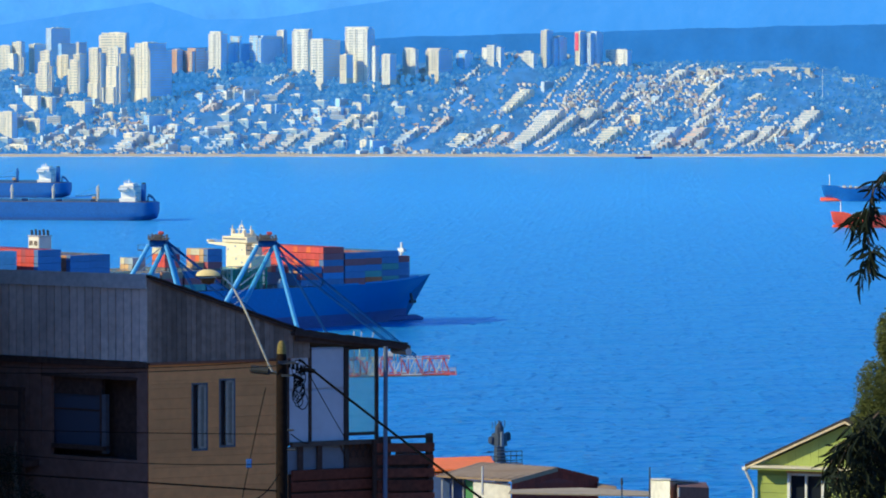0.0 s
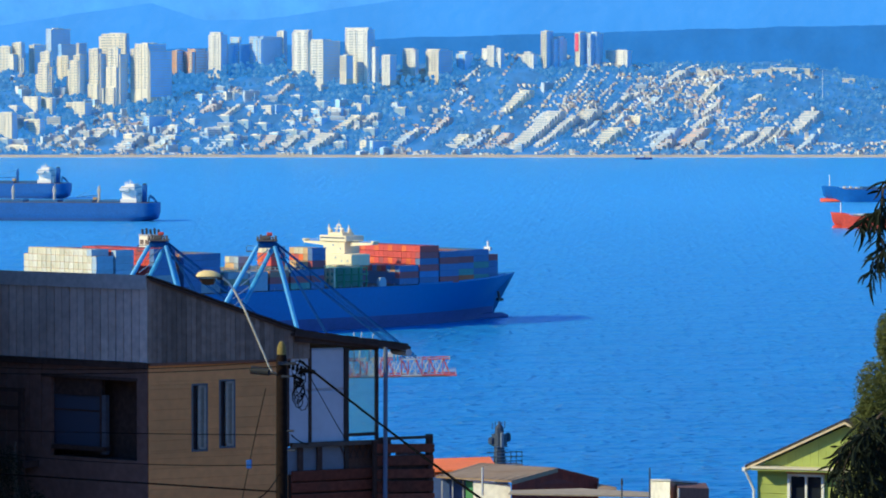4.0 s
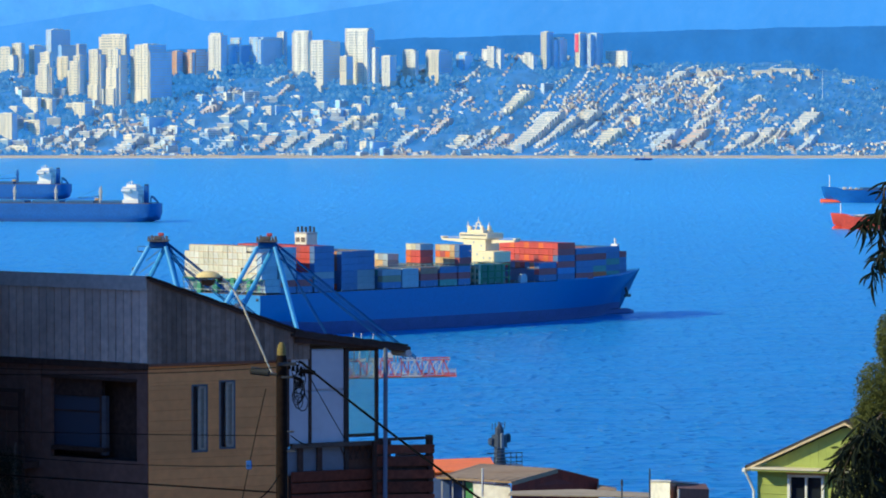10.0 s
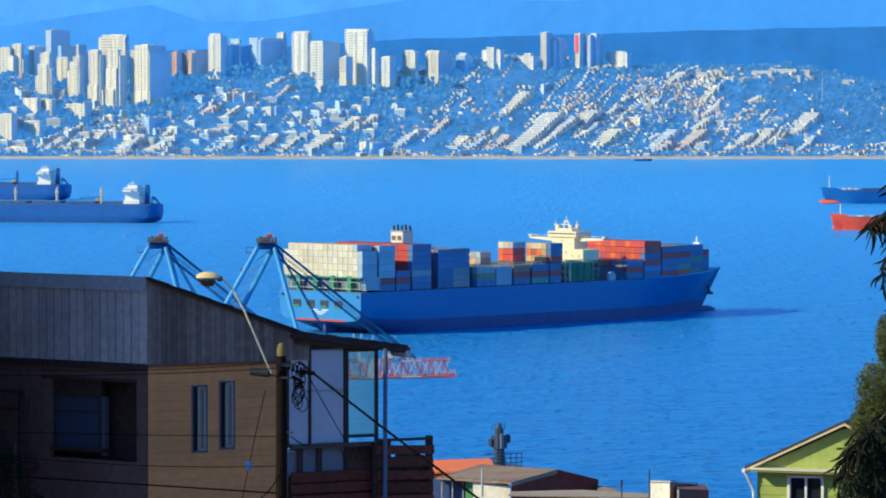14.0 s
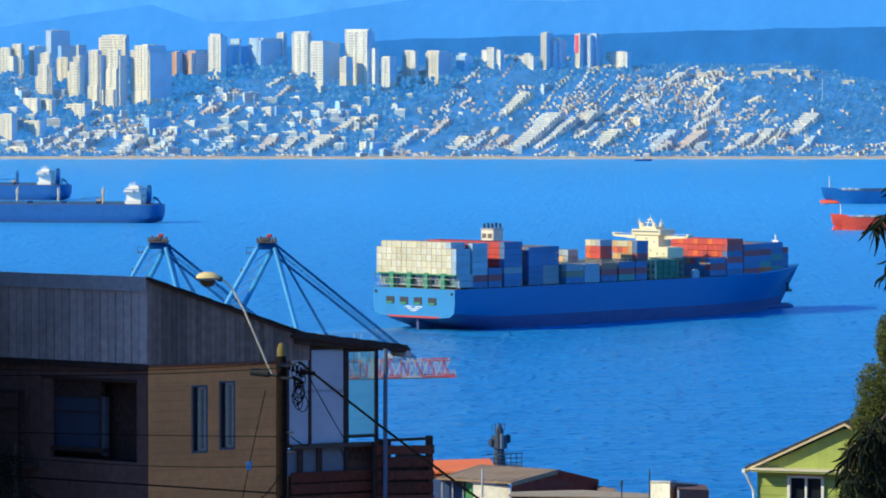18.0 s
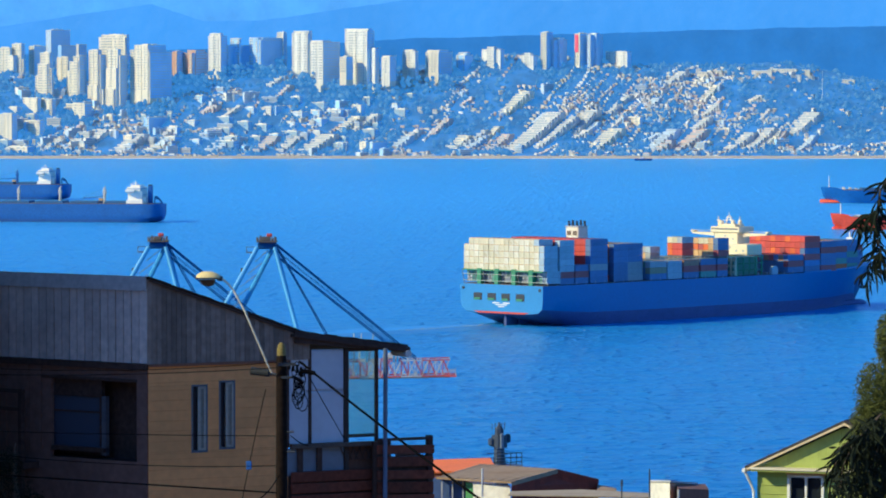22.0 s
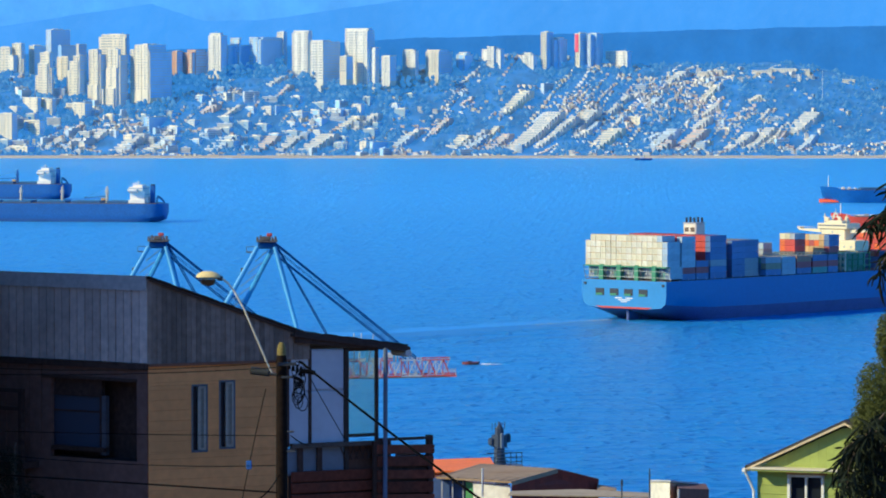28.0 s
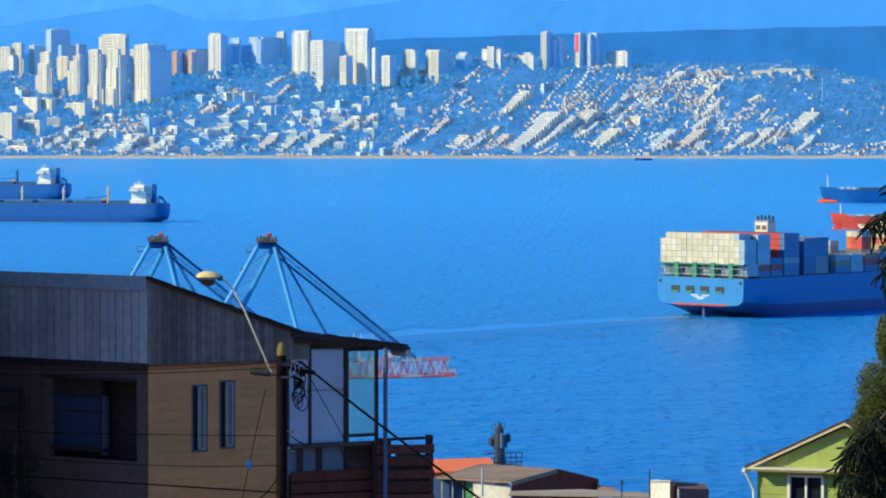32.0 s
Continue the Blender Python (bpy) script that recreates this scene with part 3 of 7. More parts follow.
# streets of small houses: some climb the slope, some follow it
for j in range(190):
    x, y = rng.uniform(-470, 470) if j % 3 else rng.uniform(0, 470), 4777 + 140 * rng.random()
    climb = j % 5 < 3
    step, rise_, turn_, col_ = rng.uniform(3.0, 4.6), rng.uniform(0.9, 1.7), rng.uniform(-52, -20), rng.choice((0, 0, 1, 1, 2, 3))
    for k in range(rng.randint(6, 18) if climb else rng.randint(4, 9)):
        x += step * (0.75 if climb else 1.35) + rng.uniform(-0.3, 0.3)
        y += step * rise_ * 0.8 if climb else rng.uniform(-0.5, 0.6)
        if y > 4930 or x > 482 or (wooded(x, slope(x, y)) and rng.random() < 0.85) or (x > 400 and rng.random() < 0.6):
            continue
        w, d, h = step * rng.uniform(0.75, 1.1), rng.uniform(1.8, 2.8), rng.uniform(1.2, 2.2)
        joined.box(-w / 2, w / 2, -d / 2, d / 2, -4, h, col_ if rng.random() < 0.75 else rng.choice((0, 1, 2, 3)), pose(x, y, slope(x, y), 0, 0, turn_ + rng.uniform(-5, 5)))
tagged(part("distant_houses", joined, [mat("town_wall_" + n, c, 0.85, scale=0.1, island=0.32) for n, c in (("white", (0.64, 0.63, 0.59)), ("cream", (0.62, 0.56, 0.46)), ("grey", (0.42, 0.47, 0.52)), ("clay", (0.54, 0.43, 0.38)))]), "scattered small pale houses of the far town", "houses", kind="stuff")

# long pale rows on the crest, and a slim mast
for x, w, y in ((346.42, 22, 4910), (371.12, 26, 4910), (391.50, 14, 4911), (440.00, 14, 4908), (281.58, 12, 4908), (298.87, 9, 4910)):
    ob = thing("crest_apartments", "long low pale apartment row on the hill crest", "apartment block", pose(x, y, slope(x, y), 0, 0, -14), "rows on the crest")
    part("wall", Shape().box(-w / 2, w / 2, -3, 3, -6, 3.2), FW["cream"], ob)
    for k in range(int(w / 3)):
        part("window", Shape().box(-w / 2 + 3 * k + 0.8, -w / 2 + 3 * k + 2.0, -3.06, -2.9, 1.3, 2.4), PANE, ob)
    part("roof_slab", Shape().box(-w / 2 - 0.2, w / 2 + 0.2, -3.2, 3.2, 3.2, 3.5), ROOFS[2], ob)
mx, my = 408.47, 4870
ob = thing("radio_mast", "slim pale radio mast on the far hillside", "mast", pose(mx, my, slope(mx, my)))
part("lattice", Shape().tube((0, 0, -3), (0, 0, 34), 0.5, 0.25), FW["grey"], ob)
part("drum", Shape().tube((0, 0, 24), (0, 0, 25.5), 0.8), FW["white"], ob)

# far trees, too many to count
# tree colours carry the same haze as a blue glow
LEAF_FAR = [haze_glow_mat("far_trees_" + n, c, g, 0.87, 0.3) for n, c, g in (("dark", (0.02, 0.04, 0.02), (0.040, 0.195, 0.53)), ("mid", (0.035, 0.06, 0.03), (0.052, 0.22, 0.575)), ("pale", (0.07, 0.10, 0.05), (0.072, 0.25, 0.61)))]
s = Shape()
for i in range(5200):
    x, y = rng.uniform(-480, 484), 4776 + 164 * rng.random()
    z, r = slope(x, y), rng.uniform(1.2, 3.8)
    if noise.noise(Vector((x * 0.016, y * 0.028, 5))) > 0.22 and not wooded(x, z):
        continue
    ring = [(x + r * math.cos(a * 1.047 + i) * rng.uniform(0.7, 1.1), y + r * 0.8 * math.sin(a * 1.047 + i), z + r * 0.5 * rng.uniform(0.6, 1.3)) for a in range(6)]
    s.add(ring + [(x, y, z - 1), (x + rng.uniform(-0.5, 0.5), y, z + r * rng.uniform(1.1, 1.8))], [(a, (a + 1) % 6, 7) for a in range(6)] + [((a + 1) % 6, a, 6) for a in range(6)], rng.choice((0, 0, 1, 1, 1, 2)))
for gx0, gx1, gy, gz in GROVES:
    for k in range(int((gx1 - gx0) / 1.6)):
        x, y = rng.uniform(gx0 - 2, gx1 + 2), gy - rng.uniform(2.5, 7)
        z = slope(x, y)
        top = min(gz + rng.uniform(-1.5, 1.5), z + 17)
        if top - z < 2:
            continue
        for q in range(3):
            r = rng.uniform(1.3, 2.8)
            cx, cy, cz = x + rng.uniform(-2, 2), y + rng.uniform(-1.5, 1.5), z + (top - z) * (0.2 + 0.35 * q) * rng.uniform(0.85, 1.1)
            rings_ = [[(cx + r * kk * math.cos(a * 1.047 + k) * rng.uniform(0.75, 1.2), cy + r * kk * 0.8 * math.sin(a * 1.047 + k), cz + r * dz * rng.uniform(0.8, 1.1)) for a in range(6)] for dz, kk in ((-1.0, 0.35), (-0.4, 0.95), (0.3, 1.0), (0.8, 0.6), (1.05, 0.15))]
            s.loft(rings_, rng.choice((0, 0, 1, 1, 2)))
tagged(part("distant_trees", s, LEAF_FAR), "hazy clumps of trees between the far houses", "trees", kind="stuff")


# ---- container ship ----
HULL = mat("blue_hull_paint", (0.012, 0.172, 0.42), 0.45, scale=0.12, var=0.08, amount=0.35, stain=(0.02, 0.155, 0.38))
# stern's sunlit tone is put into a paler blue than the sides
TRANSOM = mat("sunlit_transom_paint", (0.04, 0.245, 0.53), 0.45, scale=0.12, var=0.06, amount=0.2)
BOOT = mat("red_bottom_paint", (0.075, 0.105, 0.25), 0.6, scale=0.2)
LASH = mat("green_lashing_steel", (0.06, 0.26, 0.13), 0.6, scale=0.5)
SHIPW = mat("bright_white_paint", (0.95, 0.87, 0.74), 0.5, scale=0.4, var=0.05, amount=0.12)
DECK = mat("deck_paint", (0.16, 0.12, 0.09), 0.7, scale=0.3)
BOX = {k: mat("container_" + k, c, 0.55, scale=0.5, var=0.08, amount=0.3, rand=0.12) for k, c in dict(
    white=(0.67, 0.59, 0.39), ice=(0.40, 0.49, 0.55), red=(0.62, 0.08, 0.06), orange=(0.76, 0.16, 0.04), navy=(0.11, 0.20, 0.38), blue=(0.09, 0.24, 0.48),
    olive=(0.32, 0.29, 0.18), brown=(0.46, 0.22, 0.13), green=(0.15, 0.33, 0.27), grey=(0.36, 0.38, 0.40), maroon=(0.42, 0.09, 0.09), tan=(0.60, 0.38, 0.18)).items()}
TIER, CELL, DECKZ = 2.28, 2.42, 14.7


def ribbed_box(L, W, H):
    """One freight container: corner posts, rails and shallow upright corrugations."""
    s = Shape()
    s.box(0.035, L - 0.035, 0.05, W - 0.05, 0.05, H - 0.05)
    for x in (0, L - 0.16):
        for y in (0, W - 0.14):
            s.box(x, x + 0.16, y, y + 0.14, 0, H)
    for y in (0, W - 0.1):
        for z in (0, H - 0.14):
            s.box(0.16, L - 0.16, y, y + 0.1, z, z + 0.14)
    return s


def ring_at(u):
    """Hull section: half-widths at five heights, from the deck down."""
    t = max(0.0, (u - 150) / 64.0)
    bowd, boww = max(0.02, 1 - t ** 2.6), max(0.015, 1 - (max(0.0, u - 135) / 71.0) ** 1.5) if u < 206 else 0.015
    aft = min(1, u / 34)
    up = (1 - aft) ** 1.4           # the run rises to a flat transom well above the water
    z = (DECKZ + 2.0 * t * t, 9.5, 4.4 + 1.9 * up, 1.2 + 3.7 * up, -3.0 + 7.4 * up)
    w = (20 * bowd, 20 * (0.65 * bowd + 0.35 * boww), 20 * (0.25 * bowd + 0.75 * boww) * (1 - 0.02 * up), 20 * boww * (1 - 0.12 * up), 19 * boww * (1 - 0.35 * up))
    rake = (-3.6, 6.6, 7.8, 8, 8)
    return [(u - rake[i] * min(1, t * 1.0) ** 2, sg * w[i], z[i]) for sg in (1, -1) for i in (range(5) if sg > 0 else range(4, -1, -1))]


ship = thing("container_ship", "large blue container ship stacked with mixed containers, under way", "container ship")
s = Shape()
rings = [ring_at(u) for u in (0, 3, 8, 16, 26, 50, 90, 130, 150, 165, 178, 188, 196, 202, 207, 211, 214)]
s.loft(rings, caps=True)
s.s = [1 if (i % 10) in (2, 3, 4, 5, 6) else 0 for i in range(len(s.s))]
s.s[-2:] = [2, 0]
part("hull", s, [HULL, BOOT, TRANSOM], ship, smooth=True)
part("bulbous_bow", Shape().loft([[(u, r * math.cos(a * math.pi / 4), 0.4 + r * 0.8 * math.sin(a * math.pi / 4)) for a in range(8)] for u, r in ((196, 2.0), (204, 2.2), (211, 1.9), (213.8, 0.8))]), BOOT, ship)
part("main_deck", Shape().prism([(1, 19.2, DECKZ + 0.02), (150, 19.2, DECKZ + 0.02), (190, 13, DECKZ + 0.3), (209, 2.5, DECKZ + 0.6), (209, -2.5, DECKZ + 0.6), (190, -13, DECKZ + 0.3), (150, -19.2, DECKZ + 0.02), (1, -19.2, DECKZ + 0.02)], (0, 0, 0.15)), DECK, ship)
for sg in (1, -1):
    for k in range(7):
        u0, u1 = 150 + 7.6 * k, 150 + 7.6 * (k + 1)
        a, b = ring_at(u0)[0 if sg > 0 else 9], ring_at(u1)[0 if sg > 0 else 9]
        part("bulwark", Shape().prism([a, b, (b[0], b[1], b[2] + 0.7), (a[0], a[1], a[2] + 0.7)], (0, -0.3 * sg, 0)), HULL, ship)
for y in (-11.2, -4.2, 2.6, 9.4):
    mo = part("mooring_opening", Shape().soft(-0.12, 0.3, y, y + 4.2, 9.0, 11.6, 0.1), DARK, ship)
    part("fairlead", Shape().box(-0.3, 0.1, y + 0.9, y + 3.9, 9.0, 9.8), LASH, mo)
for y in (-18.6, 18.6):
    part("stern_light", Shape().soft(-0.3, 0.2, y - 0.6, y + 0.6, 12.7, 13.7, 0.15), DARK, ship)
part("name_plate", Shape().box(-0.14, 0.1, -4.2, -0.9, 8.0, 8.4).box(-0.14, 0.1, 0.9, 4.2, 8.0, 8.4).box(-0.14, 0.1, -2.8, 2.8, 7.35, 7.7).box(-0.14, 0.1, -1.4, 1.4, 6.7, 7.05), WHITE, ship, "white bars of illegible lettering")
part("rudder", Shape().soft(2, 8, -0.6, 0.6, -3, 4.6, 0.2), BOOT, ship)
part("skeg", Shape().prism([(8, -1.4, 4.2), (30, -6, 1.0), (30, -6, -3), (9, -1.4, -3)], (0, 2.8, 0)).box(10, 32, -1.4, 1.4, -3, 3.0), BOOT, ship)
part("boot_stripe", Shape().prism([(-0.1, -13.5, 5.0), (-0.1, 13.5, 5.0), (-0.1, 11, 4.35), (-0.1, -11, 4.35)], (0.2, 0, 0)), mat("red_stripe_paint", (0.55, 0.07, 0.05), 0.5), ship)

# stern lashing bridge
for y in (-14.5, -6.2, 2.2, 10.6):
    part("lashing_pillar", Shape().soft(0.6, 2.4, y, y + 2.0, DECKZ, 20.4, 0.1), LASH, ship)
part("lashing_walkway", Shape().box(0.4, 2.8, -19.5, 19.5, 19.6, 20.0), LASH, ship)
for z in (15.9, 18.2):
    part("lashing_rail", Shape().box(0.5, 0.7, -19.5, 19.5, z, z + 0.18), mat("pale_rail", (0.42, 0.44, 0.36), 0.6), ship)
for i in range(24):
    y = -19.4 + 38.8 * i / 23
    part("lashing_rod", Shape().tube((1.4, y, DECKZ), (1.4, y + (1.3 if i % 2 else -1.3), 20.0), 0.13, n=5), STEEL, ship)

# container bays: start, length, tiers from, tiers to, half the rows across, colours of the outboard side from the top down
CONT = {}


def bay(u, L, lo, hi, rows, cols, top=None, y0=None, face=None, dz=0.0):
    """Containers of one bay, outboard row first. Only those that show are built (outer rows, top tier, and the after face where it is open); the core is one block."""
    key = round(L, 2)
    if key not in CONT:
        CONT[key] = {k: ribbed_box(L, CELL - 0.06, TIER - 0.06).mesh("container", m) for k, m in BOX.items()}
    y0 = -rows * CELL / 2 if y0 is None else y0
    if hi - lo > 1 and rows > 2 and not face:
        part("container_core", Shape().box(u + 0.3, u + L - 0.3, y0 + CELL, y0 + (rows - 1) * CELL, DECKZ + 0.3 + TIER * lo, DECKZ + 0.2 + TIER * (hi - 1)), BOX["navy"], ship)
    if dz:
        part("pontoon", Shape().box(u, u + L, y0, y0 + rows * CELL, DECKZ + 0.3 + TIER * lo, DECKZ + 0.28 + TIER * lo + dz), DECK, ship)
    for t in range(lo, hi):
        for r in range(rows):
            if 0 < r < rows - 1 and t < hi - 1 and not face:
                continue
            if r == 0:
                c = cols[(hi - 1 - t) % len(cols)]
            elif face and t < hi - 1:
                c = face[(r * 5 + t * 3 + (r * t) % 4) % len(face)]
            else:
                c = (top or cols)[(r * 7 + t * 3 + int(u)) % len(top or cols)]
            o = new("container", CONT[key][c])
            o.parent = ship
            o.matrix_basis = pose(u, y0 + r * CELL + 0.03, DECKZ + 0.3 + TIER * t + dz)


# white stern stack: each box end shows
endmesh = [ribbed_box(7.4, CELL - 0.05, TIER - 0.14).mesh("container", m) for m in (BOX["white"], mat("container_pale_cream", (0.72, 0.66, 0.50), 0.55, scale=0.6, var=0.06, amount=0.35, stain=(0.52, 0.40, 0.22), rand=0.1), mat("container_stained_white", (0.66, 0.60, 0.44), 0.6, scale=0.8, var=0.1, amount=0.7, stain=(0.50, 0.36, 0.16), rand=0.1))]
shademesh = ribbed_box(7.4, CELL - 0.06, TIER - 0.06).mesh("container", BOX["ice"])
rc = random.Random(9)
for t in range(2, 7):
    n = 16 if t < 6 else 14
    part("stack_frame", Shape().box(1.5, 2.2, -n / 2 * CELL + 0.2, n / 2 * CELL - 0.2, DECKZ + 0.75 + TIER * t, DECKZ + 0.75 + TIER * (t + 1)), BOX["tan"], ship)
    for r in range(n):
        # outboard boxes are blue-grey, painting the shaded side of the white stack
        o = new("container", shademesh if r == 0 else endmesh[rc.choice((0, 0, 0, 1, 1, 2))])
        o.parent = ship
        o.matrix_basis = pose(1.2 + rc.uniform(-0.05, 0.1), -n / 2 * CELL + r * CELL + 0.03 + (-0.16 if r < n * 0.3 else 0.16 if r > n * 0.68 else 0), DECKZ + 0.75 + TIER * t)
endgrey = ribbed_box(6.0, CELL - 0.03, TIER - 0.03).mesh("container", BOX["grey"])
darkmesh = ribbed_box(6.0, CELL - 0.03, TIER - 0.03).mesh("container", BOX["green"])
for t in range(2):
    for r in range(1, 16):
        o = new("container", endgrey if (r * 3 + t) % 4 < 2 else darkmesh)
        o.parent = ship
        o.matrix_basis = pose(2.9, -8 * CELL + r * CELL, DECKZ + 0.75 + TIER * t)
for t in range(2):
    o = new("container", shademesh)
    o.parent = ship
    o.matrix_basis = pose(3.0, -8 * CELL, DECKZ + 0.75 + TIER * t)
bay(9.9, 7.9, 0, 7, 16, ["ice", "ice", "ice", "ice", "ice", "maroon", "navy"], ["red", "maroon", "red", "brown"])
bay(18.4, 7.2, 0, 3, 16, ["navy", "maroon", "navy"], ["brown", "navy", "maroon"])
bay(26.6, 9.6, 0, 7, 16, ["navy", "navy", "navy", "navy", "grey", "navy", "navy"], ["red", "red", "maroon"], face=["red", "red", "red", "maroon", "red"])
bay(41.0, 7.8, 0, 6, 15, ["navy", "navy", "navy", "navy", "navy", "navy", "maroon"], ["brown", "olive", "navy"], face=["orange", "tan", "brown", "navy", "navy"])
bay(49.4, 9.2, 0, 6, 14, ["navy", "navy", "navy", "grey", "grey", "grey", "navy"], ["olive", "tan"])
bay(60.0, 9.4, 0, 3, 16, ["grey", "olive", "navy"], ["tan", "green", "white", "green", "grey"])
bay(70.0, 8.2, 0, 3, 16, ["ice", "ice", "ice"], ["tan", "green", "olive"])
bay(79.2, 8.8, 0, 3, 16, ["brown", "maroon", "navy"], ["green", "olive", "tan"])
bay(89.0, 9.0, 0, 3, 16, ["navy", "maroon", "green"], ["green", "olive"])
bay(98.6, 6.2, 0, 3, 16, ["navy", "maroon", "navy"], ["green", "olive", "tan"])
bay(84.0, 6.6, 3, 6, 3, ["grey", "red", "red"], ["white", "white"], -14.5, ["orange", "orange", "red"], 1.4)
bay(99.0, 6.4, 3, 6, 5, ["navy", "navy", "maroon"], ["white", "tan", "white"], -19.4, ["orange", "tan", "orange", "maroon"], 0.7)
bay(78.0, 5.6, 3, 5, 3, ["ice", "grey"], ["white", "grey"], -4.0, ["white", "tan"])
bay(141.0, 9.4, 0, 3, 16, ["navy", "maroon", "navy"], ["maroon", "brown", "navy"])
bay(151.0, 9.4, 0, 6, 16, ["red", "maroon", "navy", "maroon", "blue", "navy"], ["red", "orange", "red"], face=["red", "orange", "red", "red", "maroon"])
bay(161.0, 9.4, 0, 5, 16, ["navy", "maroon", "navy", "navy", "maroon", "navy"], ["brown", "maroon", "brown"])
bay(171.0, 9.2, 0, 5, 14, ["navy", "maroon", "navy", "green", "orange", "navy"], ["orange", "brown", "tan"])
bay(181.0, 9.2, 0, 5, 12, ["navy", "navy", "green", "navy", "green", "navy"], ["navy", "green"])
bay(191.0, 8.6, 0, 4, 8, ["maroon", "navy", "navy", "navy"], ["maroon", "navy"])

# catwalk and rails over the low bays
RAILP = mat("pale_catwalk_paint", (0.56, 0.52, 0.38), 0.6, scale=0.6, var=0.15)
for u0, u1, z in ((58.5, 79.0, 22.3), (79.0, 96.5, 21.9), (104.5, 121.0, 21.9)):
    cw = part("catwalk", Shape().box(u0, u1, -19.6, -18.6, z, z + 0.22), RAILP, ship, "pale catwalk over the low bays")
    part("catwalk_rail", Shape().box(u0, u1, -19.6, -19.5, z + 1.0, z + 1.14), RAILP, cw)
    part("catwalk_rail", Shape().box(u0, u1, -18.7, -18.6, z + 1.0, z + 1.14), RAILP, cw)
    for k in range(int((u1 - u0) / 2.4)):
        part("catwalk_post", Shape().box(u0 + 2.4 * k, u0 + 2.4 * k + 0.16, -19.6, -19.45, z, z + 1.1), RAILP, cw)

# accommodation block and bridge
SUPER = mat("cream_white_paint", (0.86, 0.71, 0.46), 0.5, scale=0.4, var=0.06, amount=0.2)
acc = part("accommodation", Shape().soft(126, 133.5, -6.6, 4.8, DECKZ, 30.4, 0.2).soft(122, 131, -14.6, -2, DECKZ + 7.4, 26.2, 0.2), SUPER, ship, "cream-white accommodation block")
part("bridge", Shape().soft(125.4, 134.2, -8.0, 6.2, 30.4, 32.6, 0.2), SUPER, acc)
part("bridge_window_band", Shape().box(125.3, 134.3, -7.4, 5.6, 31.5, 32.0), glass_mat("bridge_glass", (0.20, 0.20, 0.19), 0.15), acc)
part("monkey_island", Shape().soft(127.0, 132.5, -4.5, 3.2, 32.6, 33.6, 0.1), SUPER, acc)
for y0, y1, za, zb in ((-19.6, -8.0, 29.6, 28.9), (6.2, 17.0, 28.9, 29.6)):
    wing_ = part("bridge_wing", Shape().prism([(127.5, y0, za), (127.5, y1, zb), (127.5, y1, 30.2), (127.5, y0, 30.2)], (2.8, 0, 0)), SUPER, acc)
    tip = y0 if y0 < 0 else y1
    part("wing_house", Shape().soft(127.4, 130.2, tip - 0.7, tip + 0.7, 30.2, 31.0, 0.15), SUPER, wing_)
    part("wing_rail", Shape().box(127.5, 127.6, y0, y1, 30.9, 31.0), SUPER, wing_)
for y, z in ((3.0, 27.6), (-4.8, 27.6), (-1.0, 28.8)):
    part("porthole", Shape().soft(125.9, 126.1, y, y + 0.8, z, z + 0.7, 0.05), DPANE, acc)
for y, z in ((-13.0, 23.4), (-9.8, 23.4), (-6.6, 24.6)):
    part("porthole", Shape().soft(121.9, 122.1, y, y + 0.8, z, z + 0.7, 0.05), DPANE, acc)
for y in (6.0, -4.6):
    part("radar_post", Shape().tube((130, y, 32.6), (130, y, 36.4), 0.32, 0.18), SUPER, acc)
    part("radar_bar", Shape().box(129.7, 130.3, y - 0.9, y + 0.9, 34.8, 35.05), SUPER, acc)
part("radar_mast", Shape().tube((130, -0.8, 33.6), (130, 0.2, 36.6), 0.35, 0.25).tube((130, 2.2, 33.6), (130, 1.2, 36.6), 0.35, 0.25).box(129.7, 130.3, -1.8, 3.2, 34.8, 35.1).box(129.7, 130.3, -0.7, 2.1, 35.9, 36.15).tube((130, 0.7, 36), (130, 0.7, 38.2), 0.18, 0.1), CREAM, acc)
for y, u in ((-2.6, 128.5), (4.2, 129), (2.4, 127.5), (-3.4, 131.5)):
    part("radar_dome", Shape().loft([[(u + r * math.cos(a * math.pi / 4), y + r * math.sin(a * math.pi / 4), z) for a in range(8)] for z, r in ((32.6, 0.4), (33.8, 0.8), (34.5, 0.75), (34.9, 0.25))]), SUPER, acc)
for k in range(4):
    for t in range(3):
        z0 = DECKZ + 0.3 + 2.35 * t
        fr = part("lashing_frame", Shape().box(109.3, 110.0, -19.4 + 2.3 * k, -18.9 + 2.3 * k, z0, z0 + 2.35), BOX["white"], ship)
        part("frame_plate", Shape().box(109.2, 109.9, -18.9 + 2.3 * k, -17.9 + 2.3 * k, z0 + 0.7, z0 + 1.7), BOX["white"], fr)
for k in range(5):
    part("stanchion", Shape().box(110.6 + 3.6 * k, 111.0 + 3.6 * k, -19.3, -18.8, DECKZ, 22.0), LASH, ship)
for z in (16.8, 19.2, 21.6):
    part("side_walkway", Shape().box(110, 126, -19.4, -17.2, z, z + 0.3), LASH, ship)
part("deck_store", Shape().soft(111, 125.5, -17, 17, DECKZ, 21.5, 0.2), BOX["green"], ship)
part("boat_store", Shape().soft(130.6, 134.2, -20.0, -18.4, DECKZ, DECKZ + 2.6, 0.2).soft(131.2, 133.6, -19.8, -18.6, DECKZ + 2.6, DECKZ + 3.2, 0.1), BOX["ice"], ship, "pale boxed boat station")
# funnel
fun = part("funnel_casing", Shape().soft(39.0, 44.5, -2.6, 3.6, DECKZ, 34.6, 0.3), CREAM, ship, "cream funnel casing with grey exhaust pipes")
part("louvre", Shape().box(38.9, 39.1, -1.9, 0.0, 31.6, 33.2), DECK, fun)
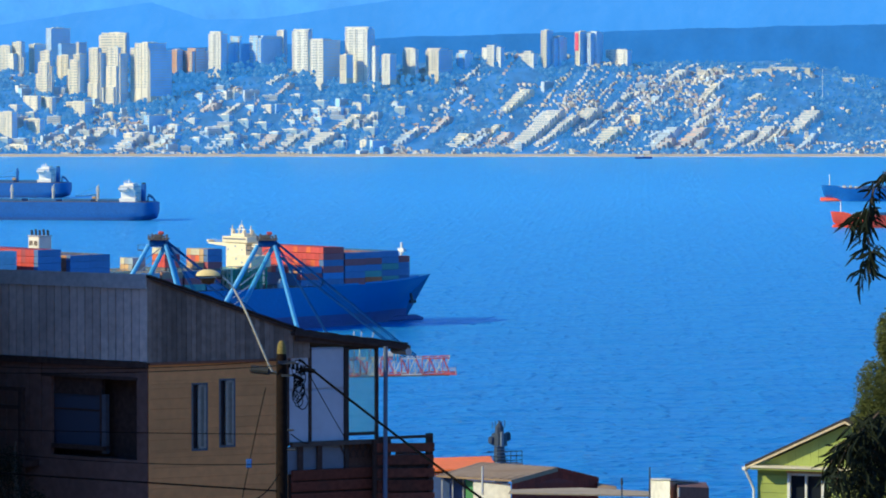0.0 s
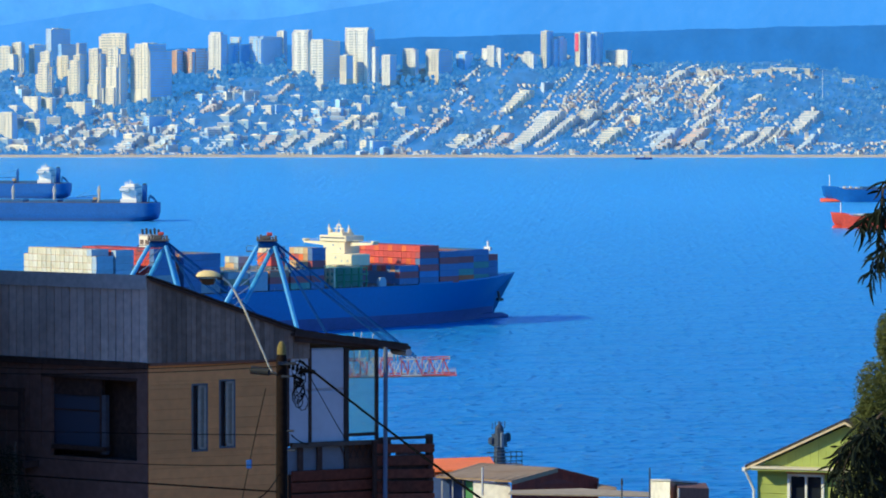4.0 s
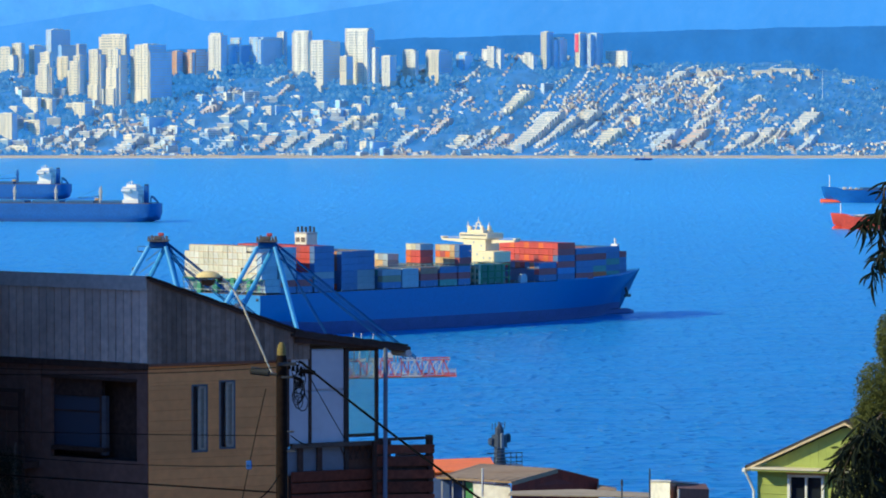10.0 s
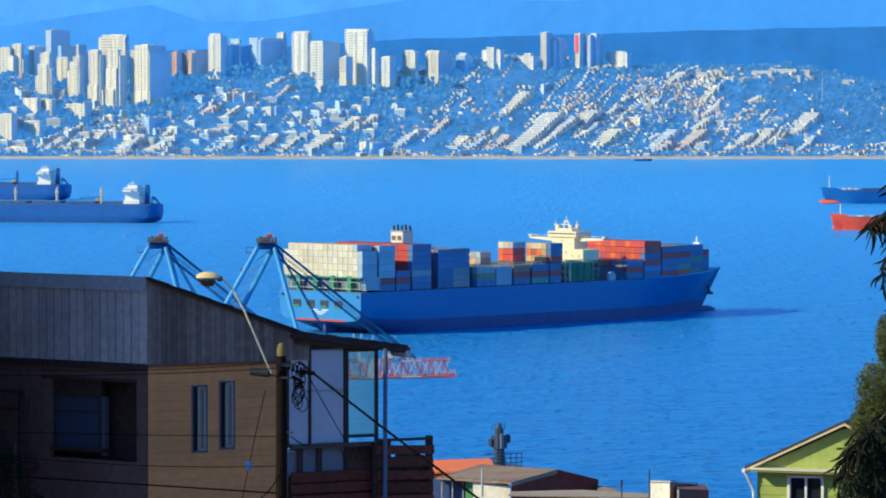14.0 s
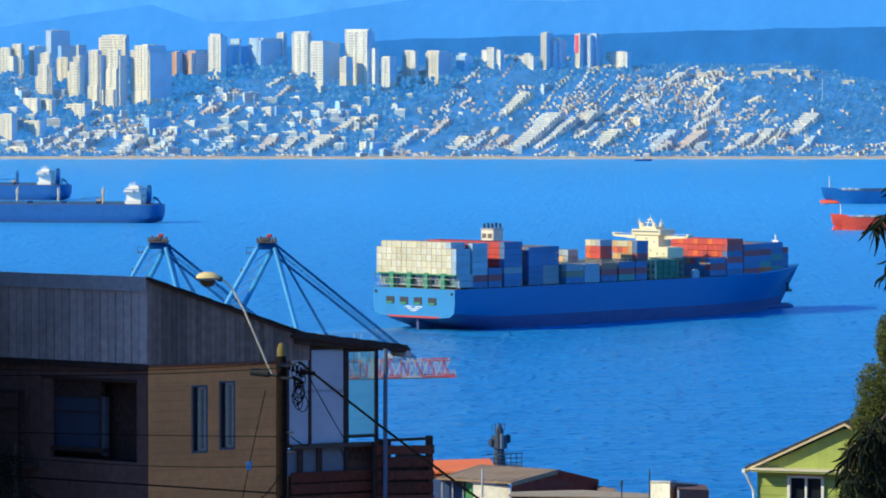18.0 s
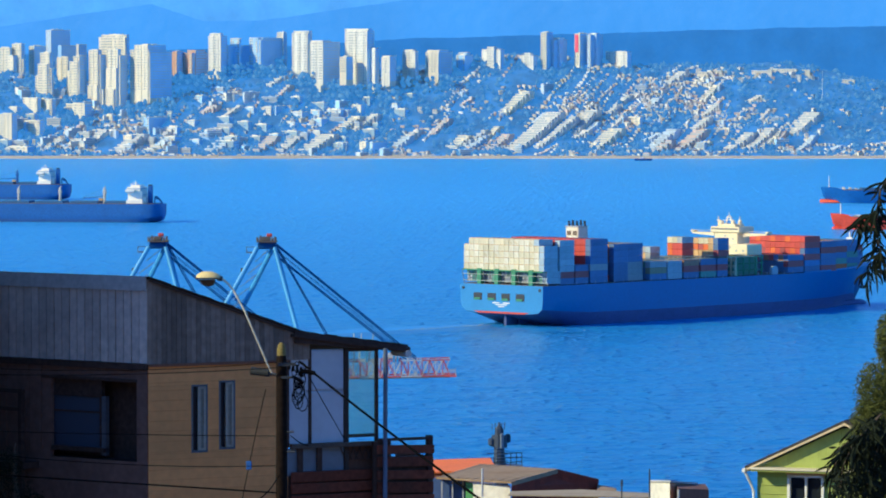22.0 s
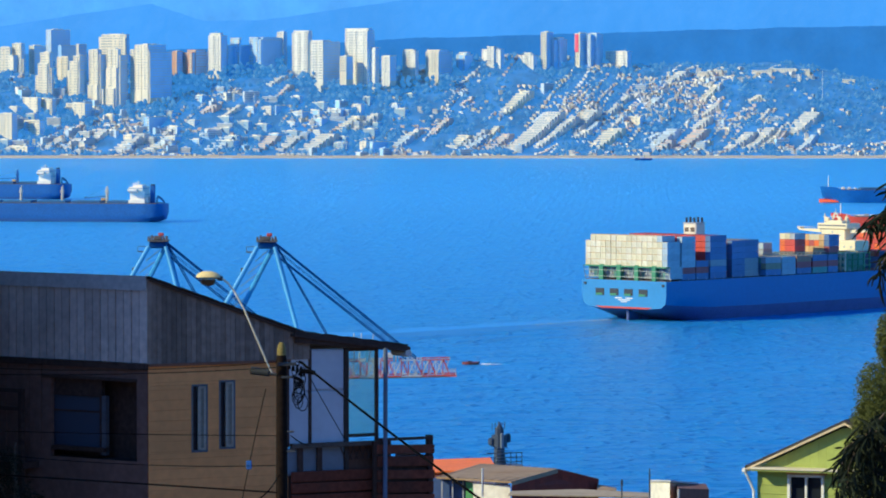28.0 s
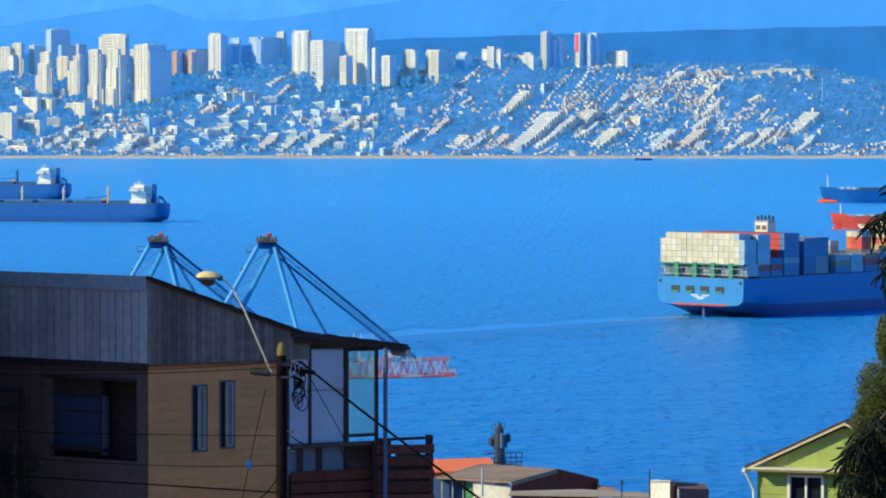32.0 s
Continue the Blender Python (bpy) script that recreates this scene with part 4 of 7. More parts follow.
part("louvre", Shape().box(38.9, 39.1, 0.9, 2.8, 31.6, 33.2), DECK, fun)
part("funnel_top", Shape().soft(38.8, 44.7, -2.8, 3.8, 34.6, 35.0, 0.1), GREYP, fun)
for k in range(5):
    part("exhaust_pipe", Shape().tube((40.2 + 0.8 * k, 2.8 - 1.2 * k, 35.0), (40.0 + 0.8 * k, 2.8 - 1.2 * k, 36.8 + 0.3 * (k % 2)), 0.42, n=8), DARK, fun)
# foremast and bow gear
part("foremast", Shape().tube((204, 0, DECKZ), (204, 0, 28.6), 0.7, 0.45).box(203.4, 204.6, -1.6, 1.6, 25.0, 26.4).tube((202, 0, DECKZ), (204, 0, 27), 0.3), WHITE, ship)
part("anchor", Shape().tube((203, -6.2, 10.2), (203.5, -6.7, 7.2), 0.5).box(202.2, 204.8, -7.3, -6.3, 6.6, 7.6), DARK, ship)
part("windlass", Shape().soft(196, 200, -4, 4, DECKZ + 0.4, DECKZ + 2.4, 0.2), GREYP, ship)
for i in range(28):
    u = 3 + 5.2 * i
    part("rail_post", Shape().box(u, u + 0.12, -19.7, -19.55, DECKZ, DECKZ + 1.1), GREYP, ship)

# wake carried along with the ship: smooth water on the far side of the track painted pale, a slick on the near side
# painted darker, both for reflected sky; foam at the rudder
WAKEP = mat("wake_pale_sheen", (0.056, 0.33, 0.735), 0.35, scale=0.03, var=0.10, bump=0.3, amount=0.5, stain=(0.04, 0.29, 0.66))
WAKED = mat("slick_dark_reflection", (0.011, 0.165, 0.45), 0.30, scale=0.03, var=0.12, bump=0.3, amount=0.5, stain=(0.016, 0.195, 0.50))
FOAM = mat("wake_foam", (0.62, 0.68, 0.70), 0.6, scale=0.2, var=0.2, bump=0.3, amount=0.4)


def wake_strip(y_in, y_out, seed, z):
    """A ragged strip astern; the inner edge is crisp, the outer one breaks into tongues."""
    s = Shape()
    n = 130
    v = []
    for i in range(n + 1):
        u = -3 - 310 * (i / n) ** 1.15
        k = i / n
        edge = y_in + 1.6 * noise.noise(Vector((u * 0.03, 0, seed))) + 0.5 * noise.noise(Vector((u * 0.14, 0, seed)))
        out = y_in + (y_out - y_in) * (0.55 + 0.45 * k) * (0.75 + 0.55 * noise.noise(Vector((u * 0.05, 3, seed))) + 0.5 * noise.noise(Vector((u * 0.21, 5, seed)))) * min(1, (1 - k) * 5 + 0.02) * min(1, 0.3 + k * 12)
        v += [(u, edge, z), (u, out, z)]
    s.add(v, [(2 * i, 2 * i + 2, 2 * i + 3, 2 * i + 1) for i in range(n)])
    rw = random.Random(seed)
    for i in range(150):
        u, y = -6 - 300 * rw.random(), y_in + (y_out - y_in) * rw.uniform(0.55, 1.5)
        L, w = rw.uniform(4, 15), rw.uniform(0.6, 2.2)
        s.add([(u, y, z + 0.01), (u - L * 0.5, y + w, z + 0.012), (u - L, y + 0.3, z + 0.01), (u - L * 0.5, y - w, z + 0.012)], [(0, 1, 2, 3)])
    return s


tagged(part("wake_pale", wake_strip(7, 36, 3, 0.05), WAKEP, ship, "smooth water along the ship's track, its pale sheen painted on"), kind="stuff")
tagged(part("wake_slick", wake_strip(6.4, -34, 4, 0.04), WAKED, ship, "slick water beside the ship's track, its dark reflection painted on"), kind="stuff")
foam = Shape()
rf_ = random.Random(5)
for i in range(130):
    u, y = -rf_.random() ** 1.6 * 46, rf_.gauss(5.5, 1.6)
    L, w = rf_.uniform(1, 4), rf_.uniform(0.15, 0.5)
    foam.add([(u, y, 0.09), (u - L * 0.5, y + w, 0.11), (u - L, y, 0.09), (u - L * 0.5, y - w, 0.11)], [(0, 1, 2, 3)])
tagged(part("wake_foam", foam, FOAM, ship, "broken white foam behind the rudder"), kind="stuff")


# ---- anchored ships ----
NAVY = mat("navy_hull_paint", (0.018, 0.122, 0.37), 0.5, scale=0.1)
REDH = mat("orange_red_hull_paint", (0.78, 0.085, 0.04), 0.5, scale=0.1, stain=(0.5, 0.04, 0.03))
CRTAN = mat("crane_cream_paint", (0.55, 0.51, 0.44), 0.6, scale=0.3)
TEAL = mat("steel_blue_hull_paint", (0.04, 0.14, 0.30), 0.5, scale=0.1)


def bulk_hull(L, B, F, hull, boot, ob, flip=1, sheer=1.5):
    """Full-bodied hull: rounded cruiser stern, flared bow with a raised forecastle and a bulb."""
    s = Shape()
    rings = []
    us = [0, 0.004, 0.012, 0.025, 0.045, 0.08, 0.14, 0.3, 0.6, 0.8, 0.86, 0.90, 0.93, 0.955, 0.975, 0.99, 1.0]
    for k in us:
        u = L * k
        a = min(1, k / 0.05)
        run = min(1, k / 0.10)
        f = min(1, (L - u) / (0.16 * L))
        stern = max(0.12, math.sqrt(max(0, 1 - (1 - a) ** 2)))
        bow = max(0.03, math.sin(f * math.pi / 2) ** 0.55)
        wl = max(0.02, math.sin(max(0.0, (f - 0.12) / 0.88) * math.pi / 2) ** 0.9)
        wd = B / 2 * (0.5 + 0.5 * stern) * bow
        zt = F + sheer * (1.0 if f < 0.55 else 0.0) + 0.8 * max(0, 1 - f) ** 2
        lift = (1 - run) ** 1.3
        lv = [(wd, zt), (B / 2 * (0.5 + 0.5 * stern) * (0.55 * bow + 0.45 * wl), F * 0.48), (B / 2 * (0.3 + 0.7 * stern) * wl, F * (0.17 + 0.20 * lift)), (B / 2 * 0.9 * (0.15 + 0.85 * run) * wl, -2 + 3.6 * lift)]
        back = -0.030 * L * (1 - f) ** 2
        rings.append([(flip * (u + (back if i > 1 else back * 0.4 if i else 0)), sg * lv[i][0], lv[i][1]) for sg, order in ((1, (0, 1, 2, 3)), (-1, (3, 2, 1, 0))) for i in order])
    s.loft(rings)
    s.s = [1 if (i % 8) in (2, 3, 4) else 0 for i in range(len(s.s))]
    s.s[-2:] = [0, 0]
    part("bulb", Shape().loft([[(flip * u, r * math.cos(a * math.pi / 4), 0.2 + r * 0.8 * math.sin(a * math.pi / 4)) for a in range(8)] for u, r in ((L * 0.93, 2.0), (L * 0.965, 2.2), (L * 0.985, 1.8), (L * 0.992, 0.6))]), boot, ob)
    return part("hull", s, [hull, boot], ob, smooth=True)


def bulk_carrier(m, L, B, F, hull, boot, label, cranes=(), flip=1):
    """A laden geared ship: hull, hatches, deck cranes, aft house with bridge and funnel. Stern at the origin, bow along +x (or -x)."""
    ob = thing("bulk_carrier", label, "cargo ship", m, "anchored ships")
    bulk_hull(L, B, F, hull, boot, ob, flip)
    part("deck", Shape().box(*sorted((flip * 4, flip * (L - 14))), -B * 0.42, B * 0.42, F - 0.1, F + 0.25), DECK, ob)
    x = lambda a, b: tuple(sorted((flip * a, flip * b)))
    h = part("deckhouse", Shape().soft(*x(11.5, 20.5), -B * 0.34, B * 0.34, F, F + 7.6, 0.15).soft(*x(11.0, 21.2), -B * 0.40, B * 0.40, F, F + 2.4, 0.15).soft(*x(9.6, 11.5), -B * 0.28, B * 0.28, F, F + 4.2, 0.15), SHIPW, ob, "white deckhouse")
    part("bridge", Shape().soft(*x(12.4, 21.0), -B * 0.38, B * 0.38, F + 7.6, F + 10.2, 0.15), SHIPW, h)
    for sg in (-1, 1):
        part("bridge_wing", Shape().prism([(flip * 15.5, sg * B * 0.34, F + 6.4), (flip * 15.5, sg * B * 0.34, F + 8.8), (flip * 15.5, sg * B * 0.52, F + 8.8), (flip * 15.5, sg * B * 0.52, F + 7.7)], (flip * 5.6, 0, 0)), SHIPW, h)
    part("upper_house", Shape().soft(*x(13.5, 19.5), -B * 0.22, B * 0.22, F + 10.2, F + 11.4, 0.15), SHIPW, h)
    part("bridge_window_band", Shape().box(*x(12.3, 21.1), -B * 0.385, B * 0.385, F + 8.9, F + 9.5), DPANE, h)
    for z in (3.0, 5.2):
        part("window_row", Shape().box(*x(11.45, 20.55), -B * 0.31, B * 0.31, F + z, F + z + 0.5), DPANE, h)
    part("mast", Shape().tube((flip * 17.5, 0, F + 9.8), (flip * 17.5, 0, F + 14.2), 0.35, 0.2).box(*x(17.1, 17.9), -2, 2, F + 12.2, F + 12.6), SHIPW, h)
    part("mast", Shape().tube((flip * 20, 2, F + 9.8), (flip * 20, 2, F + 12.6), 0.25), SHIPW, h)
    part("nav_light_pole", Shape().tube((flip * 21, -B * 0.3, F + 10.2), (flip * 21, -B * 0.3, F + 13.0), 0.22), SHIPW, h)
    part("mast_stay", Shape().tube((flip * 14.8, -3, F + 9.8), (flip * 17, 0, F + 13.2), 0.16), SHIPW, h)
    part("funnel", Shape().soft(*x(7.0, 9.6), -1.7, 1.7, F, F + 10.8, 0.3), NAVY, ob)
    part("funnel_cap", Shape().soft(*x(7.2, 9.4), -1.4, 1.4, F + 10.8, F + 11.6, 0.2), DARK, ob)
    for sy in (-1.2, 1.2):
        part("boat_ramp", Shape().path([(flip * 5.6, sy, F + 3.6), (flip * 4.0, sy, F + 3.2), (flip * 2.0, sy, F + 1.8), (flip * 0.8, sy, F)], 0.28, 6).tube((flip * 5.6, sy, F), (flip * 5.6, sy, F + 3.6), 0.2), TEAL, ob)
    part("lifeboat", Shape().loft([[(flip * u, r * math.cos(a * math.pi / 4), F + zc + r * math.sin(a * math.pi / 4)) for a in range(8)] for u, r, zc in ((2.0, 0.3, 2.4), (2.8, 0.7, 3.0), (4.6, 0.8, 4.0), (5.6, 0.4, 4.4))]), TEAL, ob)
    if not cranes:
        rp = random.Random(int(L))
        for k in range(26):
            a = 26 + (L - 40) * k / 26
            part("deck_pipe", Shape().soft(*x(a, a + rp.uniform(1.0, 3.6)), -B * 0.36, -B * 0.36 + rp.uniform(0.5, 3), F + 0.2, F + rp.uniform(0.6, 1.7), 0.05), rp.choice((SHIPW, CRTAN, CREAM)), ob)
        part("rail", Shape().box(*x(20, L - 8), -B * 0.47, -B * 0.46, F + 0.9, F + 1.05), SHIPW, ob)
    for k in range(5):
        a = 18 + (L - 42) * k / 5
        part("hatch_cover", Shape().soft(*x(a, a + (L - 42) / 5 - 4), -B * 0.3, B * 0.3, F + 0.2, F + 1.6, 0.2), TEAL, ob)
    for cu, jib, col in cranes:
        c = part("deck_crane", Shape().tube((flip * cu, 0, F), (flip * cu, 0, F + 9.6), 0.95, 0.8).soft(*x(cu - 0.95, cu + 1.0), -1.0, 1.0, F + 5.8, F + 8.0, 0.2).tube((flip * cu, 0, F + 9.6), (flip * (cu - 0.6), 0, F + 10.6), 0.3), col, ob)
        if jib:
            for sy in (-0.7, 0.7):
                part("jib", Shape().tube((flip * (cu + 1), sy, F + 4.2), (flip * (cu + jib), sy, F + 3.2), 0.32, 0.22), TEAL if col is CRTAN else col, c)
            part("hoist_wire", Shape().tube((flip * cu, 0, F + 9.4), (flip * (cu + jib), 0, F + 3.4), 0.09), TEAL, c)
            part("cab", Shape().soft(*x(cu + 1.2, cu + 3.6), -1.0, 1.0, F + 1.6, F + 3.2, 0.1), BOX["tan"], c)
    part("bow_mast", Shape().tube((flip * (L - 6), 0, F), (flip * (L - 6), 0, F + (8 if L < 130 else 10)), 0.4, 0.25), SHIPW, ob)
    for k in range(16):
        a = 12 + (L - 30) * k / 16
        part("rail_post", Shape().box(*x(a, a + 0.2), -B * 0.47, -B * 0.46, F, F + 1.2), SHIPW, ob)
    return ob


DEEPB = mat("deep_blue_hull_paint", (0.010, 0.13, 0.40), 0.5, scale=0.1)
BOOTD = mat("dark_boot_top", (0.034, 0.105, 0.285), 0.6, scale=0.2)
near_bulk = bulk_carrier(pose(-172.28, 2750, 0, 0, 0, 170), 150, 24, 11.2, NAVY, BOOTD, "dark blue laden bulk carrier with a white deckhouse, at anchor",
                         ((37, 14, CRTAN), (65, 0, CRTAN), (91, 0, CRTAN), (115, 0, CRTAN)))
bulk_carrier(pose(-267.68, 3240, 0, 0, 0, 170), 150, 24, 10.8, NAVY, BOOTD, "dark blue bulk carrier with white deckhouse, anchored farther out", ((38.5, 20, NAVY), (66, 20, NAVY)))
right_far = bulk_carrier(pose(263.37 + 150, 3160, 0, 0, 0, 183), 150, 22, 9.0, DEEPB, DEEPB, "deep blue tanker with a red forefoot, anchored far out", ())
part("forefoot", Shape().loft([[(u, w * math.cos(a * math.pi / 4), 0.6 + 2.0 * math.sin(a * math.pi / 4)) for a in range(8)] for u, w in ((124, 9), (140, 6.4), (147, 3.0), (150.5, 0.6))]), REDH, right_far)
bulk_carrier(pose(224.99 + 120, 2636, 0, 0, 0, 184), 120, 20, 7.0, REDH, REDH, "bright orange-red tanker at anchor", ())


# ---- port: quay, gantry cranes, moored naval vessel ----
CONC = mat("concrete", (0.32, 0.31, 0.29), 0.9, scale=0.2)
q = Shape().soft(-150, 40, 770, 850, -3, 3, 0.3)
tagged(part("quay", q, CONC), "grey concrete quay of the container terminal", "quay", kind="structure")
CBLUE = mat("crane_blue_paint", (0.07, 0.36, 0.66), 0.45, scale=0.3, var=0.08)
CDARK = mat("crane_dark_blue_paint", (0.010, 0.075, 0.22), 0.7, scale=0.3, spec=0.15)
CRED = mat("crane_red_paint", (0.62, 0.09, 0.07), 0.5, scale=0.4)
CWHITE = mat("crane_white_paint", (0.60, 0.57, 0.52), 0.5, scale=0.4)
HAZEL = mat("platform_grating", (0.13, 0.11, 0.095), 0.7, scale=0.6)


def gantry_crane(m, label):
    """Ship-to-shore crane. Origin below the apex at quay level; the boom runs along +x."""
    ob = thing("gantry_crane", label, "crane", m, "terminal cranes")
    AZ = 58.2
    dy = 9.0
    part("apex_head", Shape().soft(-1.6, 1.6, -dy * 0.30, dy * 0.30, AZ - 0.9, AZ + 0.3, 0.2), CDARK, ob)
    part("apex_platform", Shape().box(-1.8, 1.8, -dy * 0.36, dy * 0.36, AZ + 0.3, AZ + 0.45), HAZEL, ob)
    for sx in (-1.8, -0.9, 0, 0.9, 1.7):
        part("railing_post", Shape().box(sx, sx + 0.1, -dy * 0.36, -dy * 0.36 + 0.1, AZ + 0.5, AZ + 1.25), HAZEL, ob)
    part("railing", Shape().box(-1.8, 1.8, -dy * 0.36, -dy * 0.36 + 0.1, AZ + 1.2, AZ + 1.28).box(-1.8, 1.8, -dy * 0.36, -dy * 0.36 + 0.1, AZ + 0.95, AZ + 1.03), HAZEL, ob)
    part("sheave_housing", Shape().soft(-0.9, 0.6, -1.0, 1.0, AZ + 0.45, AZ + 1.2, 0.15), HAZEL, ob)
    for sx, h2 in ((-1.6, 0.6), (-1.1, 1.0), (1.0, 0.6), (1.5, 0.8)):
        part("sheave", Shape().tube((sx, -1.6, AZ + 0.45), (sx, -1.6, AZ + 0.45 + h2), 0.22, 0.16, 8), HAZEL, ob)
    part("side_platform", Shape().box(-3.6, -1.9, -2.6, -0.6, AZ - 1.6, AZ - 1.45).box(-3.6, -3.5, -2.6, -2.5, AZ - 1.45, AZ - 0.5).box(-3.6, -1.9, -2.6, -2.5, AZ - 0.6, AZ - 0.5), HAZEL, ob)
    part("beacon", Shape().soft(-0.1, 0.9, -0.4, 0.4, AZ + 1.2, AZ + 1.75, 0.1), CRED, ob)
    for k, off in ((-1, 0.0), (1, 2.7)):
        part("back_leg", Shape().tube((-1.6 + off, k * dy * 0.3, AZ - 0.6), (-13.0 + off * 1.25, k * dy, 37.0), 0.42, 0.5, 8), CBLUE, ob)
    for k in (-1, 1):
        part("front_leg", Shape().tube((1.4, k * dy * 0.3, AZ - 0.6), (6.8 - 0.5 * k, k * dy, 37.0), 0.36, 0.42, 8), CBLUE, ob)
        for end, top, r in ((26.4, 0.2, 0.13), (24.6, 2.2, 0.12), (25.5, 1.2, 0.05)):
            part("stay", Shape().tube((1.6, k * 1.6, AZ - top), (end, k * 3.0, 37.8), r, n=6), CDARK, ob)
        part("inner_stay", Shape().tube((1.7, k * 1.6, AZ - 0.6), (13.1, k * 3.0, 37.4), 0.11, n=6), CDARK, ob)
    for k in range(7):
        z0 = 42 + 2.2 * k
        part("ladder_brace", Shape().tube((-9.6 + 1.28 * k, -dy + 0.9 * k, z0), (-6.6 + 1.1 * k, dy * 0.9 - 0.9 * k, z0 + 1.6), 0.09, n=5), GREYP, ob)
    part("service_hook", Shape().path([(-2.0, -2, AZ - 1.6), (-3.2, -2, AZ - 3.4), (-4.0, -2, AZ - 4.6)], 0.12).box(-4.6, -3.6, -2.4, -1.6, AZ - 5.0, AZ - 4.3), HAZEL, ob)
    # boom: lattice girder, the outer third in red and white
    zb, zt, w = 34.5, 37.3, 3.0
    rise = lambda x: 0.02 * max(0, x - 10)
    for sy in (-w, w):
        for zz in (zb, zt):
            part("boom_chord", Shape().box(-34, 14, sy - 0.2, sy + 0.2, zz - 0.2, zz + 0.2), CBLUE, ob)
        for i in range(16):
            x0 = -34 + 3 * i
            part("boom_lattice", Shape().tube((x0, sy, zb), (x0 + 3, sy, zt) if i % 2 else (x0, sy, zt), 0.12, n=5), CBLUE, ob)
        for i in range(15):
            x0, x1 = 14 + 1.22 * i, 14 + 1.22 * (i + 1)
            c = CRED if i in (0, 1, 5, 6, 7, 11, 12, 13, 14) else CWHITE
            seg = Shape().tube((x0, sy, zb + rise(x0)), (x1, sy, zb + rise(x1)), 0.13, n=6)
            part("boom_chord", Shape().tube((x0, sy, zt + rise(x0)), (x1, sy, zt + rise(x1)), 0.11, n=6), c, ob)
            bs = part("boom_section", seg, c, ob)
            part("boom_post", Shape().tube((x0, sy, zb + rise(x0)), (x0, sy, zt + rise(x0)), 0.075, n=5), CWHITE if i % 3 == 1 else CRED, bs)
            part("boom_counter_brace", Shape().tube((x0, sy, zt + rise(x0)), (x1, sy, zb + rise(x1)), 0.05, n=5) if i % 2 else Shape().tube((x0, sy, zb + rise(x0)), (x1, sy, zt + rise(x1)), 0.05, n=5), CWHITE, bs)
            part("boom_diagonal", Shape().tube((x0, sy, zb + rise(x0)), (x1, sy, zt + rise(x1)), 0.075, n=5) if i % 2 else Shape().tube((x0, sy, zt + rise(x0)), (x1, sy, zb + rise(x1)), 0.075, n=5), CWHITE if i % 2 else CRED, bs)
    for i in range(11):
        x0 = 14 + 1.83 * i
        part("boom_tie", Shape().tube((x0, -w, zb + rise(x0)), (x0, w, zb + rise(x0)), 0.08, n=5).tube((x0, -w, zt + rise(x0)), (x0, w, zt + rise(x0)), 0.08, n=5), CRED if i % 2 else CWHITE, ob)
        if i < 10:
            part("boom_brace", Shape().tube((x0, -w, zt + rise(x0)), (x0 + 1.83, w, zt + rise(x0)), 0.07, n=5), CWHITE, ob)
            part("boom_brace", Shape().tube((x0, -w, zb + rise(x0)), (x0 + 1.83, w, zb + rise(x0)), 0.07, n=5), CRED if i % 2 else CWHITE, ob)
            part("walkway_plate", Shape().box(x0, x0 + 1.8, -w - 0.9, -w - 0.1, zb + rise(x0) - 0.25, zb + rise(x0) - 0.1), HAZEL, ob)
    part("boom_tip_platform", Shape().box(31.4, 33.5, -w - 0.6, w + 0.6, zb + 0.25, zb + 0.5), CRED, ob)
    for sy in (-w - 0.5, 0, w + 0.5):
        part("tip_railing", Shape().box(31.4, 33.4, sy, sy + 0.1, zb + 1.1, zb + 1.2).box(33.3, 33.4, sy, sy + 0.1, zb + 0.5, zb + 1.4), CWHITE, ob)
    part("trolley", Shape().soft(20.5, 23.5, -2, 2, zt + 0.6, zt + 1.4, 0.1), CWHITE, ob)
    # pale poles on the boom as fittings of the stays, no lamps
    for x, lean_ in ((15.4, 0.0), (16.5, 0.25), (18.4, 0.5)):
        part("floodlight_pole", Shape().tube((x - lean_, -2.6, zt), (x + lean_, -2.6, 42.4), 0.16, 0.10, 6), CWHITE, ob)
    for x in (14.0, 17.5, 22.3, 22.9):
        part("stay_bracket", Shape().box(x, x + 0.35, -3.2, -2.8, zt, zt + 2.0), CBLUE, ob)
    for x in (-13, 7):
        for sy in (-dy, dy):
            leg = part("portal_leg", Shape().soft(x - 0.9, x + 0.9, sy - 0.7, sy + 0.7, 1.2, 37.4, 0.15), CBLUE, ob)
            part("bogie", Shape().soft(x - 1.2, x + 1.2, sy - 3.5, sy + 3.5, 0, 1.4, 0.2), CDARK, leg)
        part("sill_beam", Shape().soft(x - 0.7, x + 0.7, -dy, dy, 12, 13.6, 0.1), CBLUE, ob)
        part("cross_beam", Shape().soft(x - 0.7, x + 0.7, -dy, dy, 36.6, 38.0, 0.1), CBLUE, ob)
    return ob


cr = gantry_crane(pose(-31.10, 800, 3.0), "blue ship-to-shore gantry crane with a red and white boom tip")
copy_thing(cr, pose(-50.43, 802, 3.0))

NAVAL = mat("naval_grey_paint", (0.16, 0.19, 0.22), 0.6, scale=0.3)
NAVD = mat("naval_dark_paint", (0.035, 0.05, 0.075), 0.6, scale=0.3)
nv = thing("naval_vessel", "grey naval vessel with a tall dark sensor mast, moored", "ship", pose(8.75, 700, 0, 0, 0, 20))
h = Shape()
h.loft([[(u, sg * w, z) for sg, lv in ((1, 0), (-1, 1)) for w, z in ([(wd, 6), (ww, 0), (ww * 0.6, -3)] if lv == 0 else [(ww * 0.6, -3), (ww, 0), (wd, 6)])] for u, wd, ww in ((-45, 5, 4), (-30, 6.5, 6), (0, 7, 6.5), (25, 6, 4.5), (42, 2.5, 1), (50, 0.3, 0.1))])
part("hull", h, NAVAL, nv)
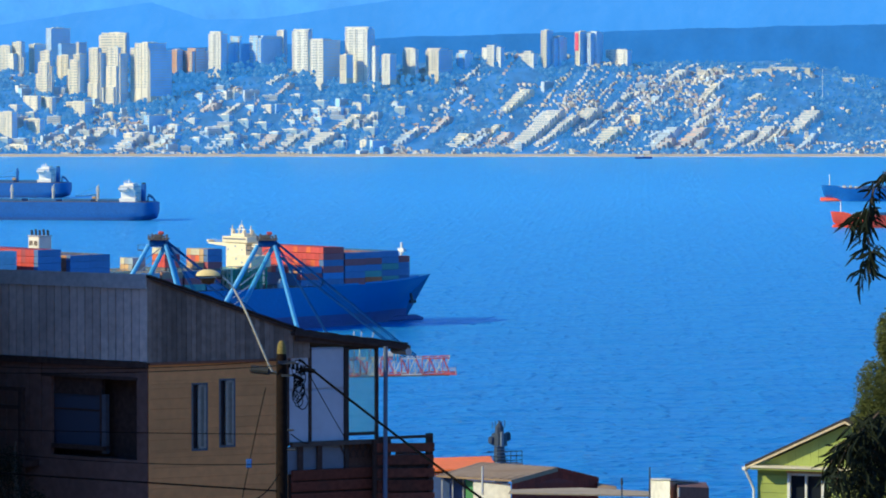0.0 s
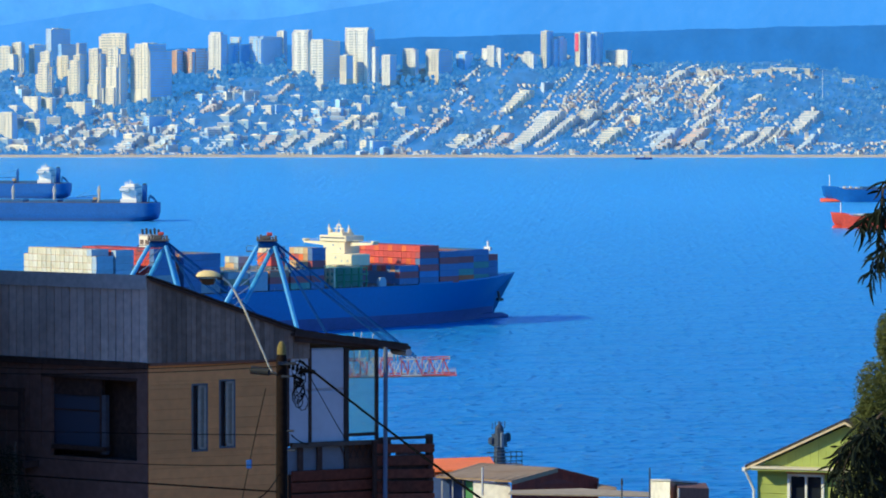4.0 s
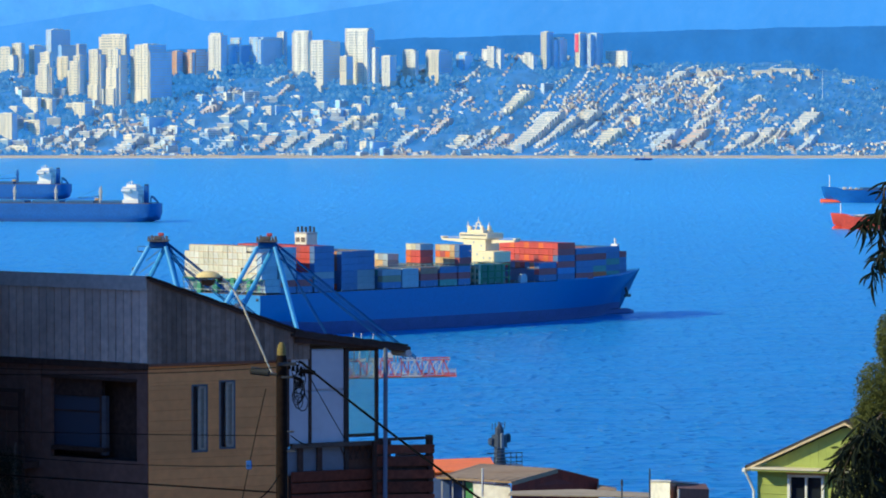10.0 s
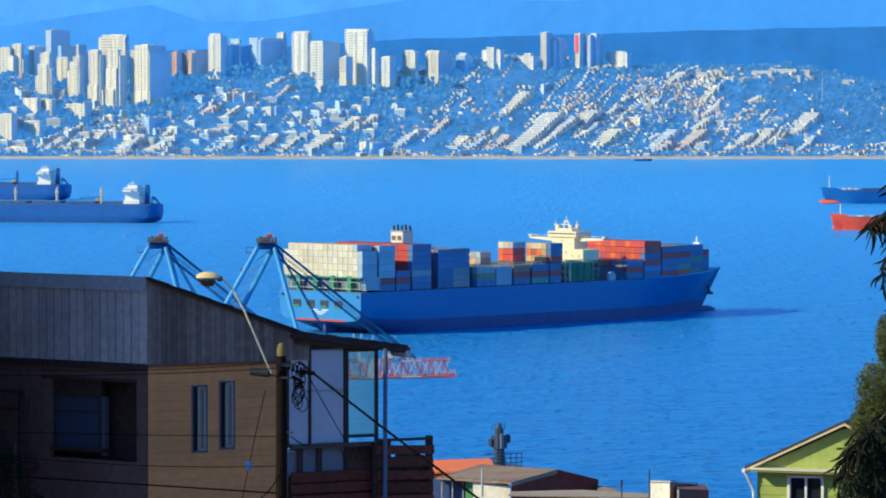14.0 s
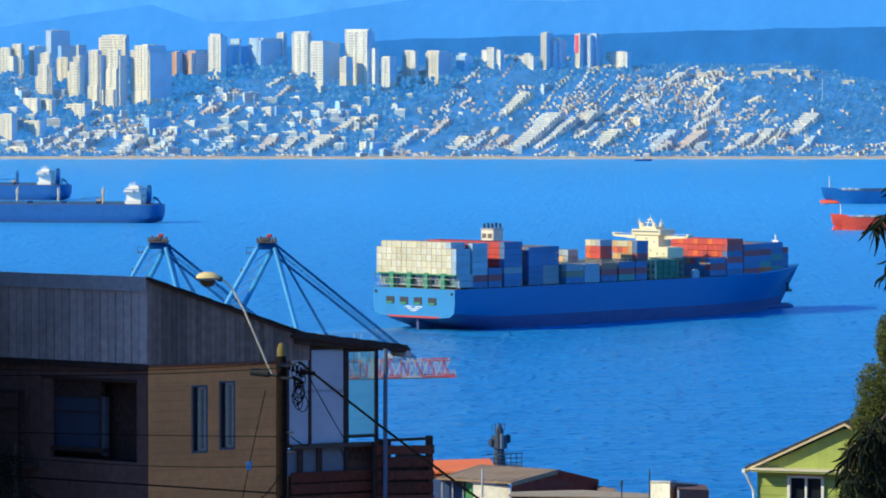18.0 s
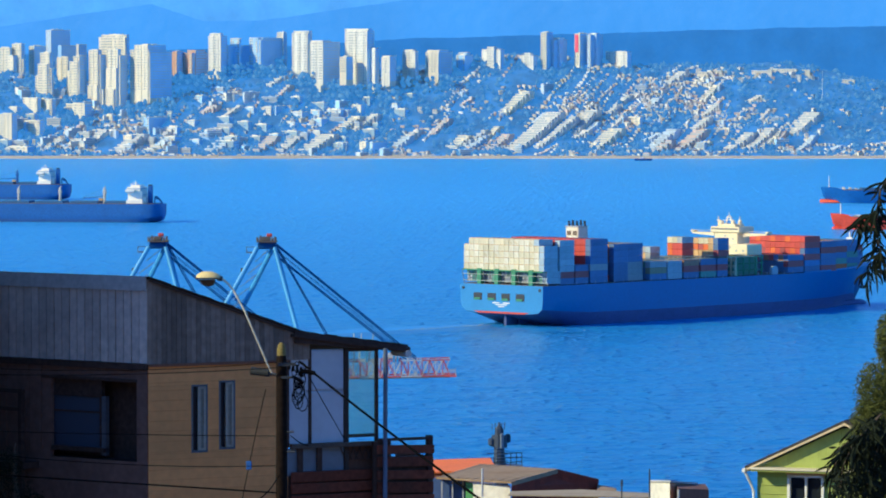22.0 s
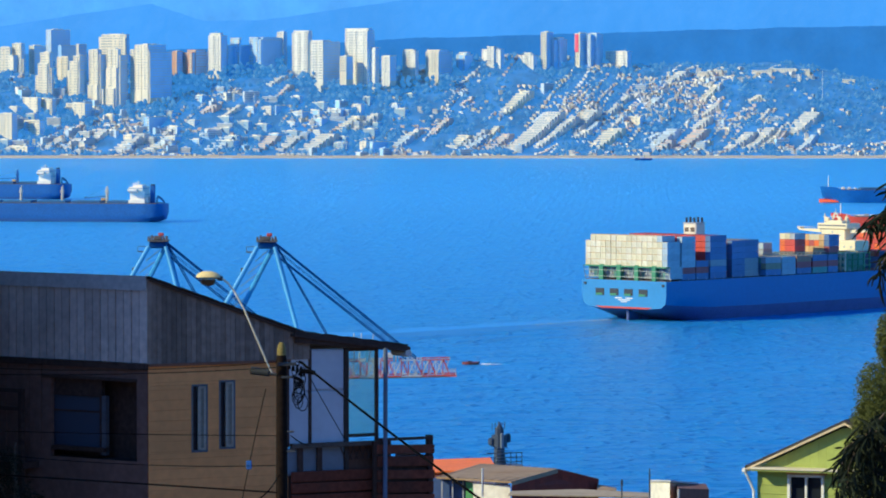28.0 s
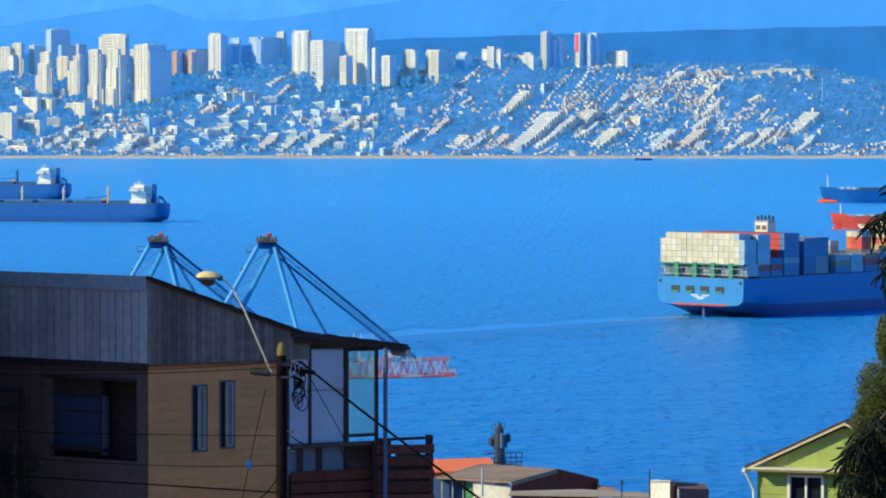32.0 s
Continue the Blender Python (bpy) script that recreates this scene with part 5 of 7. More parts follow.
part("superstructure", Shape().soft(-22, 14, -5, 5, 6, 15, 0.4).soft(-8, 8, -4, 4, 15, 24, 0.4), NAVAL, nv)
part("mast", Shape().loft([[(r * math.cos(a * math.pi / 4), r * 0.9 * math.sin(a * math.pi / 4), z) for a in range(8)] for z, r in ((24, 2.2), (29.5, 1.1), (30.2, 1.0), (34.5, 0.8), (36.2, 0.7), (36.8, 0.25))]), NAVD, nv)
part("sensor_drum", Shape().tube((0, 0, 33.4), (0, 0, 35.2), 1.25, 1.2, 12), NAVD, nv)
part("sensor_arm", Shape().soft(-1.7, -0.9, -0.6, 0.6, 33.6, 34.8, 0.2), NAVD, nv)
part("sensor_arm", Shape().soft(1.0, 1.8, -0.4, 0.4, 34.0, 35.4, 0.2), NAVD, nv)
for k in range(6):
    part("mast_rung", Shape().box(-0.9, 0.9, -1.35, -1.2, 30.8 + 0.5 * k, 30.92 + 0.5 * k), NAVAL, nv)
part("radar_panel", Shape().soft(-0.3, 0.25, -1.5, -1.1, 33.2, 35.6, 0.1), NAVAL, nv)
part("mast_cap", Shape().tube((0, 0, 36.4), (0, 0, 37.2), 0.35, 0.15), NAVD, nv)
for k, z in enumerate((31.0, 31.7, 32.4)):
    part("yardarm", Shape().box(-3.2 + 0.4 * k, 3.4, -1.0, -0.85, z, z + 0.14), HAZEL, nv)
for k in range(8):
    x = -3.1 + 0.92 * k
    part("yard_rail", Shape().box(x, x + 0.1, -1.0, -0.9, 30.6, 32.6 if x > 0.8 else 31.9), HAZEL, nv)
part("mast_platform", Shape().soft(-3.2, 3.4, -1.6, 1.6, 30.2, 30.6, 0.1), NAVAL, nv)
part("mast_house", Shape().soft(-0.8, 2.7, -1.8, 1.8, 28.4, 30.0, 0.1), NAVD, nv)
for k in range(5):
    part("antenna", Shape().tube((-1.2 + 0.6 * k, 0.2 * k, 36.0), (-1.2 + 0.6 * k, 0.2 * k, 37.0 + 0.15 * (k % 3)), 0.06, n=5), NAVD, nv)

# small launch that crosses the harbour
launch = thing("motor_launch", "small dark red motor launch trailing white foam", "boat", pose(200, 1420, 0, 0, 0, 180))
LRED = mat("dark_red_hull_paint", (0.30, 0.09, 0.08), 0.6, scale=1, spec=0.2)
part("hull", Shape().loft([[(u, w, 0.72 + 0.1 * max(0, u) / 2.8), (u, w * 0.6, -0.2), (u, -w * 0.6, -0.2), (u, -w, 0.72 + 0.1 * max(0, u) / 2.8)] for u, w in ((-2.3, 0.8), (-1, 1.0), (0.6, 0.95), (1.8, 0.6), (2.8, 0.06))]), LRED, launch)
part("gunwale", Shape().box(-2.3, 1.6, -1.02, -0.92, 0.70, 0.80), CRED, launch)
part("cabin", Shape().soft(-0.3, 1.0, -0.6, 0.6, 0.7, 1.15, 0.1), DARK, launch)
part("windscreen", Shape().box(1.0, 1.06, -0.5, 0.5, 0.8, 1.2), GREYP, launch)
part("outboard_motor", Shape().soft(-2.7, -2.3, -0.2, 0.2, 0.3, 1.05, 0.05), DARK, launch)
fo = Shape()
for i in range(26):
    u, hh = -2.9 - 0.27 * i, 0.42 * (1 - i / 34) * random.uniform(0.6, 1.2)
    y = random.uniform(-0.3, 0.3)
    fo.loft([[(u + 0.35 * q, y + 0.45 * k * math.cos(a * 1.047), max(0.02, hh * k * math.sin(a * 1.047))) for a in range(6)] for q, k in ((0.6, 0.3), (0.1, 1.0), (-0.7, 0.9), (-1.2, 0.3))])
part("foam_trail", fo, mat("fresh_foam", (0.85, 0.85, 0.83), 0.8, scale=1.5), launch)
# boat lying off the far beach
bt = thing("small_boat", "small dark fishing boat off the far beach", "boat", pose(205.18, 4650, 0, 0, 0, 3))
part("hull", Shape().loft([[(u, w, 2.0), (u, w * 0.6, -0.3), (u, -w * 0.6, -0.3), (u, -w, 2.0)] for u, w in ((-8, 2), (0, 2.6), (6, 1.8), (10, 0.1))]), NAVY, bt)
part("cabin", Shape().soft(-2.5, 1.5, -1.2, 1.2, 2.0, 3.6, 0.1), WHITE, bt)
part("mast", Shape().tube((2, 0, 2), (2, 0, 5), 0.12), DARK, bt)


# ---- the near hillside ----
EARTH = mat("dry_earth", (0.16, 0.12, 0.08), 0.95, scale=0.2, var=0.3, stain=(0.07, 0.09, 0.04))


def land(x, y):
    z = 90 - 0.135 * y if y < 150 else (69.75 - (y - 150) * 0.17 if y < 400 else 27.2 - (y - 400) * 0.45)
    if y < 0:
        z = 90 + 0.16 * -y
    return z + 0.8 * noise.noise(Vector((x * 0.03, y * 0.03, 2))) if y < 440 else z


s = Shape()
xs = [-1500 + 75 * i for i in range(41)]
ys = [-600, -400, -250, -120, -60, -20, 0, 10, 25, 40, 55, 70, 85, 100, 115, 130, 150, 180, 220, 270, 330, 400, 470, 520]
s.add([(x, y, land(x, y)) for y in ys for x in xs], [(j * 41 + i, j * 41 + i + 1, j * 41 + 42 + i, j * 41 + 41 + i) for j in range(len(ys) - 1) for i in range(40)])
tagged(part("ground", s, EARTH, smooth=True), "dry earth hillside below the houses", "ground", kind="structure")

# ---- corner house with timber gallery ----
SIDING = mat("grey_stained_siding", (0.24, 0.172, 0.13), 0.8, scale=0.8, var=0.25, rand=0.28, stain=(0.07, 0.062, 0.055), spec=0.2)
SIDEB = mat("grey_brown_siding", (0.61, 0.49, 0.41), 0.75, scale=0.8, var=0.2, rand=0.15)
ORANGE = mat("ochre_painted_boards", (0.80, 0.33, 0.112), 0.75, scale=0.7, var=0.1, bump=0.03, rand=0.06, stain=(0.58, 0.26, 0.092), amount=0.5, spec=0.12)
DBROWN = mat("dark_brown_timber", (0.072, 0.043, 0.034), 0.7, scale=1.2, var=0.3, spec=0.12)
RBROWN = mat("red_brown_timber", (0.16, 0.045, 0.026), 0.7, scale=1.2, var=0.35, rand=0.35, stain=(0.07, 0.042, 0.03), amount=0.6, spec=0.12)
NAVYW = mat("dark_stained_wall", (0.19, 0.105, 0.08), 0.7, scale=0.8, spec=0.12)
PANEL = mat("white_gallery_panel", (0.53, 0.54, 0.58), 0.5, bump=0.02, scale=0.8, var=0.05, amount=0.25)
ALU = mat("aluminium_frame", (0.10, 0.12, 0.14), 0.4, 0.3, scale=2)
PALEALU = mat("pale_aluminium_sash", (0.36, 0.31, 0.24), 0.6, 0.1, scale=2)
ROOFN = mat("corrugated_dark_roof", (0.055, 0.042, 0.036), 0.7, 0.2, scale=1.0, var=0.3, stain=(0.12, 0.06, 0.03), spec=0.12)
FASCIA = mat("grey_fascia", (0.46, 0.43, 0.40), 0.7, scale=1)
GLASS = clear_glass("clear_pane")
DGLASS = glass_mat("dark_window_glass", (0.015, 0.02, 0.03), 0.06)

house = thing("corner_house", "two-storey ochre and grey timber house with a glazed gallery", "house", pose(-5.415, 83.0, 0, 0, 0, 28.36))
LX, LY = -0.419, 0.908            # run of the other street wall
GZ = 78.4


def cut(a, b, holes):
    """Stretches of a..b left free by the holes."""
    out, c = [], a
    for h0, h1 in sorted(holes):
        if h0 > c:
            out.append((c, h0))
        c = max(c, h1)
    if c < b:
        out.append((c, b))
    return out


# core that carries the boards
part("frame_wall", Shape().prism([(0.06, 0.14, GZ), (0.80, 0.14, GZ), (0.80, 0.14, 86.3), (0.06, 0.14, 86.3)], (0, 0.12, 0)).box(1.78, 2.86, 0.14, 0.26, GZ, 86.3).box(0.06, 2.86, 0.14, 0.26, GZ, 84.55).box(0.06, 2.86, 0.14, 0.26, 85.9, 86.3).box(1.24, 1.40, 0.14, 0.26, 84.5, 86.0), DBROWN, house)
part("inner_room", Shape().box(0.06, 2.86, 1.6, 1.7, GZ, 86.5).box(2.80, 2.88, 0.26, 3.2, GZ, 86.7).box(0.1, 2.86, 0.3, 3.0, GZ + 5.0, GZ + 5.1), DBROWN, house)
WIN = [(0.87, 1.205, 84.58, 85.84), (1.435, 1.77, 84.62, 85.90)]
z = GZ
while z < 86.22:
    z1 = min([z + 0.19, 86.24] + [e for w in WIN for e in w[2:] if z + 0.005 < e < z + 0.19])
    holes = [(w[0], w[1]) for w in WIN if w[2] < z1 - 0.003 and w[3] > z + 0.003]
    for a, b in cut(0.0, 2.86, holes):
        part("board", Shape().add([(a, 0.0, z), (b, 0.0, z), (b, 0.002, z1 - 0.003), (a, 0.002, z1 - 0.003), (a, 0.12, z), (b, 0.12, z), (b, 0.12, z1), (a, 0.12, z1)],
                                  [(0, 1, 2, 3), (4, 7, 6, 5), (0, 4, 5, 1), (3, 2, 6, 7), (0, 3, 7, 4), (1, 5, 6, 2)]), ORANGE, house)
    z = z1
for w in WIN:
    wi = part("window", Shape().box(w[0], w[0] + 0.035, -0.003, 0.12, w[2], w[3]).box(w[1] - 0.035, w[1], -0.003, 0.12, w[2], w[3]).box(w[0], w[1], -0.003, 0.12, w[3] - 0.035, w[3]).box(w[0], w[1], -0.006, 0.12, w[2], w[2] + 0.04), ALU, house, "narrow sliding window in an aluminium frame")
    mid = w[0] + (w[1] - w[0]) * 0.42
    part("sash", Shape().box(mid, mid + 0.05, 0.0, 0.05, w[2] + 0.04, w[3] - 0.035).box(w[1] - 0.075, w[1] - 0.036, 0.0, 0.05, w[2] + 0.04, w[3] - 0.035).box(mid, w[1] - 0.036, 0.0, 0.05, w[3] - 0.075, w[3] - 0.036).box(mid, w[1] - 0.036, 0.0, 0.05, w[2] + 0.04, w[2] + 0.08), PALEALU, wi)
    part("pane", Shape().box(mid + 0.05, w[1] - 0.075, 0.02, 0.03, w[2] + 0.04, w[3] - 0.07), mat("curtained_glass", (0.22, 0.20, 0.155), 0.6, scale=2), wi)
    part("dark_pane", Shape().box(w[0] + 0.035, mid, 0.07, 0.08, w[2] + 0.04, w[3] - 0.035), DGLASS, wi)

# gable siding above, following the roof
roofz = lambda x: 87.80 - 0.345 * x if x < 3.17 else 86.706 - 0.138 * (x - 3.17)
for i in range(34):
    a = -0.04 + i * 0.1
    b = min(3.3, a + 0.094)
    part("siding_board", Shape().prism([(a, -0.035 + 0.003 * (i % 2), 86.24), (b, -0.035 + 0.003 * (i % 2), 86.24), (b, -0.035 + 0.003 * (i % 2), roofz(b)), (a, -0.035 + 0.003 * (i % 2), roofz(a))], (0, 0.04, 0)), SIDING, house)
part("siding_backing", Shape().prism([(0.0, 0.02, 86.2), (3.3, 0.02, 86.2), (3.3, 0.02, roofz(3.3)), (0, 0.02, roofz(0))], (0, 0.1, 0)), DBROWN, house)
part("drip_board", Shape().box(0, 2.9, -0.06, 0.0, 86.20, 86.25), mat("rust_brown_trim", (0.22, 0.09, 0.045), 0.8, scale=1), house)
# corner trim and other street wall
P = lambda k, out, z: (LX * k - LY * out, LY * k + LX * out, z)     # along the wall, outwards, up


def lbox(k0, k1, o0, o1, z0, z1):
    v = [P(k, o, z) for z in (z0, z1) for o in (o0, o1) for k in (k0, k1)]
    return Shape().add(v, [(0, 2, 3, 1), (4, 5, 7, 6), (0, 1, 5, 4), (1, 3, 7, 5), (3, 2, 6, 7), (2, 0, 4, 6)])


for i in range(31):
    part("siding_board", lbox(0.19 * i - (0.0155 if i == 0 else 0), 0.19 * i + 0.172, 0.0, 0.05 - 0.006 * (i % 2), 86.26, 87.64), SIDEB, house)
part("siding_backing", lbox(0.0, 5.9, -0.1, -0.005, 86.2, 87.75), DBROWN, house)
part("fascia", lbox(-0.005, 6.0, 0.055, 0.09, 87.60, 87.87), FASCIA, house)
part("sill_beam", lbox(0.0, 5.9, 0.0, 0.09, 86.14, 86.25), DBROWN, house)
part("corner_post", lbox(0.02, 0.27, -0.08, 0.02, GZ, 86.14), NAVYW, house)
part("lower_wall", lbox(0.27, 2.62, -0.1, 0.0, GZ, 84.43), NAVYW, house)
part("lower_wall", lbox(2.62, 5.9, -0.1, 0.0, GZ, 84.57), NAVYW, house)
part("lintel", lbox(0.27, 2.62, -0.1, 0.0, 85.92, 86.14), NAVYW, house)
part("jamb", lbox(2.41, 2.62, -0.1, 0.004, 84.43, 85.92), NAVYW, house)
part("opening_trim", lbox(0.25, 2.62, 0.002, 0.03, 85.90, 85.96), DBROWN, house)
part("recess_back", lbox(0.0, 2.9, -0.55, -0.45, 84.3, 86.2), DBROWN, house)
part("recess_side", lbox(2.62, 2.72, -0.45, -0.1, 84.3, 86.14), DBROWN, house)
part("recess_side", lbox(0.0, 0.12, -0.45, -0.09, 84.3, 86.14), DBROWN, house)
part("recess_floor", lbox(0.1, 2.72, -0.45, -0.1, 84.33, 84.43), DBROWN, house)
part("recess_head", lbox(0.1, 2.72, -0.45, -0.1, 85.95, 86.1), DBROWN, house)
vw = part("recessed_window", lbox(1.13, 1.23, -0.2, -0.1, 84.50, 85.60), mat("pale_blue_post", (0.11, 0.115, 0.13), 0.6, scale=2, spec=0.2), house, "pane in a shallow recess beside a pale post")
part("window_head", lbox(1.23, 2.55, -0.2, -0.1, 85.58, 85.95), DBROWN, vw)
part("window_sill", lbox(1.13, 2.55, -0.24, -0.02, 84.56, 84.64), DBROWN, vw)
part("pane", lbox(1.30, 2.55, -0.17, -0.15, 84.64, 85.58), glass_mat("blue_reflecting_glass", (0.06, 0.07, 0.10), 0.25), vw)
part("glazing_bar", lbox(1.26, 1.30, -0.18, -0.12, 84.64, 85.58), DBROWN, vw)
part("curtain_rail", lbox(1.30, 2.55, -0.145, -0.13, 85.28, 85.31), DBROWN, vw)
for i in range(11):
    part("wall_board", lbox(2.64 + 0.29 * i, 2.64 + 0.29 * i + 0.28, -0.05, 0.012 + 0.008 * (i % 2), 84.55, 86.14), NAVYW, house)
for zz in (85.62, 85.28):
    part("porch_rail", lbox(2.75, 4.6, 0.32, 0.38, zz, zz + 0.07), DBROWN, house)
for k in (2.78, 3.7, 4.6):
    part("porch_post", lbox(k, k + 0.09, 0.30, 0.40, GZ, 85.7), DBROWN, house)
part("porch_floor", lbox(2.7, 5.6, 0.0, 0.45, 84.2, 84.32), DBROWN, house)

# roof of ribbed sheets
for i in range(26):
    x0, x1 = -0.03 + i * 0.215, -0.03 + i * 0.215 + 0.225
    za, zb = roofz(x0) + 0.03, roofz(x1) + 0.03
    if x1 > 5.42:
        break
    k = 0.008 * (i % 2) + random.uniform(-0.003, 0.003)
    ov = -0.10 - random.uniform(0, 0.02)
    part("roof_sheet", Shape().prism([(x0, ov, za + k), (x1, ov, zb + k), (x1 + LX * 6, 6 * LY, zb + k - 0.6), (x0 + (0.0 if i else 0.2) + LX * 6, 6 * LY, za + k - 0.6)], (0, 0, 0.03)), ROOFN, house)
part("rake_board", Shape().prism([(-0.02, -0.09, roofz(0) - 0.02), (3.17, -0.09, roofz(3.17) - 0.03), (3.17, -0.09, roofz(3.17) + 0.02), (-0.02, -0.09, roofz(0) + 0.02)], (0, 0.03, 0)), DBROWN, house)
part("gallery_eave", Shape().prism([(2.95, -0.14, roofz(2.95) - 0.22), (3.6, -0.14, roofz(3.6) - 0.15), (5.38, -0.14, roofz(5.38) - 0.08), (5.38, -0.14, roofz(5.38) + 0.02), (2.95, -0.14, roofz(2.95) + 0.02)], (0, 0.04, 0)), DBROWN, house)
part("gallery_ceiling", Shape().prism([(2.9, -0.2, roofz(2.9) - 0.12), (5.3, -0.2, roofz(5.3) - 0.08), (5.3, 2.4, roofz(5.3) - 0.12), (2.9, 2.4, roofz(2.9) - 0.2)], (0, 0, 0.05)), DBROWN, house)
part("gutter_end", Shape().tube((5.3, -0.22, 86.30), (5.3, 0.4, 86.30), 0.07, n=8), GREYP, house)
# gallery: white panels, one clear bay
for a, b, z0, z1 in ((2.88, 3.29, 84.66, 85.62), (2.88, 3.29, 85.66, 86.40), (3.35, 4.03, 84.66, 85.62), (3.35, 4.03, 85.66, 86.40)):
    part("gallery_panel", Shape().soft(a, b, 0.0, 0.03, z0, z1, 0.006), PANEL, house)
for x, w in ((3.30, 0.045), (2.84, 0.04)):
    part("mullion", Shape().box(x, x + w, -0.02, 0.05, 84.6, 86.42), DBROWN, house)
part("panel_backing", Shape().box(2.86, 4.04, 0.035, 0.06, 84.6, 86.42), PANEL, house)
part("gallery_post", Shape().soft(4.04, 4.13, -0.03, 0.07, 82, 86.42, 0.01), mat("brown_post", (0.055, 0.04, 0.034), 0.7, scale=1, spec=0.12), house)
pn = part("gallery_pane", Shape().box(4.13, 4.70, 0.0, 0.006, 84.80, 86.36), GLASS, house)
pn.visible_shadow = False
part("pane_bead", Shape().box(4.13, 4.70, -0.015, 0.02, 86.36, 86.41).box(4.13, 4.70, -0.015, 0.02, 84.74, 84.80), DBROWN, house)
part("gallery_post", Shape().soft(4.70, 4.76, -0.03, 0.05, 82, 86.42, 0.01), DBROWN, house)
part("steel_post", Shape().tube((4.665, -0.43, 79), (4.765, -0.30, 86.42), 0.042, n=10), mat("steel_post_paint", (0.10, 0.13, 0.19), 0.5, scale=2), house, "painted steel roof post")
part("lower_panel", Shape().soft(2.84, 4.03, 0.0, 0.018, 84.06, 84.575, 0.004), mat("slate_panel", (0.17, 0.185, 0.21), 0.6, bump=0.02, scale=0.8, var=0.1), house)
part("lattice_panel", Shape().soft(4.05, 4.66, 0.0, 0.018, 84.06, 84.575, 0.004), mat("brown_panel", (0.12, 0.06, 0.04), 0.8, scale=2, spec=0.1), house)
part("sill_rail", Shape().box(2.9, 4.72, -0.12, 0.0, 84.58, 84.66), mat("worn_rail", (0.10, 0.075, 0.06), 0.7, scale=1, spec=0.12), house)
for x in (3.05, 3.45):
    part("baluster", Shape().box(x, x + 0.10, -0.06, 0.0, 84.1, 84.58), DBROWN, house)
for i in range(9):
    part("lattice_slat", Shape().tube((4.06 + 0.065 * i, -0.03, 84.32), (4.06 + 0.065 * i + (0.12 if i % 2 else -0.12), -0.03, 84.58), 0.012, n=4), DBROWN, house)
part("balcony_backing", Shape().box(2.8, 4.90, 0.02, 0.08, 82.4, 84.30), DBROWN, house)
for i, zz in enumerate((84.14, 83.92, 83.70, 83.48, 83.26, 83.04)):
    part("balcony_board", Shape().soft(2.9, 4.86, -0.09, -0.04, zz - 0.2 + 0.012 * (i % 3), zz, 0.01), RBROWN, house)
part("balcony_deck", Shape().box(2.9, 5.85, -0.4, 1.8, 82.9, 83.0), DBROWN, house)
part("rail_backing", Shape().box(4.85, 5.70, -0.2, -0.16, 82.2, 84.36), DBROWN, house)
part("corner_board", Shape().box(4.54, 4.90, -0.26, -0.18, 82.2, 84.66), DBROWN, house)
part("corner_baluster", Shape().box(4.62, 4.80, -0.14, -0.02, 82.2, 84.62), DBROWN, house)
for i, (z0, z1) in enumerate(((84.665, 84.72), (84.40, 84.56), (84.16, 84.34), (83.92, 84.08), (83.66, 83.86), (83.4, 83.62), (83.1, 83.36))):
    part("rail_board", Shape().prism([(4.60, -0.30, z0 + (0.028 if i else 0)), (5.78 + 0.03 * (i % 2), -0.30, z0), (5.78 + 0.03 * (i % 2), -0.30, z1), (4.60, -0.30, z1 + (0.038 if i else 0))], (0, 0.04, 0)), RBROWN if i else DBROWN, house)
    if i > 1:
        part("rail_board", Shape().box(5.76, 5.80, -0.28, 1.2, z0, z1), RBROWN, house)
part("rail_post", Shape().box(5.70, 5.80, -0.26, -0.14, 82.0, 84.74), DBROWN, house)
for x in (3.4, 5.6):
    for yy in (-0.2, 1.6):
        part("stilt", Shape().box(x, x + 0.14, yy, yy + 0.14, GZ - 3, 83), DBROWN, house)

# grey block added out of view to keep the side wall in shade
nb = thing("neighbour_house", "unseen grey block that shades the corner house", "house")
part("wall", Shape().soft(-15.5, -8.78, 80.61, 86.4, 77, 90.6, 0.02), mat("grey_render", (0.3, 0.29, 0.27), 0.9, scale=0.4), nb)
part("roof", Shape().soft(-15.8, -8.72, 80.60, 86.5, 90.6, 90.85, 0.02), ROOFN, nb)

# ---- wooden pole with lamp and cables ----
WOODP = mat("creosoted_pole", (0.015, 0.010, 0.008), 0.9, scale=1.5, var=0.4, spec=0.08)
MOSS = mat("mossy_pole_top", (0.20, 0.155, 0.045), 0.9, scale=3, var=0.3)
LAMPC = mat("lamp_housing", (0.80, 0.62, 0.26), 0.5, scale=2, var=0.1)
LENS = mat("lamp_lens", (0.07, 0.045, 0.03), 0.25, scale=3)
PX, PY = -2.86, 80.0
pole = thing("utility_pole", "dark wooden utility pole with a mossy top, carrying cables", "utility pole", pose(PX, PY, 0))
ring = lambda z, r: [(r * math.cos(a * math.pi / 7), r * math.sin(a * math.pi / 7), z) for a in range(14)]
part("shaft", Shape().loft([ring(77, 0.130), ring(82, 0.115), ring(86.5, 0.094), ring(86.62, 0.080)]), WOODP, pole, smooth=True)
part("mossy_top", Shape().loft([ring(86.60, 0.083), ring(86.72, 0.076), ring(86.79, 0.056), ring(86.83, 0.03)]), MOSS, pole, "yellow-green mossy pole top")
part("cross_bracket", Shape().box(-0.06, 0.26, -0.16, -0.10, 86.42, 86.48), DARK, pole)
part("lower_bracket", Shape().box(0.0, 0.22, -0.15, -0.11, 86.2, 86.24), DARK, pole)
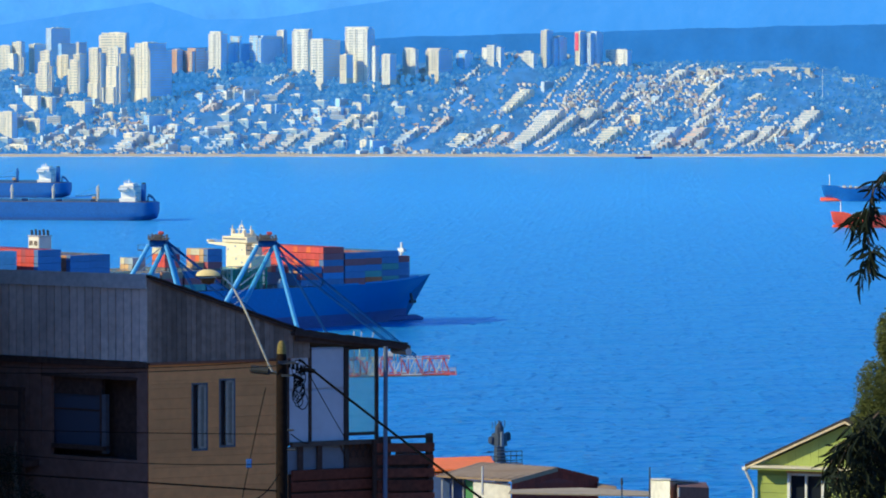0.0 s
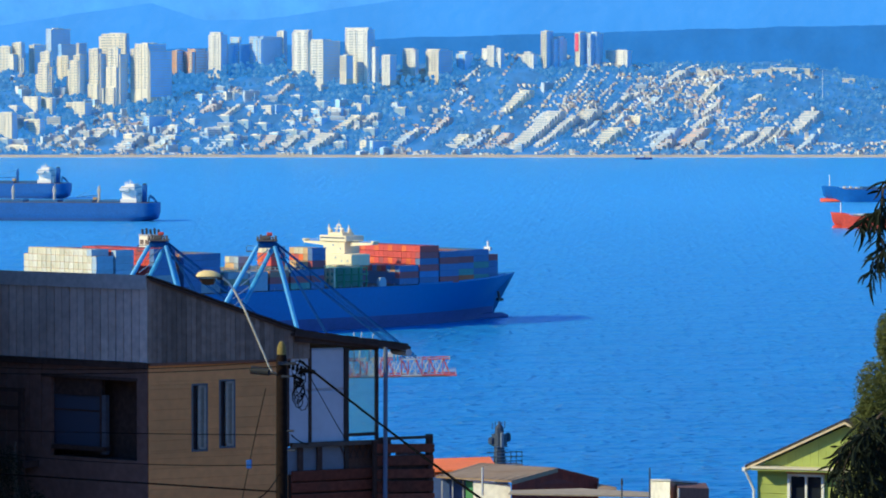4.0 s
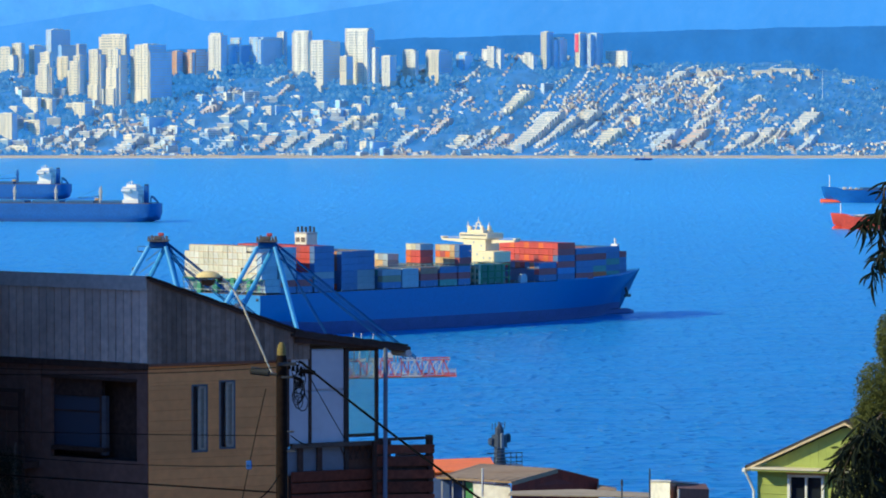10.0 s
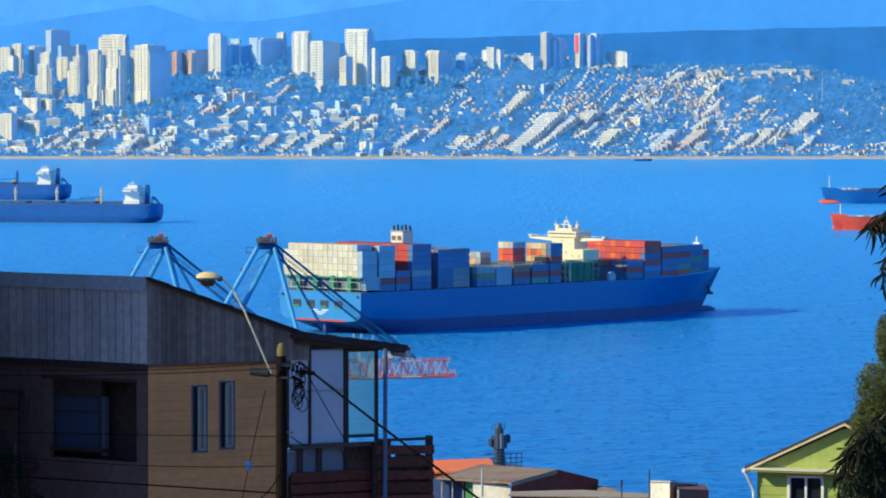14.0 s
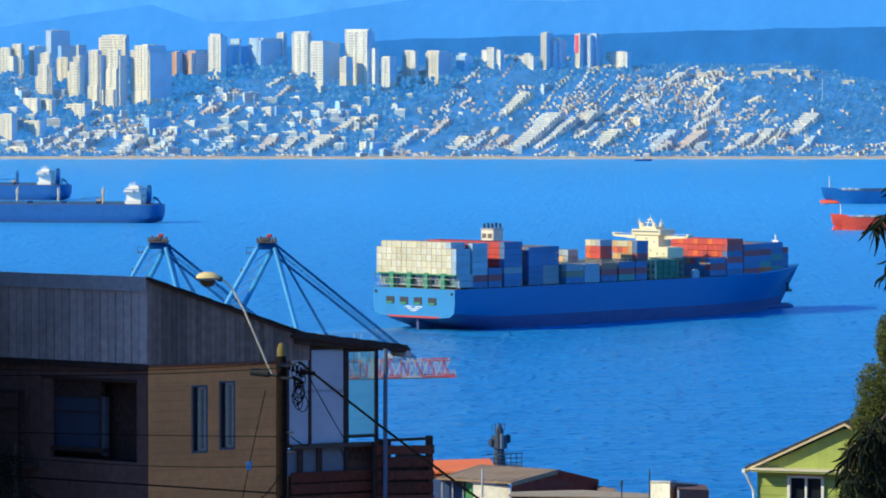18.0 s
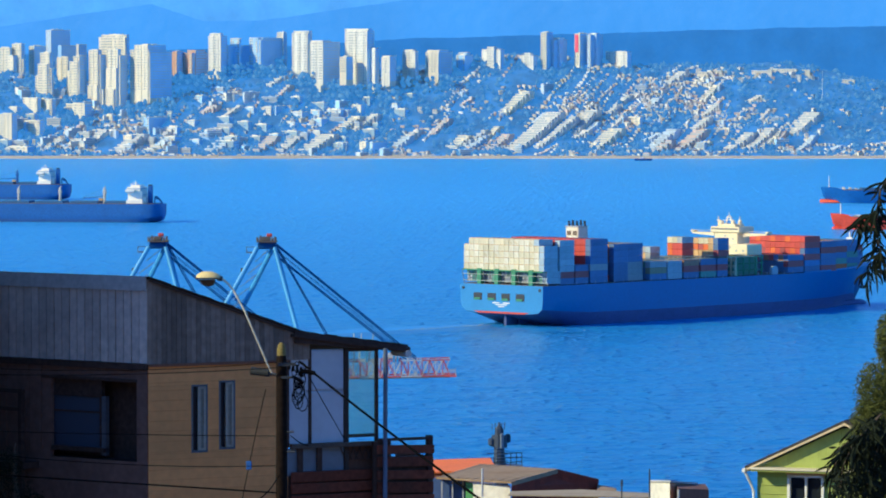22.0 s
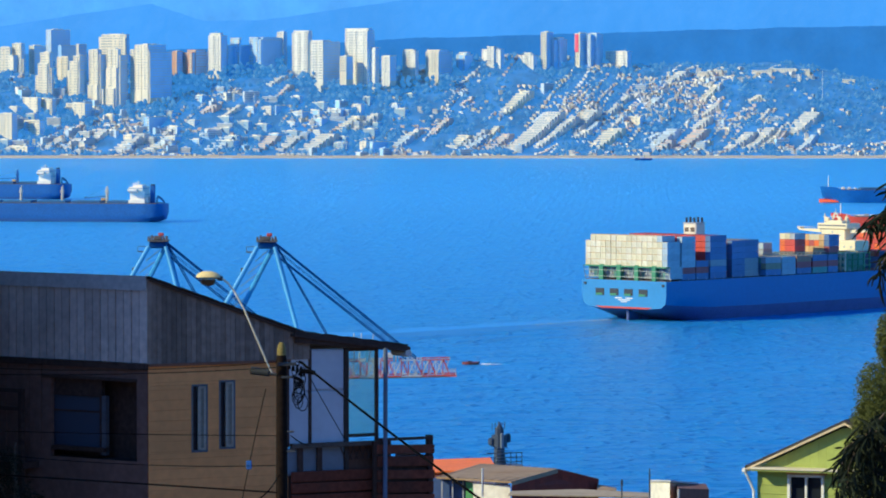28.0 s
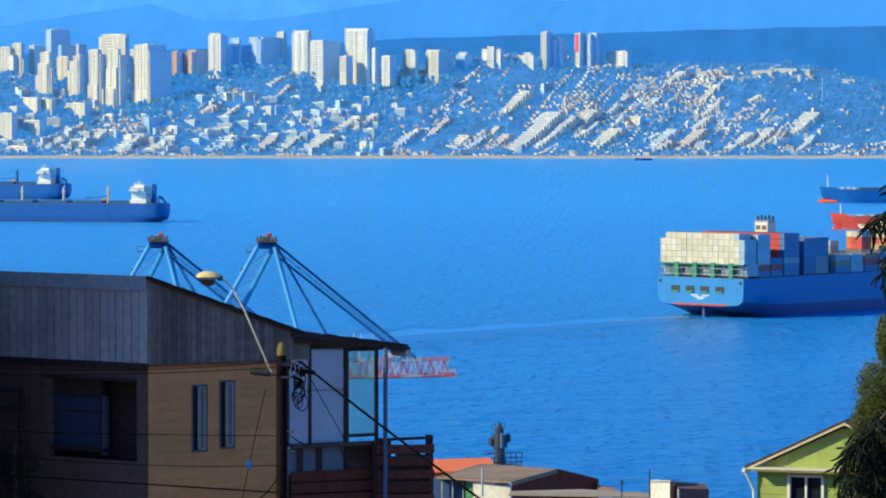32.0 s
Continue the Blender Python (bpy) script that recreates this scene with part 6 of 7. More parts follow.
for k in range(4):
    part("insulator", Shape().tube((0.14 + 0.07 * k, -0.13, 86.36 - 0.03 * k), (0.14 + 0.07 * k, -0.13, 86.50 - 0.03 * k), 0.028, 0.02, 8), BLACK, pole)
for k in range(17):
    r = random.Random(k)
    cx, cz, rad = 0.26 + r.uniform(0, 0.12), 86.34 - 0.035 * k + r.uniform(-0.05, 0.05), r.uniform(0.08, 0.18)
    part("cable_coil", Shape().path([(cx + rad * 0.6 * math.cos(a * 0.7 + k), -0.12 + 0.03 * math.sin(a + k), cz + rad * math.sin(a * 0.7 + k)) for a in range(9)], 0.010, 5), BLACK, pole)
part("splice_case", Shape().tube((0.20, -0.16, 86.24), (0.40, -0.16, 86.13), 0.03, 0.03, 10), BLACK, pole)
part("splice_case", Shape().tube((0.34, -0.2, 86.34), (0.60, -0.2, 86.30), 0.04, 0.04, 10), BLACK, pole)
part("pole_step", Shape().tube((0.1, -0.1, 84.9), (0.24, -0.12, 84.9), 0.015), DARK, pole)
part("pole_step", Shape().tube((0.1, -0.1, 85.25), (0.22, -0.12, 85.25), 0.015), DARK, pole)
sl = thing("street_lamp", "yellowed street lamp head on a curved galvanised arm", "street lamp")
part("arm", Shape().path([(-3.03, 79.90, 86.30), (-3.11, 79.80, 86.48), (-3.29, 79.60, 86.94), (-3.50, 79.50, 87.44), (-3.68, 79.50, 87.77), (-3.78, 79.50, 87.90), (-3.88, 79.50, 87.98), (-3.98, 79.50, 88.01)], 0.018, 8), mat("galvanised_arm", (0.82, 0.74, 0.56), 0.6, 0.0, scale=2, spec=0.3), sl, smooth=True)
hx, hz = -4.12, 88.00
part("housing", Shape().loft([[(hx + u, 79.5 + 0.13 * r * math.cos(a * math.pi / 6), hz + dz + (0.105 * r * math.sin(a * math.pi / 6) if a < 7 else 0.035 * r * math.sin(a * math.pi / 6))) for a in range(12)] for u, r, dz in ((-0.225, 0.25, 0), (-0.20, 0.65, 0), (-0.10, 1.0, 0.01), (0.05, 1.0, 0.01), (0.15, 0.75, 0.0), (0.20, 0.4, 0))]), LAMPC, sl, smooth=True)
part("lens", Shape().loft([[(hx + u, 79.5 + 0.11 * r * math.cos(a * math.pi / 6), hz - 0.03 - (0.125 * r * abs(math.sin(a * math.pi / 6)) if a > 6 else 0.0)) for a in range(12)] for u, r in ((-0.16, 0.3), (-0.12, 0.8), (0.0, 1.0), (0.09, 0.8), (0.12, 0.3))]), LENS, sl, smooth=True)
part("seam_band", Shape().box(hx - 0.22, hx + 0.19, 79.36, 79.64, hz - 0.012, hz + 0.006), DARK, sl)
part("neck_clamp", Shape().tube((hx + 0.15, 79.5, hz), (hx + 0.24, 79.5, hz - 0.02), 0.05, 0.045), DARK, sl)
cc = thing("control_box", "small grey cylindrical control housing strapped to the pole", "control box")
part("body", Shape().tube((-3.40, 80.10, 86.32), (-3.08, 80.00, 86.29), 0.072, 0.072, 12), mat("blue_grey_housing", (0.028, 0.032, 0.038), 0.7, scale=2, spec=0.15), cc)
part("bracket", Shape().tube((-3.10, 80.00, 86.27), (-2.92, 79.98, 86.26), 0.03), DARK, cc)


def cable(label, a, b, drop, r, n=14):
    return tagged(part("cable", Shape().path(sag(a, b, drop, n), r, 6), BLACK), label, "cable", "overhead cables")


cable("thick black service cable running down from the pole", (-2.54, 79.90, 86.50), (1.26, 74.00, 84.15), 0.05, 0.021)
cable("thin black cable slung from the pole to the gallery", (-2.36, 79.90, 86.22), (-1.80, 82.60, 84.90), 0.01, 0.009)
cable("thin black cable slung from the pole", (-2.69, 79.90, 85.18), (-2.48, 83.00, 84.75), 0.03, 0.010)
for (px1, z1, z2, dr, r) in ((0, 86.47, 86.39, 0.06, 0.007), (0, 86.59, 86.49, 0.10, 0.006), (0, 85.51, 85.18, 0.02, 0.007), (0, 85.15, 84.65, 0.10, 0.007), (0, 84.78, 84.17, 0.0, 0.015)):
    cable("thin black cable stretched along the house front", (-8.12, 77, z1), (PX - 0.08, 79.88, z2), dr, r)
cable("black drop cable hanging against the ochre wall", (-3.24, 82.50, 85.82), (-3.65, 82.00, 83.85), -0.04, 0.008)
cable("black cable looping to the pole foot", (-2.90, 79.90, 84.48), (-3.40, 79.00, 84.09), 0.12, 0.010)
part_box = thing("cable_connector", "small blue cable connector", "connector")
part("body", Shape().soft(-3.58, -3.48, 82.02, 82.1, 84.39, 84.55, 0.01), mat("blue_plastic", (0.03, 0.12, 0.4), 0.4), part_box)

# ---- roofs lower down the slope ----
RUSTR = mat("rusty_tin_roof", (0.36, 0.25, 0.15), 0.8, 0.0, scale=0.5, var=0.2, stain=(0.26, 0.15, 0.07), amount=0.6, spec=0.12)
ORROOF = mat("orange_tin_roof", (0.92, 0.21, 0.05), 0.65, scale=0.6, var=0.12, spec=0.12)
MAROON = mat("maroon_boards", (0.22, 0.030, 0.016), 0.75, scale=1.0, var=0.2, rand=0.15, spec=0.12)
BLUEW = mat("blue_painted_wall", (0.03, 0.07, 0.20), 0.7, scale=0.8)
GREENW2 = mat("green_painted_wall", (0.06, 0.22, 0.08), 0.7, scale=0.8)
LITW = mat("pale_rendered_wall", (0.78, 0.74, 0.62), 0.8, scale=0.6)
ws = thing("hillside_shed", "maroon boarded shed with a rusty tin roof", "shed")
rf = part("roof", Shape().prism([(-0.19, 127.00, 80.16), (1.91, 126.00, 80.12), (3.31, 130.00, 80.13), (1.12, 134.00, 79.93)], (0, 0, 0.05)), RUSTR, ws)
part("roof", Shape().prism([(3.31, 130.00, 80.13), (1.12, 134.00, 79.93), (2.41, 137.00, 79.38), (4.59, 133.00, 79.57)], (0, 0, 0.05)), RUSTR, ws)
for i in range(9):
    k = (i + 0.5) / 9
    a, b = Vector((-0.19, 127.00, 80.16)).lerp(Vector((1.91, 126.00, 80.12)), k), Vector((1.12, 134.00, 79.93)).lerp(Vector((3.31, 130.00, 80.13)), k)
    part("roof_rib", Shape().tube(a + Vector((0, 0, 0.06)), b + Vector((0, 0, 0.052)), 0.010, n=5), RUSTR, rf)
ga, gb, gc = Vector((1.92, 126.00, 80.08)), Vector((3.31, 130.00, 80.08)), Vector((4.59, 133.00, 79.52))
n = 16
for i in range(n):
    k0, k1 = i / n, (i + 0.985) / n
    f = lambda k: ga.lerp(gb, k * 2) if k < 0.5 else gb.lerp(gc, k * 2 - 1)
    a, b = f(k0), f(k1)
    part("wall_board", Shape().prism([(a.x, a.y, 70), (b.x, b.y, 70), tuple(b), tuple(a)], (0.0, 0.12, 0)), MAROON, ws)
part("gable_backing", Shape().prism([(ga.x, ga.y + 0.14, 70), (gc.x, gc.y + 0.14, 70), (gc.x, gc.y + 0.14, gc.z - 0.05), (gb.x, gb.y + 0.14, gb.z - 0.05), (ga.x, ga.y + 0.14, ga.z - 0.05)], (0, 0.05, 0)), MAROON, ws)
part("barge_board", Shape().prism([tuple(ga + Vector((0, -0.06, -0.02))), tuple(gb + Vector((0, -0.06, -0.02))), tuple(gb + Vector((0, -0.06, 0.10))), tuple(ga + Vector((0, -0.06, 0.10)))], (0, 0.04, 0)), mat("pale_barge", (0.30, 0.23, 0.15), 0.7, spec=0.12), ws)
part("barge_board", Shape().prism([tuple(gb + Vector((0, -0.06, -0.02))), tuple(gc + Vector((0, -0.06, -0.02))), tuple(gc + Vector((0, -0.06, 0.10))), tuple(gb + Vector((0, -0.06, 0.10)))], (0, 0.04, 0)), MAROON, ws)
part("side_wall", Shape().prism([(0.85, 126.60, 80.05), (1.89, 126.20, 80.04), (1.89, 126.20, 74.69), (0.85, 126.60, 74.64)], (0, 0.2, 0)), LITW, ws)
part("wall", Shape().prism([(-0.35, 127.50, 80.13), (0.64, 127.20, 80.09), (0.64, 127.20, 74.56), (-0.35, 127.50, 74.52)], (0, 0.2, 0)), BLUEW, ws)
for px in (1, 2, 3):
    part("batten", Shape().box(-0.35 + 0.3 * px, -0.35 + 0.3 * px + 0.04, 127.1, 127.25, 72, 80.07), GREYP, ws)
part("green_wall", Shape().prism([(0.64, 127.00, 80.08), (0.86, 126.80, 80.05), (0.86, 126.80, 74.61), (0.64, 127.00, 74.59)], (0, 0.2, 0)), GREENW2, ws)
part("vent_pipe", Shape().tube((1.10, 125.50, 79.81), (1.10, 125.50, 80.59), 0.03), GREYP, ws)
part("lean_to_roof", Shape().prism([(4.56, 133.00, 79.40), (5.12, 133.00, 79.30), (5.00, 130.00, 79.51), (4.45, 130.00, 79.48)], (0, 0, 0.05)), RUSTR, ws)
oh = thing("orange_roofed_house", "small house with an orange tin roof", "house")
part("roof", Shape().prism([(-0.58, 137.00, 79.41), (1.64, 137.00, 79.51), (1.50, 143.00, 79.34), (-0.61, 143.00, 79.27)], (0, 0, 0.05)), ORROOF, oh)
part("wall", Shape().soft(-0.50, 1.58, 137.4, 142.6, 69, 79.34, 0.05), LITW, oh)
lr = thing("low_flat_roof", "low shed with a beige sheet roof", "shed")
part("roof", Shape().prism([(1.77, 122.00, 80.15), (5.73, 122.00, 80.08), (5.76, 126.00, 79.82), (3.87, 126.00, 79.92), (1.91, 126.00, 79.87)], (0, 0, 0.04)), mat("beige_roof", (0.42, 0.33, 0.22), 0.8, scale=0.6, spec=0.12), lr)
part("wall", Shape().soft(1.85, 5.68, 122.6, 126, 71, 80.00 - 0.6, 0.05), MAROON, lr)
wb = thing("rooftop_hut", "white and brown rooftop hut with a flat roof", "hut")
part("lit_wall", Shape().prism([(5.56, 120.60, 80.65), (6.02, 119.60, 80.72), (6.02, 119.60, 75.58), (5.56, 120.60, 75.45)], (0, 0.15, 0)), LITW, wb)
part("shaded_wall", Shape().prism([(6.02, 119.60, 80.72), (6.78, 121.00, 80.53), (6.78, 121.00, 75.39), (6.02, 119.60, 75.58)], (0, 0.15, 0)), mat("brown_render", (0.50, 0.33, 0.22), 0.85, spec=0.12), wb)
part("roof", Shape().prism([(5.52, 120.60, 80.66), (6.03, 119.50, 80.75), (6.84, 121.00, 80.55), (6.33, 122.40, 80.45)], (0, 0, 0.05)), GREYP, wb)
part("annex", Shape().prism([(6.22, 119.00, 80.63), (7.08, 120.00, 80.51), (7.08, 120.00, 75.53), (6.22, 119.00, 75.66)], (0, 1.6, 0)), mat("dark_brown_render", (0.22, 0.12, 0.095), 0.85, spec=0.12), wb)
part("annex_post", Shape().tube((6.21, 118.80, 80.38), (6.21, 118.80, 80.62), 0.03), GREYP, wb)
ap = thing("antenna_pole", "thin dark metal antenna pole", "pole")
part("shaft", Shape().tube((5.41, 118.00, 76.53), (5.41, 118.00, 81.24), 0.03, 0.02), DARK, ap)
ap2 = thing("antenna_pole", "thin dark metal antenna pole", "pole")
part("shaft", Shape().tube((4.68, 118.00, 76.53), (4.68, 118.00, 80.96), 0.022, 0.018), DARK, ap2)
part("insulator", Shape().tube((4.68, 118.00, 80.78), (4.68, 118.00, 80.93), 0.032), DARK, ap2)

# ---- green gabled house ----
GREENP = mat("lime_green_boards", (0.37, 0.44, 0.105), 0.75, scale=0.7, var=0.08, rand=0.05, stain=(0.2, 0.3, 0.07))
CREAMT = mat("cream_trim", (0.70, 0.62, 0.45), 0.6, scale=1, var=0.08)
GROOF = mat("dark_shingle_roof", (0.07, 0.06, 0.055), 0.9, scale=1, spec=0.1)
gh = thing("green_house", "lime green gabled house with cream trim", "house", Matrix.Translation((9.01, 100, 0)) @ pose(0, 0, 0, 0, 0, -20) @ Matrix.Translation((-9.01, -100, 0)))
ax, az = 8.95, 83.86
ex, ez = 6.66, 82.77
wx0, wx1 = 6.89, 2 * 9.01 - 6.89
slp = (az - ez) / (ax - ex)
for i in range(24):
    a = wx0 + (wx1 - wx0) * i / 24
    b = a + (wx1 - wx0) / 24 - 0.003
    top = lambda x: az - 0.10 - slp * abs(x - ax)
    part("gable_board", Shape().prism([(a, 100.0, 82.80), (b, 100.0, 82.80), (b, 100.0, top(b)), (a, 100.0, top(a))], (0, 0.1, 0)), GREENP, gh)
gwin = (7.60, 8.44, 81.3, 82.66)
z = 75.0
while z < 82.74:
    for a, b in cut(wx0, wx1, [gwin[:2]] if gwin[2] < z + 0.16 and gwin[3] > z + 0.03 else []):
        part("board", Shape().box(a, b, 100.02 + 0.012 * (int(z * 10) % 2), 100.14, z, min(z + 0.192, 82.76)), GREENP, gh)
    z += 0.2
part("core", Shape().box(wx0 + 0.1, wx1 - 0.1, 100.9, 106.8, 74, 82.6), GREENP, gh)
for sg in (-1, 1):
    part("roof", Shape().prism([(ax, 99.80, az), (ax + sg * (ax - ex), 99.80, ez), (ax + sg * (ax - ex), 107, ez), (ax, 107, az)], (0, 0, 0.06)), GROOF, gh)
    part("barge_board", Shape().prism([(ax, 99.79, az - 0.004), (ax + sg * (ax - ex), 99.79, ez - 0.004), (ax + sg * (ax - ex), 99.79, ez - 0.05), (ax, 99.79, az - 0.055)], (0, 0.04, 0)), mat("cream_barge", (0.72, 0.58, 0.36), 0.7), gh)
    part("soffit", Shape().prism([(ax, 99.84, az - 0.06), (ax + sg * (ax - ex), 99.84, ez - 0.05), (ax + sg * (ax - ex), 99.97, ez - 0.05), (ax, 99.97, az - 0.06)], (0, 0, 0.03)), CREAMT, gh)
part("trim_band", Shape().soft(wx0 - 0.05, wx1 + 0.05, 99.60, 100.05, 82.77, 82.815, 0.01), CREAMT, gh)
part("ledge_soffit", Shape().box(wx0 - 0.04, wx1 + 0.04, 99.63, 100.04, 82.735, 82.768), GREENP, gh)
w = gwin
wi = part("window", Shape().box(w[0], w[1], 99.95, 100.08, w[3] - 0.06, w[3]).box(w[0], w[0] + 0.06, 99.95, 100.08, w[2], w[3]).box(w[1] - 0.06, w[1], 99.95, 100.08, w[2], w[3]).box((w[0] + w[1]) / 2 - 0.025, (w[0] + w[1]) / 2 + 0.025, 99.98, 100.08, w[2], w[3] - 0.06), WHITE, gh, "white-framed window")
part("pane", Shape().box(w[0] + 0.06, w[1] - 0.06, 100.06, 100.07, w[2], w[3] - 0.06), DGLASS, wi)
part("head_trim", Shape().soft(w[0] - 0.02, w[1] + 0.06, 99.90, 100.02, w[3], w[3] + 0.07, 0.01), mat("tan_head_trim", (0.50, 0.28, 0.14), 0.7), wi)
part("gutter", Shape().box(ex - 0.05, ex + 0.03, 99.74, 107, ez - 0.07, ez + 0.01), WHITE, gh)
part("downpipe", Shape().path([(ex, 99.80, ez - 0.06), (ex + 0.05, 99.82, ez - 0.16), (wx0 - 0.12, 99.9, ez - 0.34), (wx0 - 0.06, 99.94, ez - 0.5), (wx0 - 0.06, 99.94, 75)], 0.03, 8), WHITE, gh)


# ---- trees ----
BARK = mat("grey_brown_bark", (0.12, 0.085, 0.06), 0.9, scale=2, var=0.3)
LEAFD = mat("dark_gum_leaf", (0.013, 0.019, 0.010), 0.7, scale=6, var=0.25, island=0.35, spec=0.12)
LEAFL = mat("olive_leaf", (0.12, 0.135, 0.032), 0.75, scale=4, var=0.2, island=0.5, spec=0.2)


def gum_leaf(L, w, curve):
    """One long curved hanging leaf with a folded midrib."""
    v, f = [], []
    n = 6
    for i in range(n + 1):
        t = i / n
        c = Vector((curve * math.sin(t * 2.2) * L, 0, -L * t))
        ww = w * math.sin(math.pi * min(0.98, t * 0.94 + 0.03)) ** 0.8
        v += [c + Vector((-ww * 0.8, -ww * 0.35, 0)), c, c + Vector((ww * 0.8, -ww * 0.35, 0))]
    for i in range(n):
        for k in (0, 1):
            f.append((i * 3 + k, i * 3 + k + 1, i * 3 + 4 + k, i * 3 + 3 + k))
    return Shape().add(v, f)


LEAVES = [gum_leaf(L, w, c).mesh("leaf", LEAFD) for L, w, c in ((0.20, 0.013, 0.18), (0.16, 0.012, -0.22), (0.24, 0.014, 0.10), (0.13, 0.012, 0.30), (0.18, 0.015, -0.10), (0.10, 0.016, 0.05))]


def sprig(name, label, base, stations, count, spread, seed, lean=0.0):
    """A hanging spray: a twig through the stations and long leaves along it."""
    r = random.Random(seed)
    ob = thing(name, label, "branch", pose(*base), "gum tree sprays")
    pts = [Vector(p) for p in stations]
    part("twig", Shape().path(pts, 0.010, 6, r1=0.003), BARK, ob)
    for i in range(count):
        k = r.random() * (len(pts) - 1)
        a = pts[int(k)].lerp(pts[min(len(pts) - 1, int(k) + 1)], k % 1)
        lf = new("leaf", LEAVES[r.randrange(6)])
        lf.parent = ob
        lf.matrix_basis = Matrix.Translation(a + Vector((r.uniform(-1, 1) * spread * 0.5, r.uniform(-1, 1) * spread, r.uniform(-0.02, 0.02)))) @ pose(0, 0, 0, r.gauss(0, 25), r.gauss(lean, 38), r.uniform(0, 360)) @ Matrix.Scale(r.uniform(0.7, 1.15), 4)
    return ob


TX = 3.85
gum = thing("gum_tree", "tall gum tree with drooping dark leaves at the slope's edge", "tree", pose(TX, 36, 0))
part("trunk", Shape().path([(0.1, 0, 84.5), (0.05, 0, 87), (0.12, 0.1, 89.5), (0.0, 0.05, 92), (0.1, 0, 95)], 0.17, 10, r1=0.07), BARK, gum, smooth=True)
part("limb", Shape().path([(0.1, 0, 89.9), (-0.05, 0, 90.6), (-0.16, 0, 90.86)], 0.05, 7, r1=0.015), BARK, gum)
part("limb", Shape().path([(0.1, 0, 87.6), (-0.1, 0, 88.4), (-0.26, 0, 88.75)], 0.05, 7, r1=0.015), BARK, gum)
part("limb", Shape().path([(0.1, 0, 92.5), (0.6, 0.4, 93.4), (1.1, 0.6, 93.6)], 0.06, 7, r1=0.02), BARK, gum)
crown = Shape()
rr = random.Random(8)
for i in range(900):
    a = Vector((rr.gauss(1.3, 0.5), rr.gauss(0.3, 0.6), rr.gauss(92.5, 1.8)))
    L = rr.uniform(0.12, 0.24)
    q = Euler((rr.uniform(-0.6, 0.6), rr.uniform(-0.6, 0.6), rr.uniform(0, 6.3))).to_matrix()
    crown.add([a + q @ Vector(p) for p in ((-0.012, 0, 0), (0.012, 0, 0), (0.014, 0.004, -L * 0.5), (0.0, 0.02, -L), (-0.012, 0.004, -L * 0.5))], [(0, 1, 2, 3, 4)])
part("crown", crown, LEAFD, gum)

# hanging sprays: base is where each one swings from
upper = sprig("gum_spray", "dark hanging gum spray against the bay", (3.47, 36.00, 90.81), [(0.12, 0, 0.03), (0.02, 0, -0.12), (0.0, 0, -0.3), (-0.02, 0, -0.45), (0.02, 0, -0.6), (0.03, 0, -0.8)], 105, 0.05, 11)
mid = sprig("gum_spray", "dark hanging gum spray against the bay", (3.46, 36.20, 90.49), [(0.06, 0, 0.02), (-0.02, 0, 0.0), (-0.10, 0, -0.05), (-0.14, 0, -0.1)], 60, 0.04, 12, 6)
midb = sprig("gum_spray", "dark hanging gum spray against the bay", (3.47, 36.10, 90.15), [(0.05, 0, 0.08), (0.0, 0, 0.0), (-0.06, 0, -0.08), (-0.07, 0, -0.18)], 44, 0.03, 13, 4)
lowa = sprig("gum_spray", "dense dark gum spray over the green house", (3.35, 35.50, 88.82), [(0.1, 0, 0.12), (0.0, 0, 0.0), (-0.12, 0, -0.12), (-0.2, 0, -0.3), (-0.22, 0, -0.5)], 290, 0.2, 14)
lowb = sprig("gum_spray", "dense dark gum spray over the green house", (3.44, 35.70, 88.67), [(0.12, 0, 0.14), (0.02, 0, 0.02), (-0.06, 0, -0.2), (-0.1, 0, -0.42), (-0.1, 0, -0.62)], 300, 0.24, 15)
lowd = sprig("gum_spray", "dense dark gum spray over the green house", (3.49, 35.90, 88.52), [(0.1, 0, 0.25), (0.0, 0, 0.1), (-0.05, 0, -0.1), (-0.08, 0, -0.4)], 280, 0.22, 19)
lowc = sprig("gum_spray", "dense dark gum spray over the green house", (3.19, 35.60, 88.68), [(0.2, 0, 0.1), (0.06, 0, 0.05), (-0.06, 0, -0.02), (-0.1, 0, -0.2)], 90, 0.06, 16, 8)


